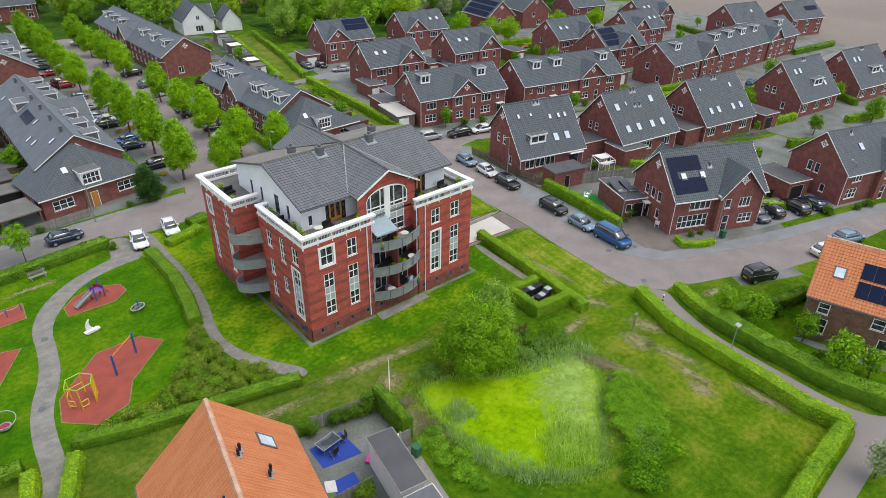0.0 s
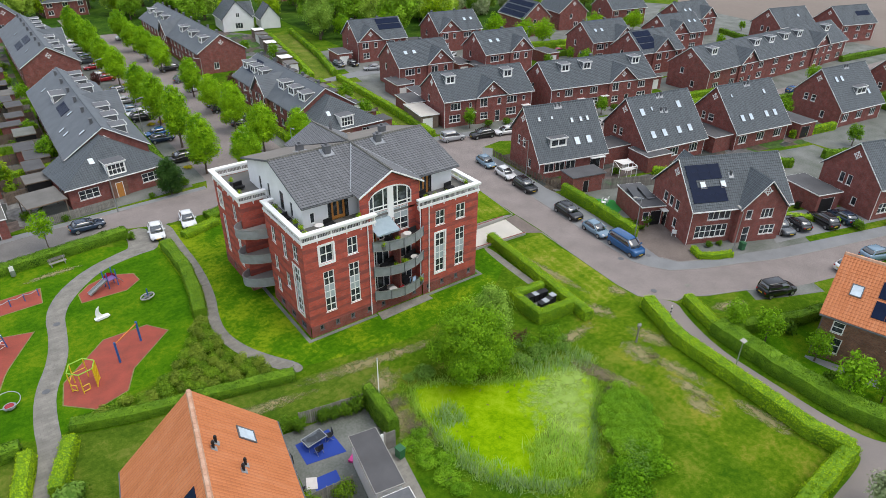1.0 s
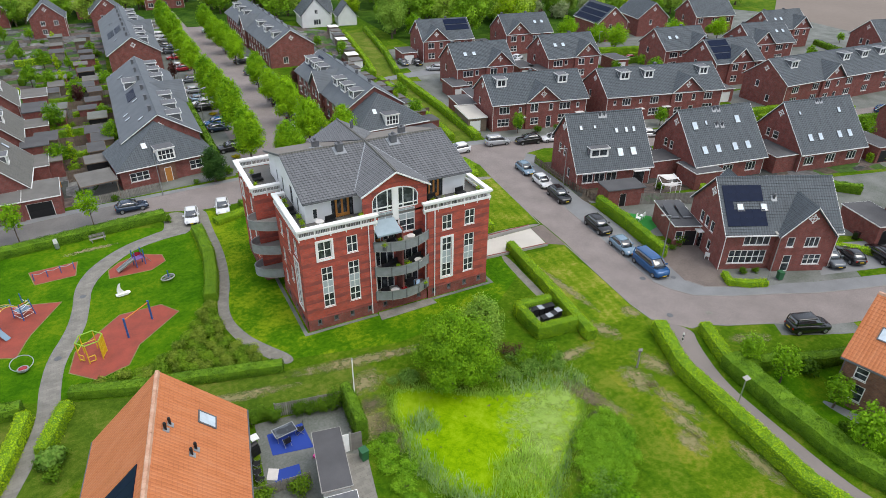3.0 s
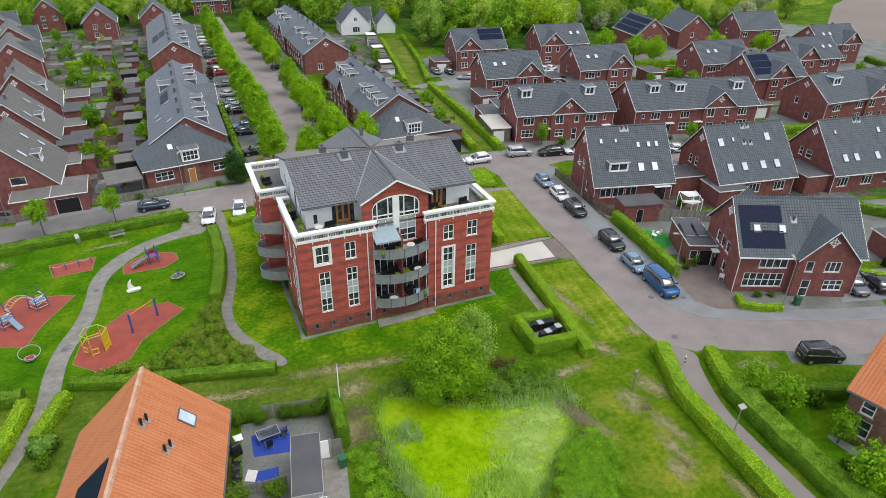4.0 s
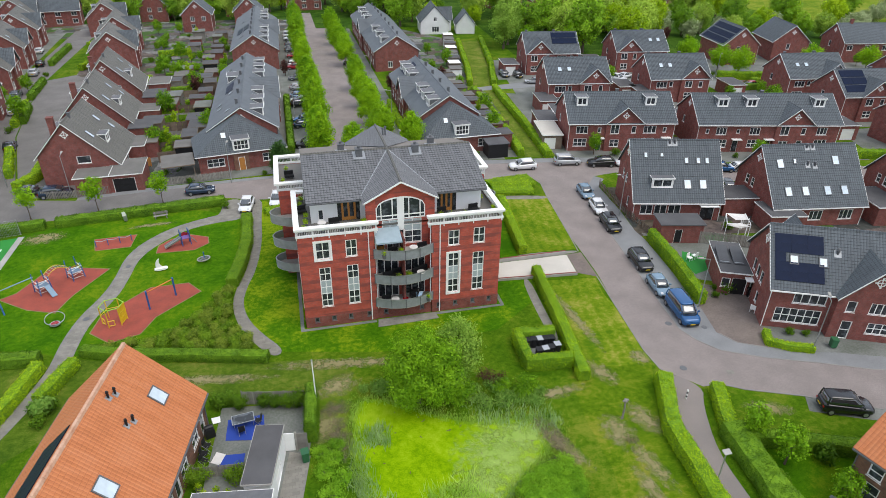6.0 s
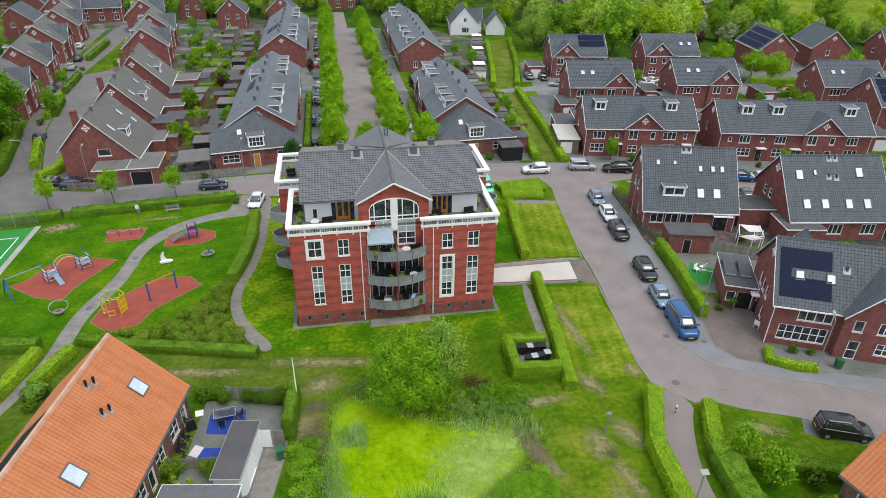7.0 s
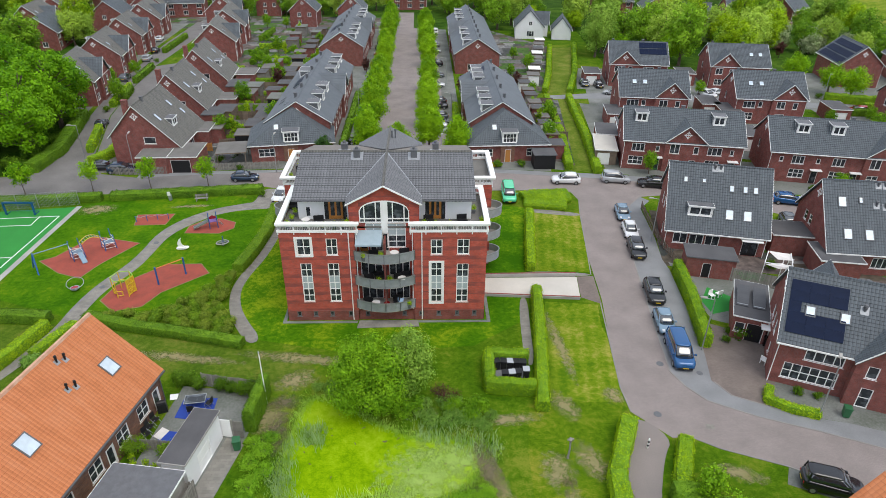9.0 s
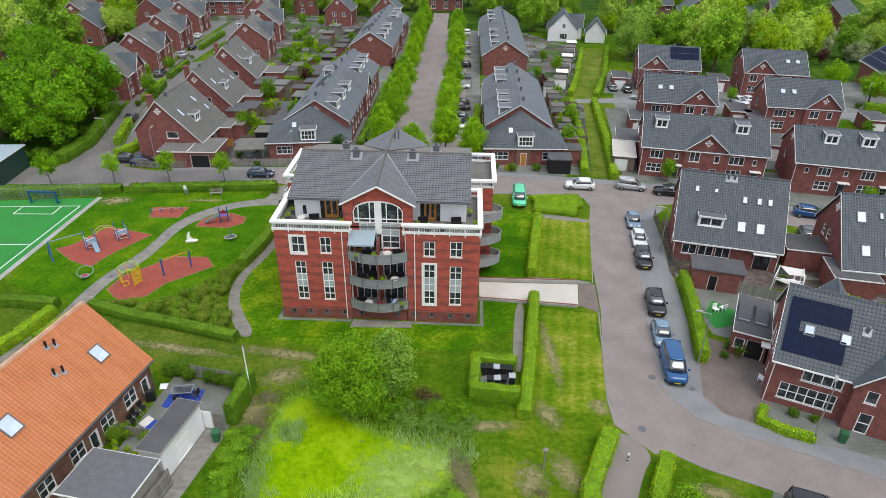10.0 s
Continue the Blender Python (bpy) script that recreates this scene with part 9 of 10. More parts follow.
# ---- outbuildings, fences and street furniture ----
shed("long white rendered garage with a felt roof", 13.25, 30.9, 80, 5.3, 1.85, 2.75, RENDER_WHITE, ASPHALT_FELT, (1.6, 1.9, 2.0, WHITE), "garage", trim=CONCRETE)
shed("flat-roofed timber garage with grey felt", 10.9, 26.0, -9, 5.2, 3.9, 2.6, WOOD_GREY, LEAD, (0.4, .9, 2.0, WHITE), "garage", trim=WHITE)
# The black door leaf stands in for this garage's dark, shaded opening.
shed("brick garage with a flat roof and solar panels", 64.8, 48.55, -24, 3.1, 6.9, 2.65, BRICK_RED, ASPHALT_FELT, (1.3, 1.6, 2.1, BLACK), "garage", windows=((.2, .9, .95, 1.15, 1, 1),), trim=WHITE)
sp = thing("solar_array", "two tilted solar panels on a garage roof", "solar panels", 64.8, 48.9, 2.87, -24)
for x in (-.75, .8):
    part("solar_panel", Geo().box(-.6, -2.0, .1, .6, 1.4, .15), SOLAR_GREY, sp, "", pose(x, 0, .2, 8, 0, 0))
    part("stand", Geo().box(x - .5, -1.8, 0, x + .5, -1.7, .12).box(x - .5, 1.1, 0, x + .5, 1.2, .5), STEEL, sp)
shed("brick garden house with a flat felt roof", 64.6, 58.6, -13, 5.4, 3.0, 2.5, BRICK_RED, ASPHALT_FELT, (1.8, 1.0, 1.9, BLACK), trim=LEAD)
shed("low brick extension with a dark flat roof", 77.0, 64.2, -10, 5.0, 4.0, 2.6, BRICK_RED, ASPHALT_FELT, None, trim=WHITE)
shed("low brick extension with a dark flat roof", 79.5, 58.4, -10, 4.6, 4.4, 2.5, BRICK_RED, ASPHALT_FELT, None, trim=WHITE)
shed("low brick garage between houses", 95.2, 58.6, -9, 4.0, 6.5, 2.6, BRICK_RED, ASPHALT_FELT, None, trim=WHITE)
shed("low brick garage between houses", 113.8, 54.0, -9, 4.0, 6.5, 2.6, BRICK_RED, ASPHALT_FELT, (.5, 2.3, 2.1, BLACK), trim=WHITE)
shed("brick garage with grey panels on its roof", 87.4, 37.2, -17, 4.0, 6.4, 2.6, BRICK_RED, ASPHALT_FELT, (.6, 2.5, 2.1, BLACK), "garage", trim=WHITE)
shed("timber outbuilding with a worn pale roof and white door", 61.6, 95.6, -10, 3.4, 7.6, 2.4, WOOD_FENCE, RAMP_CONCRETE, (.3, 2.0, 2.0, WHITE), "garage", trim=WHITE)
shed("black shed with a flat roof at the street", 50.6, 91.4, 0, 3.4, 3.0, 2.3, BLACK, ASPHALT_FELT, None, trim=LEAD)
shed("brick shed behind the end house", 53.2, 95.8, 0, 2.6, 3.0, 2.3, BRICK_RED, ASPHALT_FELT, None)
shed("open carport beside the end house", 0.2, 93.2, 9, 4.4, 5.0, 2.3, WOOD_FENCE, FELT_LIGHT, None, "carport", open_front=True)
shed("brick garage with a flat roof", -6.6, 91.6, 2, 4.6, 6.2, 2.5, BRICK_RED, FELT_LIGHT, (.6, 3.0, 2.1, BLACK), "garage", trim=WHITE)
shed("brick annex with a flat felt roof", -10.9, 89.9, 2, 4.4, 3.6, 2.6, BRICK_RED, FELT_LIGHT, None, trim=WHITE)
srnd = random.Random(12)
y = 100.5
for k in range(17):
    w, d = srnd.uniform(2.6, 4.2), srnd.uniform(2.2, 3.2)
    wl_, rf_ = srnd.choice((BRICK_RED, WOOD_FENCE, BLACK, BRICK_RED)), srnd.choice((ASPHALT_FELT, FELT_LIGHT, YARD, ASPHALT_FELT))
    shed("garden shed behind a terrace", .2 + srnd.uniform(-.5, 1.6), y, 90 + srnd.uniform(-3, 3), w, d, srnd.uniform(2.1, 2.6), wl_, rf_, (.9, .9, 1.9, WHITE), group="garden sheds")
    if srnd.random() < .7:
        shed("garden house with a worn felt roof", -4.6 - srnd.uniform(0, 1.6), y + 3, 90 + srnd.uniform(-3, 3), srnd.uniform(3.2, 4.8), srnd.uniform(2.6, 3.6), srnd.uniform(2.2, 2.6), srnd.choice((WOOD_FENCE, BRICK_RED, WOOD_GREY)), srnd.choice((YARD, FELT_LIGHT, ASPHALT_FELT)), None, group="garden sheds")
    y += srnd.uniform(4.6, 7.2)
for k in range(5):
    shed("brick extension with a flat roof", -7.4 - .3 * k, 102.5 + k * 9.6 + srnd.uniform(-.8, .8), 92, srnd.uniform(4.4, 6.0), srnd.uniform(3.0, 4.2), 2.6, BRICK_RED, (FELT_LIGHT, ASPHALT_FELT)[k % 2], None, group="house extensions", trim=(WHITE, LEAD)[k % 2])
for k in range(9):
    shed("garden shed behind a terrace", 53.4, 101 + k * 4.6 + (k % 2) * .8, 90, 2.6, 2.3, 2.3, (BRICK_RED, WHITE, WOOD_GREY)[k % 3], (FELT_LIGHT, ASPHALT_FELT)[k % 2], (.7, .9, 1.9, WHITE), group="garden sheds")
for k in range(8):
    shed("pale garden shed by the green strip", 56.5 + 1.1 * k, 141 + k * 5.5, 85, 3.2, 2.6, 2.2, (WHITE, WOOD_FENCE, WOOD_GREY)[k % 3], (FELT_LIGHT, WHITE, ASPHALT_FELT)[k % 3], None, group="garden sheds")
for x, y, a in ((68.0, 105, -10), (76, 104.5, -10), (88, 101, -12), (100, 99, -12), (108, 97, -12), (88.6, 119.5, -7), (90.6, 114.6, -7), (70.4, 143, -7), (92.5, 143, -7), (68.0, 113, -7), (113, 116, -7), (117, 100, -7), (63.4, 101.8, -10), (136, 104, -7), (141, 93, -3), (116, 88, -10), (139, 58, -7), (159, 54, -9), (140, 112, -7)):
    shed("brick garage with a dark flat roof", x, y, a, 3.6, 6.0, 2.6, BRICK_RED, ASPHALT_FELT, (.5, 2.4, 2.1, WHITE), "garage", group="garages", trim=WHITE)
shed("dark green barn with a pale flat roof beside the pitch", -40.5, 82.5, 5, 14, 8, 3.4, PAINTS["barn_green"], AWNING, None, "barn", trim=WHITE)
# fences
fence("weathered picket fence in front of the end house", [(-1.8, 89.6), (3.6, 90.0), (8.0, 90.6)], 1.2, WOOD_GREY, .12, .08)
fence("picket fence in front of a house", [(-17.6, 87.9), (-13.0, 87.6), (-9.0, 88.2)], 1.2, WOOD_GREY, .12, .08)
fence("timber fence of the yard", [(11.2, 39.6), (12.6, 39.3), (16.8, 38.5)], 1.5, WOOD_GREY)
fence("timber fence dividing the yards", [(7.9, 32.3), (11.8, 31.9)], 1.2, WOOD_GREY)
fence("timber fence beside the garage", [(12.9, 27.0), (14.3, 27.6), (13.5, 24.0)], 1.8, WOOD_GREY)
fence("weathered timber fence of a garden", [(4.0, 100), (-3.6, 99)], 1.8, WOOD_FENCE)
fence("orange new timber fence", [(-4.6, 97.8), (-6.8, 98.0)], 1.5, WOOD_ORANGE)
fence("dark timber garden fence", [(61.6, 60.0), (61.2, 66), (62.0, 75.5)], 1.1, WOOD_FENCE, .3, .3)
fence("weathered timber fence of a garden", [(66.6, 56.6), (74.6, 53.0)], 1.7, WOOD_GREY)
for k in range(9):
    fence("timber fence between gardens", [(-5.5, 104 + 5.2 * k), (3.6, 104.4 + 5.2 * k)], 1.7, (WOOD_FENCE, WOOD_GREY)[k % 2], .95, .03, seed=k)
for k in range(5):
    fence("timber fence between gardens", [(50.2, 103.5 + 5.2 * k), (56.4 + .3 * k, 103.2 + 5.2 * k)], 1.7, (WOOD_FENCE, WOOD_GREY)[k % 2], .95, .03, seed=k)
fence("long timber back fence", [(3.9, 99), (4.1, 139)], 1.8, WOOD_FENCE, .9, .02)


def mesh_fence(label, pts, h):
    root = thing("mesh_fence", label, "fence", *pts[0])
    o = V(*pts[0], 0)
    for a, b in zip(pts, pts[1:]):
        a, b = V(*a, 0) - o, V(*b, 0) - o
        n = max(1, round((b - a).length / 2.5))
        for k in range(n + 1):
            p = a.lerp(b, k / n)
            part("post", Geo().tube(p, p + UP * h, .04, n=6), STEEL, root)
        w = Geo()
        m = round((b - a).length / .16)
        for k in range(m):
            p = a.lerp(b, k / m)
            w.tube(p, p + UP * h, .012, n=3, caps=False)
        for z in np.arange(.1, h, .3):
            w.tube(a + UP * z, b + UP * z, .009, n=3, caps=False)
        tagged(part("wire_mesh", w, STEEL, root), kind="stuff")
    return root


mesh_fence("tall green-grey wire mesh fence round the pitch", [(-46, 73.6), (-30, 74.8), (-17.2, 77.2)], 2.2)
mesh_fence("tall wire mesh fence at the pitch corner", [(-17.6, 53.8), (-30, 53)], 2.2)


def lamp_post(x, y, ang, h=6.0, label="slim grey street lamp beside the road"):
    r = thing("street_lamp", label, "street lamp", x, y, 0, ang, "street lamps")
    part("pole", Geo().tube((0, 0, 0), (0, 0, h), .07, .045, n=8), STEEL, r)
    part("arm", Geo().tube((0, 0, h - .02), (.9, 0, h + .12), .035, n=6), STEEL, r)
    part("lamp_head", Geo().prism([(.7, h + .08), (1.35, h + .14), (1.3, h + .24), (.75, h + .2)], -.12, .12), CONCRETE, r)


for x, y, a in ((-23.8, 93.5, 200), (-14.1, 88.8, 90), (8.0, 88.6, 80), (60.4, 66.0, 180), (117.6, 127.7, 250), (58.4, 44.0, 170), (64.9, 34.7, 60), (18.4, 118, 0), (36.4, 112, 180), (36.4, 140, 180), (18.2, 150, 0), (90.5, 29.2, 70), (34, 90.3, 270)):
    lamp_post(x, y, a)
lp = thing("path_lamp", "small white post lamp beside the cycle path", "lamp", 45.75, 22.5)
part("pole", Geo().tube((0, 0, 0), (0, 0, 4.0), .05, n=8), STEEL, lp)
part("lamp_head", Geo().box(-.3, -.22, 0, .3, .22, .06, Matrix.Translation((0, 0, 4.0)) @ Matrix.Rotation(radians(14), 4, "X")), CONCRETE, lp, "pale flat lamp panel")
fp = thing("flagpole", "white flagpole beside the yard", "flagpole", 17.35, 37.3)
part("pole", Geo().tube((0, 0, 0), (0, 0, 5.6), .06, .04, n=8), WHITE, fp)
part("finial", Geo().tube((0, 0, 5.6), (0, 0, 5.72), .07, n=8), STEEL, fp)
for x, y in ((49.15, 31.7), (45.0, 12.9)):
    bo = thing("bollard", "white and dark striped bollard on the path", "bollard", x, y)
    for k in range(5):
        part("band", Geo().tube((0, 0, .2 * k), (0, 0, .2 * k + .2), .075, n=8), (WHITE, BLACK)[k % 2], bo)
for x, y, h in ((42.45, 30.75, 2.0),):
    st = thing("stump", "sawn grey pollard trunk on the lawn", "stump", x, y)
    part("trunk", Geo().tube((0, 0, 0), (.06, .03, h * .5), .1, .07, n=9).tube((.06, .03, h * .5), (.02, .05, h), .07, .08, n=9), WOOD_GREY, st)
    part("crown_knob", Geo().tube((-.22, .05, h - .02), (.26, .05, h + .06), .09, .1, n=8).tube((.02, -.15, h), (.03, .2, h + .08), .1, .08, n=8), WOOD_GREY, st)


def bench(x, y, ang, label):
    r = thing("bench", label, "bench", x, y, 0, ang)
    for k in range(3):
        part("seat_slat", Geo().box(-.9, -.24 + .16 * k, .42, .9, -.11 + .16 * k, .46), WOOD_GREY, r)
        part("back_slat", Geo().box(-.9, .26, .55 + .14 * k, .9, .29, .65 + .14 * k), WOOD_GREY, r)
    for xx in (-.7, .7):
        part("leg", Geo().box(xx - .04, -.2, 0, xx + .04, -.12, .42).box(xx - .04, .2, 0, xx + .04, .28, .95).box(xx - .04, -.2, .36, xx + .04, .28, .42), CONCRETE, r)


bench(-0.6, 78.4, 8, "weathered slatted bench in front of the hedge")
lb = thing("litter_bin", "white and grey litter bin at the playground", "litter bin", -5.0, 79.3 - .9)
part("body", Geo().tube((0, 0, .15), (0, 0, 1.0), .25, n=12), STEEL, lb)
part("sign", Geo().box(-.22, -.28, .9, .22, -.24, 1.5), WHITE, lb, "white notice plate with faded print")
part("post", Geo().tube((0, 0, 0), (0, 0, 1.5), .04, n=6), STEEL, lb)


# playground
def frame_posts(root, pts, h, material, r=.07):
    for x, y in pts:
        part("post", Geo().tube((x, y, 0), (x, y, h), r, n=8), material, root)


LIME = paint("lime_paint", (0.28, 0.52, 0.04), 0.4, 0)
BLUE, YEL, ORG, LIL = PAINTS["play_blue"], PAINTS["yellow"], PAINTS["orange"], PAINTS["lilac"]
hb = thing("turning_bar", "high orange bar between two blue posts", "play equipment", 2.35, 57.5, 0, 43)
frame_posts(hb, ((-1.6, 0), (1.6, 0)), 2.3, BLUE, .1)
part("bar", Geo().tube((-1.6, 0, 2.1), (1.6, 0, 2.1), .06, n=8), ORG, hb)
yc = thing("climbing_frame", "six-sided yellow steel climbing frame", "play equipment", -1.9, 54.9, 0, 12)
hexa = [(1.15 * math.cos(radians(60 * k)), 1.15 * math.sin(radians(60 * k))) for k in range(6)]
frame_posts(yc, hexa, 2.1, YEL, .05)
for k in range(6):
    a, b = hexa[k - 1], hexa[k]
    part("top_rail", Geo().tube((*a, 2.1), (*b, 2.1), .05, n=6), LIME, yc, "lime green top rail")
    if k == 0:
        net = Geo()
        for f in range(9):
            x, y = a[0] + (b[0] - a[0]) * (f + .5) / 9, a[1] + (b[1] - a[1]) * (f + .5) / 9
            net.tube((x, y, .15), (x, y, 2.05), .04, n=5)
        for z in (.2, .8, 1.4, 2.0):
            net.tube((*a, z), (*b, z), .045, n=5)
        part("net_panel", net, YEL, yc, "close yellow bar panel")
    if k in (4, 5):
        mx, my = (a[0] + b[0]) / 2, (a[1] + b[1]) / 2
        part("low_loop", Geo().tube((*a, .25), (mx, my, .25), .045, n=6).tube((mx, my, .25), (mx, my, .8), .045, n=6).tube((mx, my, .8), (*a, .8), .045, n=6), YEL, yc)
    if k in (2, 3):
        part("mid_rail", Geo().tube((*a, 1.1), (*b, 1.1), .035, n=6), YEL, yc)
sl = thing("slide", "small blue and red slide tower", "play equipment", 3.4, 70.3, 0, 20)
frame_posts(sl, ((-.5, -.4), (.5, -.4), (-.5, .4), (.5, .4)), 2.0, BLUE, .06)
part("platform", Geo().box(-.55, -.45, .95, .55, .45, 1.03), LIL, sl)
part("chute", Geo().poly([(-.55, -.3, 1.0), (-.55, .3, 1.0), (-2.5, .3, .2), (-2.5, -.3, .2)]).prism([(-.55, 1.0), (-.55, 1.2), (-2.5, .4), (-2.5, .2)], -.33, -.28).prism([(-.55, 1.0), (-.55, 1.2), (-2.5, .4), (-2.5, .2)], .28, .33), STEEL, sl, "steel slide chute")
part("side_panel", Geo().prism([(-.5, 1.05), (.5, 1.05), (.5, 1.3), (0, 1.55), (-.5, 1.3)], .38, .42).box(.48, -.38, 1.05, .52, .37, 1.35), PAINTS["red"], sl, "red side panels")
part("ladder", Geo().tube((.55, -.25, 1), (1.25, -.25, 0), .03, n=6).tube((.55, .25, 1), (1.25, .25, 0), .03, n=6).tube((.8, -.25, .65), (.8, .25, .65), .03, n=6).tube((1.0, -.25, .35), (1.0, .25, .35), .03, n=6), STEEL, sl)
sb = thing("sailing_boat_seat", "small white sail-shaped rocker on the lawn", "play equipment", 1.2, 64.4, 0, 10)
part("hull", Geo().prism([(-.45, .12), (.5, .12), (.8, .28), (.5, .36), (-.4, .36), (-.65, .28)], -.24, .24), WHITE, sb)
part("sail", Geo().prism([(-.4, .36), (.35, .36), (.12, .62), (-.02, .95), (-.02, 1.3), (.08, 1.62), (-.22, 1.4), (-.4, 1.05), (-.46, .7)], -.035, .035), WHITE, sb)
part("spring", Geo().tube((0, 0, 0), (0, 0, .13), .14, n=8), STEEL, sb)
sp2 = thing("spring_rocker", "grey spring rocker with a blue handle", "play equipment", 5.9, 65.4, 0, 30)
rn = Geo()
for k in range(16):
    a, b = k * math.tau / 16, (k + 1) * math.tau / 16
    rn.tube((.75 * math.cos(a), .55 * math.sin(a), .42), (.75 * math.cos(b), .55 * math.sin(b), .42), .07, n=6, caps=False)
part("seat_ring", rn.mesh("seat_ring", CONCRETE, True, True), None, sp2)
part("cross_plate", Geo().box(-.72, -.14, .38, .72, .14, .45).box(-.14, -.52, .385, .14, .52, .455), LEAD, sp2)
part("spring", Geo().tube((0, 0, 0), (0, 0, .4), .15, n=8), STEEL, sp2)
part("handle", Geo().tube((.1, 0, .45), (.1, 0, 1.3), .06, n=6), BLUE, sp2)
ho = thing("spinner", "low round spinner with a steel hoop", "play equipment", -7.6, 55.5)
part("disc", Geo().tube((0, -.1, .25), (0, -.1, .33), .5, n=16), STEEL, ho)
part("seat_ring", Geo().tube((0, -.1, .33), (0, -.1, .37), .36, n=16), PAINTS["red"], ho, "dark red centre plate")
hg = Geo()
for k in range(14):
    a, b = k * math.tau / 14, (k + 1) * math.tau / 14
    hg.tube((.95 * math.cos(a), .2 + .7 * math.sin(a), .75 + .35 * math.sin(a)), (.95 * math.cos(b), .2 + .7 * math.sin(b), .75 + .35 * math.sin(b)), .04, n=6, caps=False)
part("hoop", hg.mesh("hoop", STEEL, True, True), None, ho)
part("stem", Geo().tube((0, -.1, 0), (0, -.1, .3), .12, n=8), STEEL, ho)
hu = thing("balance_hurdles", "low blue posts with wavy steel rails", "play equipment", -5.3, 72.2, 0, 12)
for k in range(4):
    part("post", Geo().tube((-2 + 1.35 * k, 0, 0), (-2 + 1.35 * k, 0, .9), .05, n=7), BLUE, hu)
    if k < 3:
        part("rail", Geo().tube((-2 + 1.35 * k, 0, .8), (-1.3 + 1.35 * k, 0, .65), .035, n=6).tube((-1.3 + 1.35 * k, 0, .65), (-.65 + 1.35 * k, 0, .8), .035, n=6), STEEL, hu)
cf = thing("adventure_frame", "blue climbing combination with two net towers and swing beam", "play equipment", -10.4, 62.6, 0, 42)
for cx in (-.2, 3.4):
    tw = part("tower", Geo().box(cx - .55, -.55, .85, cx + .55, .55, .92), PAINTS["lightblue"], cf, "small open play tower")
    for dx in (-.6, .6):
        for dy in (-.6, .6):
            part("post", Geo().tube((cx + dx * 1.1, dy * 1.1, 0), (cx + dx * .9, dy * .9, 2.3 if dy > 0 else 1.9), .055, n=7), BLUE, tw)
    part("side_panel", Geo().poly([(cx - .56, -.58, 1.75), (cx + .56, -.58, 1.75), (cx, .3, 1.35)]).poly([(cx, .3, 1.31), (cx + .56, -.58, 1.71), (cx - .56, -.58, 1.71)]), ORG, tw, "orange triangular panel")
    rp = Geo()
    for j in range(5):
        z = .35 + .32 * j
        for p, q in (((-.6, -.6), (.6, -.6)), ((.6, -.6), (.6, .6)), ((-.6, .6), (-.6, -.6))):
            rp.tube((cx + p[0], p[1], z), (cx + q[0], q[1], z + (.22 if j % 2 else -.12)), .022, n=4)
    tagged(part("rope_net", rp, WHITE, tw, "white rope rungs"), kind="stuff")
br = Geo()
rg2 = Geo()
for k in range(9):
    x = .4 + k * .29
    z = 1.75 + .55 * math.sin(math.pi * k / 8)
    rg2.tube((x, -.4, z), (x, .4, z), .035, n=5)
    if k < 8:
        z2 = 1.75 + .55 * math.sin(math.pi * (k + 1) / 8)
        for y in (-.4, .4):
            br.tube((x, y, z), (x + .29, y, z2), .04, n=5)
part("arched_ladder", br, YEL, cf, "yellow arched side rails")
tagged(part("rung", rg2, STEEL, cf, "grey ladder rungs"), kind="stuff")
part("swing_beam", Geo().tube((-4.6, 0, 2.2), (-.8, 0, 2.2), .06, n=8), PAINTS["lightblue"], cf, "pale blue swing beam")
for s in (-1, 1):
    part("swing_leg", Geo().tube((-4.6, s * .12, 2.25), (-4.8, s * 1.1, 0), .08, n=8), BLUE, cf)
part("cross_rail", Geo().tube((-4.72, -.6, 1.1), (-4.72, .6, 1.1), .05, n=6), BLUE, cf)
part("slide_chute", Geo().box(0, 0, 0, 1.6, .55, .05, Matrix.Translation((-.3, -.65, .95)) @ Matrix.Rotation(radians(-90), 4, "Z") @ Matrix.Rotation(radians(33), 4, "Y")), PAINTS["lightblue"], cf, "pale blue slide chute")
go = thing("goal", "blue steel football goal on the pitch", "goal", -23.6, 74.0, 0, 0)
part("crossbar", Geo().box(-2.0, -.1, 1.7, 2.0, .1, 1.95), PAINTS["blue"], go)
for s in (-1.9, 1.9):
    part("goal_post", Geo().box(s - .1, -.1, 0, s + .1, .1, 1.7).box(s - .05, .1, 0, s + .05, 1.0, .1).prism([(s - .05, 1.6), (s + .05, 1.6), (s + .05, 1.7), (s - .05, 1.7)], .1, .5), PAINTS["blue"], go)
ng = Geo()
for k in range(13):
    ng.tube((-1.9 + k * .317, .5, 1.7), (-1.9 + k * .317, 1.0, 0), .012, n=3)
for k in range(6):
    ng.tube((-1.9, .5 + .09 * k, 1.7 - .3 * k), (1.9, .5 + .09 * k, 1.7 - .3 * k), .012, n=3)
tagged(part("net", ng, PAINTS["blue"], go), kind="stuff")
# wheelie bins
wb = thing("wheelie_bin", "black wheelie bin inside the hedge screen", "bin", 0, 0)
part("body", Geo().prism([(-.24, .1), (.24, .1), (.29, 1.0), (-.29, 1.0)], -.3, .3), BLACK, wb)
part("lid", Geo().prism([(-.31, 1.0), (.31, 1.0), (.31, 1.05), (-.31, 1.08)], -.36, .33), BLACK, wb)
part("wheel", Geo().tube((-.2, .3, .1), (.2, .3, .1), .1, n=8), RUBBER, wb)
bins = [(37.85, 41.55), (38.5, 41.55), (39.1, 41.5), (39.7, 41.45), (40.3, 41.4), (38.45, 39.9), (39.1, 39.95), (39.7, 40.05), (40.45, 40.3)]
wb.matrix_basis = pose(*bins[0], 0, 0, 0, 10)
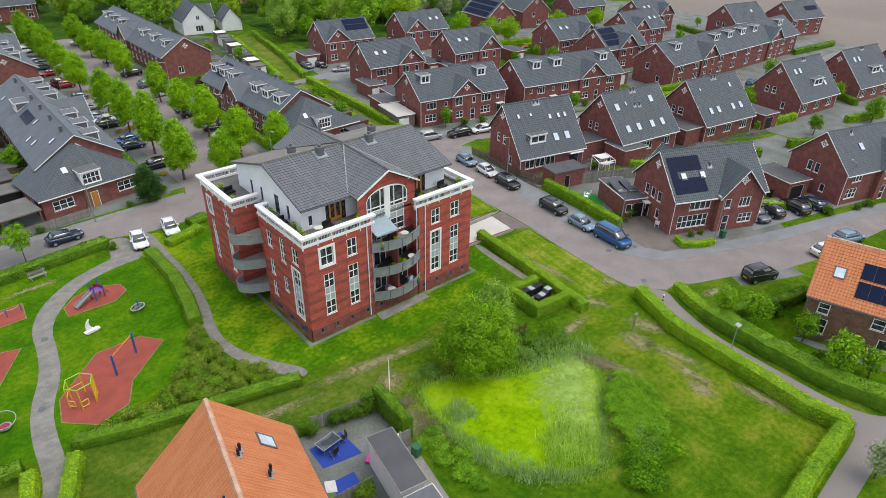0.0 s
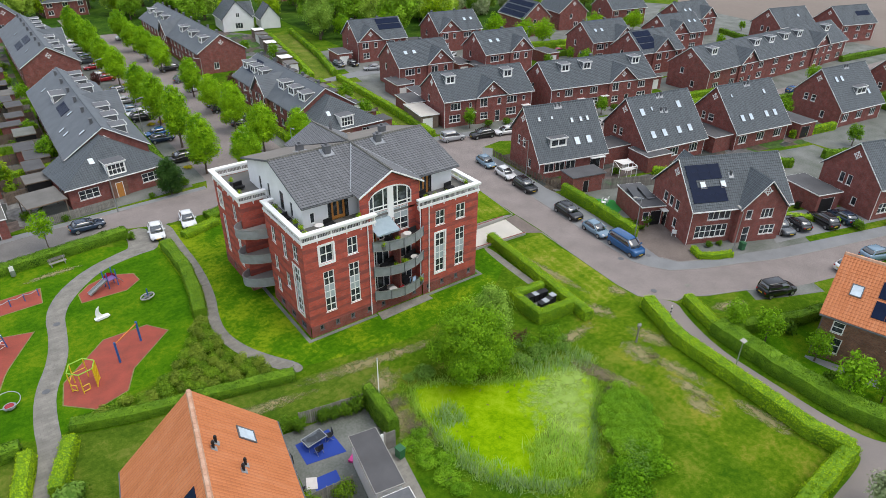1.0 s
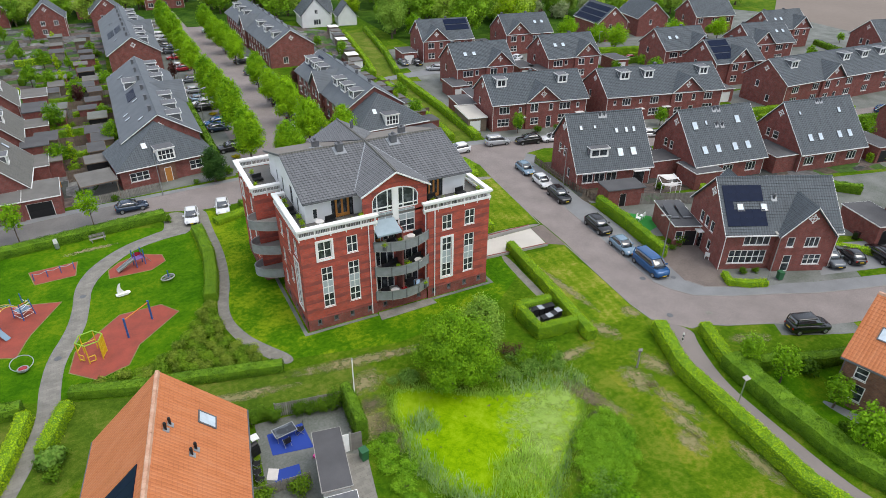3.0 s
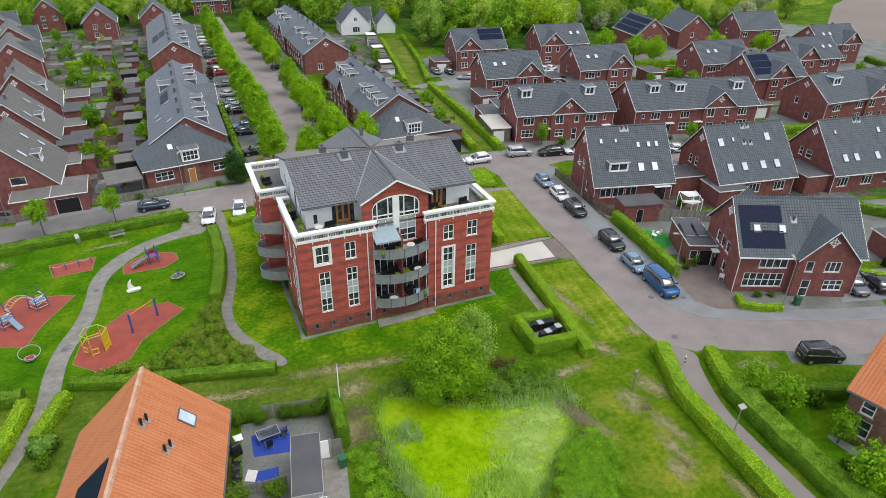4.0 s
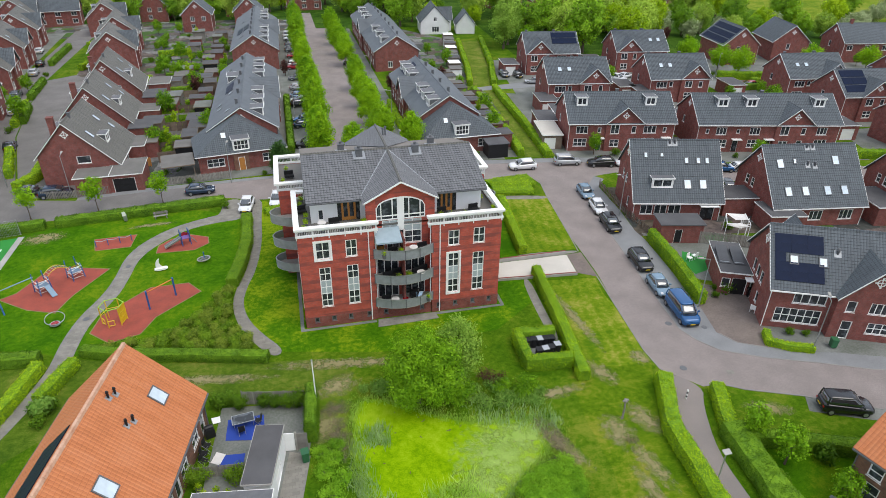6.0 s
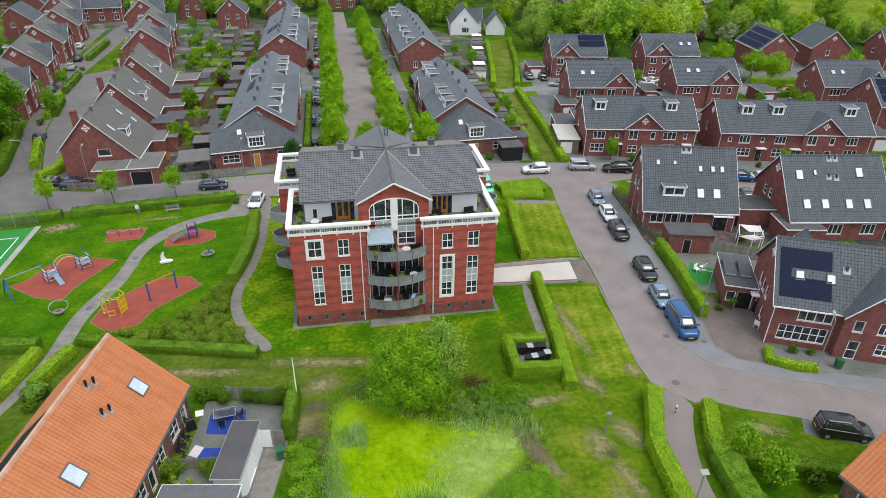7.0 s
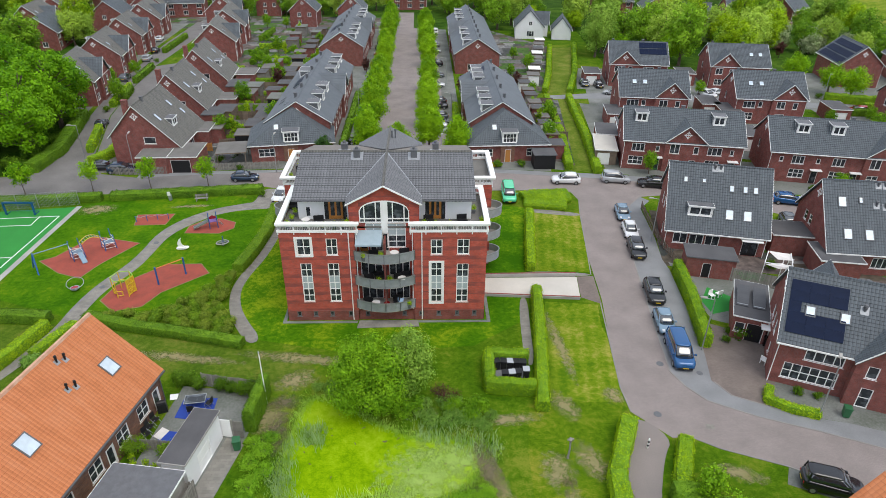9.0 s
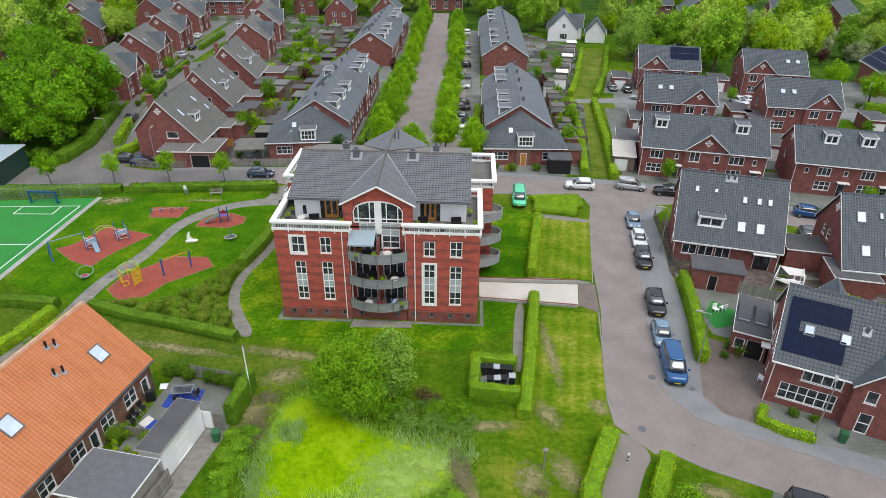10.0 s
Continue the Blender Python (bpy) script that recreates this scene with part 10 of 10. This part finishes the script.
for k, (x, y) in enumerate(bins[1:]):
    c = copy_thing(wb, pose(x, y, 0, 0, 0, -6 + 4 * (k % 3) + (180 if k > 3 else 0)))
    if k in (1, 5, 7):
        c["label"] = ("black wheelie bin with a green lid inside the hedge screen", "black wheelie bin with a grey lid inside the hedge screen")[k % 2]
        for p in c.children:
            if p.name.startswith("lid"):
                p.material_slots[0].link = "OBJECT"
                p.material_slots[0].material = (PAINTS["bin_green"], PAINTS["silver"])[k % 2]
sheet("yard", [(37.4, 42.2), (40.8, 42.0), (40.6, 38.8), (37.3, 39.0)], .015, PAVE_GREY, "grey slabs under the bins", "paving")
for x, y, a, m in ((16.1, 32.2, 10, "bin_green"), (67.4, 34.9, -20, "bin_green"), (65.0, 44.6, -20, "black"), (84.2, 36.8, 0, "black")):
    c = copy_thing(wb, pose(x, y, 0.02, 0, 0, a))
    c["label"] = "single wheelie bin standing on paving"
    for p in c.children:
        if p.name.startswith(("body", "lid")):
            p.material_slots[0].link = "OBJECT"
            p.material_slots[0].material = PAINTS[m]
# the yard of the orange-roofed house
for q in ([(10.0, 38.0), (12.9, 38.0), (13.0, 35.1), (9.9, 35.7)], [(9.6, 34.2), (11.5, 34.0), (11.3, 32.6), (9.4, 33.0)]):
    solo("groundsheet", Geo().slab(q, .02, .035), PAINTS["mat_blue"], "blue plastic groundsheet on the yard", "groundsheet")
tb = thing("garden_table", "dark glass garden table with a steel frame", "table", 11.3, 37.2, 0, 8)
part("tabletop", Geo().box(-.85, -.5, .7, .85, .5, .74), GLASS, tb)
part("rim", sweep(Geo(), [(-.87, -.52), (.87, -.52), (.87, .52), (-.87, .52), (-.87, -.52)], .03, .03, .69, .75), STEEL, tb)
for sx in (-.75, .75):
    for sy in (-.4, .4):
        part("leg", Geo().tube((sx, sy, .03), (sx, sy, .7), .025, n=6), STEEL, tb)
ch = thing("garden_chair", "folding steel garden chair with dark cloth", "chair", 0, 0, 0, 0, "garden chairs")
part("seat", Geo().box(-.25, -.25, .42, .25, .25, .46), BLACK, ch)
part("backrest", Geo().box(-.25, .25, .5, .25, .29, 1.05), BLACK, ch)
for sx in (-.26, .26):
    part("leg", Geo().tube((sx, -.3, .02), (sx, .3, .62), .018, n=5), STEEL, ch)
    part("leg", Geo().tube((sx, .28, .02), (sx, -.22, .62), .018, n=5), STEEL, ch)
spots = [(11.2, 36.2, 190), (12.5, 37.0, 260), (8.5, 33.5, 60), (8.45, 34.3, 80), (8.6, 35.1, 70)]
ch.matrix_basis = pose(spots[0][0], spots[0][1], .03, 0, 0, spots[0][2])
for x, y, a in spots[1:]:
    copy_thing(ch, pose(x, y, .03, 0, 0, a))
gr = thing("barbecue", "covered black barbecue by the wall", "barbecue", 8.7, 36.5, 0, 20)
part("cover", Geo().prism([(-.4, .05), (.4, .05), (.35, .95), (-.35, 1.0)], -.3, .3), BLACK, gr)
part("lid", Geo().tube((-.33, 0, .95), (.33, 0, .95), .25, n=10), BLACK, gr)
solo("air_bed", Geo().slab([(12.6, 34.1), (13.2, 34.5), (13.5, 34.3), (12.8, 33.8)], .04, .25), PAINTS["pink"], "pink inflatable lying on the yard", "inflatable")
solo("board", Geo().slab([(8.6, 38.5), (9.3, 38.6), (9.4, 37.9), (8.8, 37.8)], .02, .06), WHITE, "white board lying on the paving", "board")
solo("cloth", Geo().slab([(8.9, 33.6), (9.3, 34.6), (10.0, 34.2), (9.6, 33.2)], .03, .07), CLOTH_WHITE, "pale crumpled sheet on the yard", "cloth")
ga = thing("garden_gate", "white garden gate beside the garage", "gate", 14.9, 33.5, 0, -8)
part("leaf", Geo().box(-.5, -.03, .05, .5, .03, 1.9), WHITE, ga)
part("post", Geo().box(.55, -.06, 0, .67, .06, 2.0).box(-.67, -.06, 0, -.55, .06, 2.0), WOOD_GREY, ga)
part("side_panel", Geo().box(.68, -.03, .05, 1.5, .03, 1.85), WOOD_GREY, ga)
# garden of the corner house
fs = thing("garden_set", "white plastic garden chair", "chair", 63.0, 53.0, 0, 20)
part("seat", Geo().box(-.28, -.28, .4, .28, .28, .45), WHITE, fs)
part("backrest", Geo().box(-.28, .24, .45, .28, .3, .95), WHITE, fs)
for sx in (-.24, .24):
    for sy in (-.24, .24):
        part("leg", Geo().box(sx - .03, sy - .03, 0, sx + .03, sy + .03, .4), WHITE, fs)
copy_thing(fs, pose(63.9, 53.3, .01, 0, 0, 200))
copy_thing(fs, pose(63.6, 41.9, .03, 0, 0, 120))
sheet("lawn", [(61.7, 52.4), (63.4, 55.2), (65.4, 53.2), (64.2, 50.6), (62.0, 50.0)], .02, TURF, "small artificial lawn", "lawn")
sheet("lawn", [(68.4, 58.4), (71.2, 57.8), (70.9, 56.2), (68.2, 56.8)], .02, TURF, "small artificial lawn", "lawn")
sd = thing("shade_sail", "two white shade sails over a terrace", "shade sail", 72.4, 57.8)
for q in ([(-.6, 1.3, 2.5), (1.8, .7, 2.4), (1.4, -.7, 2.3), (-.1, -.1, 2.15)], [(-2.3, -1.3, 2.3), (.1, -.9, 2.1), (.5, -2.2, 2.2), (-.9, -1.9, 2.0)]):
    part("sail", Geo().poly(q[::-1]).poly([(x, y, z - .02) for x, y, z in q]), CLOTH_WHITE, sd)
for x, y in ((-.6, 1.3), (1.8, .7), (1.4, -.7), (-2.3, -1.3), (.1, -.9), (.5, -2.2)):
    part("pole", Geo().tube((x, y, 0), (x, y, 2.5), .05, n=6), WHITE, sd)
for a, b in (((-2.3, -1.3), (-.6, 1.3)), ((.5, -2.2), (1.8, .7)), ((-2.3, -1.3), (.5, -2.2))):
    part("pergola_beam", Geo().tube((*a, 2.5), (*b, 2.5), .045, n=6), WHITE, sd)
# things on the balconies and terraces
for x, y, z, m, lab in ((26.2, 49.3, 7.52, "BLACK", "dark lounge seat on a balcony"), (25.6, 49.4, 4.67, "BLACK", "dark chair on a balcony"), (28.6, 49.5, 4.67, "BLACK", "dark chair on a balcony"), (25.4, 49.4, 1.82, "BLACK", "dark chair on a balcony"), (29.2, 49.6, 7.52, "BLACK", "dark chair on a balcony"), (28.4, 49.9, 1.82, "BLACK", "dark chair on a balcony"), (26.6, 49.9, 4.67, "BLACK", "dark chair on a balcony"), (29.3, 49.9, 4.67, "BLACK", "dark chair on a balcony"), (34.9, 51.4, 10.35, "BLACK", "dark lounge bench on the terrace"), (31.6, 51.3, 10.35, "BLACK", "dark bench on the terrace"), (17.8, 54.6, 10.35, "BLACK", "dark bench on the terrace"), (16.9, 64.0, 10.35, "BLACK", "dark bench on the terrace"), (20.8, 51.2, 10.35, "BLACK", "dark bench on the terrace")):
    q = thing("lounge_chair", lab, "chair", x, y, z, 10)
    part("seat", Geo().box(-.5, -.3, .2, .5, .3, .42), BLACK, q)
    part("backrest", Geo().box(-.5, .2, .42, .5, .32, .85), BLACK, q)
    for sx in (-.45, .45):
        part("leg", Geo().box(sx - .03, -.28, 0, sx + .03, .28, .2), STEEL, q)
for x, y, z in ((28.9, 49.1, 4.67), (26.2, 49.0, 1.82), (28.2, 49.3, 7.52), (19.6, 50.9, 10.35)):
    bt = thing("bistro_table", "small pale table on a balcony", "table", x, y, z)
    part("tabletop", Geo().tube((0, 0, .7), (0, 0, .74), .42, n=14), CLOTH_WHITE, bt)
    part("pedestal", Geo().tube((0, 0, 0), (0, 0, .7), .05, n=7).tube((0, 0, 0), (0, 0, .03), .25, n=10), STEEL, bt)
solo("ball", Geo().tube((27.3, 49.2, 1.84), (27.3, 49.2, 2.34), .36, .3, n=12), PAINTS["red"], "red round cushion on a balcony", "cushion")
solo("towel", Geo().poly([(28.4, 48.72, 2.3), (28.8, 48.72, 2.3), (29.1, 49.2, 2.9), (28.7, 49.2, 2.9)]).box(28.4, 49.2, 1.83, 28.5, 49.3, 2.9), PAINTS["lightblue"], "blue towel hung on a rack", "towel")
pp = thing("potted_plant", "green plant in a grey pot", "potted plant", 0, 0)
part("pot", Geo().tube((0, 0, 0), (0, 0, .4), .18, .24, n=10), LEAD, pp)
prng = np.random.default_rng(5)
pc, pn_ = blob_leaves([(0, 0, .65, .3, .3, .32)], 160, prng)
part("leaves", leaf_quads("leaves", pc, pn_, prng.uniform(.08, .16, 160), LEAF_HEDGE, prng), None, pp)
sp_ = [(27.6, 49.2, 4.67), (26.6, 48.9, 4.67), (25.2, 48.9, 7.52), (29.6, 49.0, 1.82), (17.7, 55.6, 10.35), (18.1, 51.6, 10.35), (21.4, 49.9, 10.35), (23.6, 50.6, 10.35), (32.2, 50.2, 10.35), (33.6, 50.1, 10.35), (36.8, 51.0, 10.35), (16.2, 62.0, 10.35), (17.9, 57.0, 10.35), (17.9, 50.3, 10.35), (23.2, 50.0, 10.35), (22.4, 50.0, 10.35), (27.8, 48.9, 4.67), (18.2, 53.0, 10.35), (26.9, 49.0, 7.52), (31.2, 50.4, 10.35), (36.2, 53.6, 10.35), (16.6, 65.5, 10.35), (19.6, 50.0, 10.35), (8.3, 31.0, 0), (8.7, 30.3, 0), (9.6, 30.4, 0), (10.4, 30.0, 0)]
pp.matrix_basis = pose(*sp_[0])
for q in sp_[1:]:
    copy_thing(pp, pose(*q, 0, 0, 40 * q[0]))
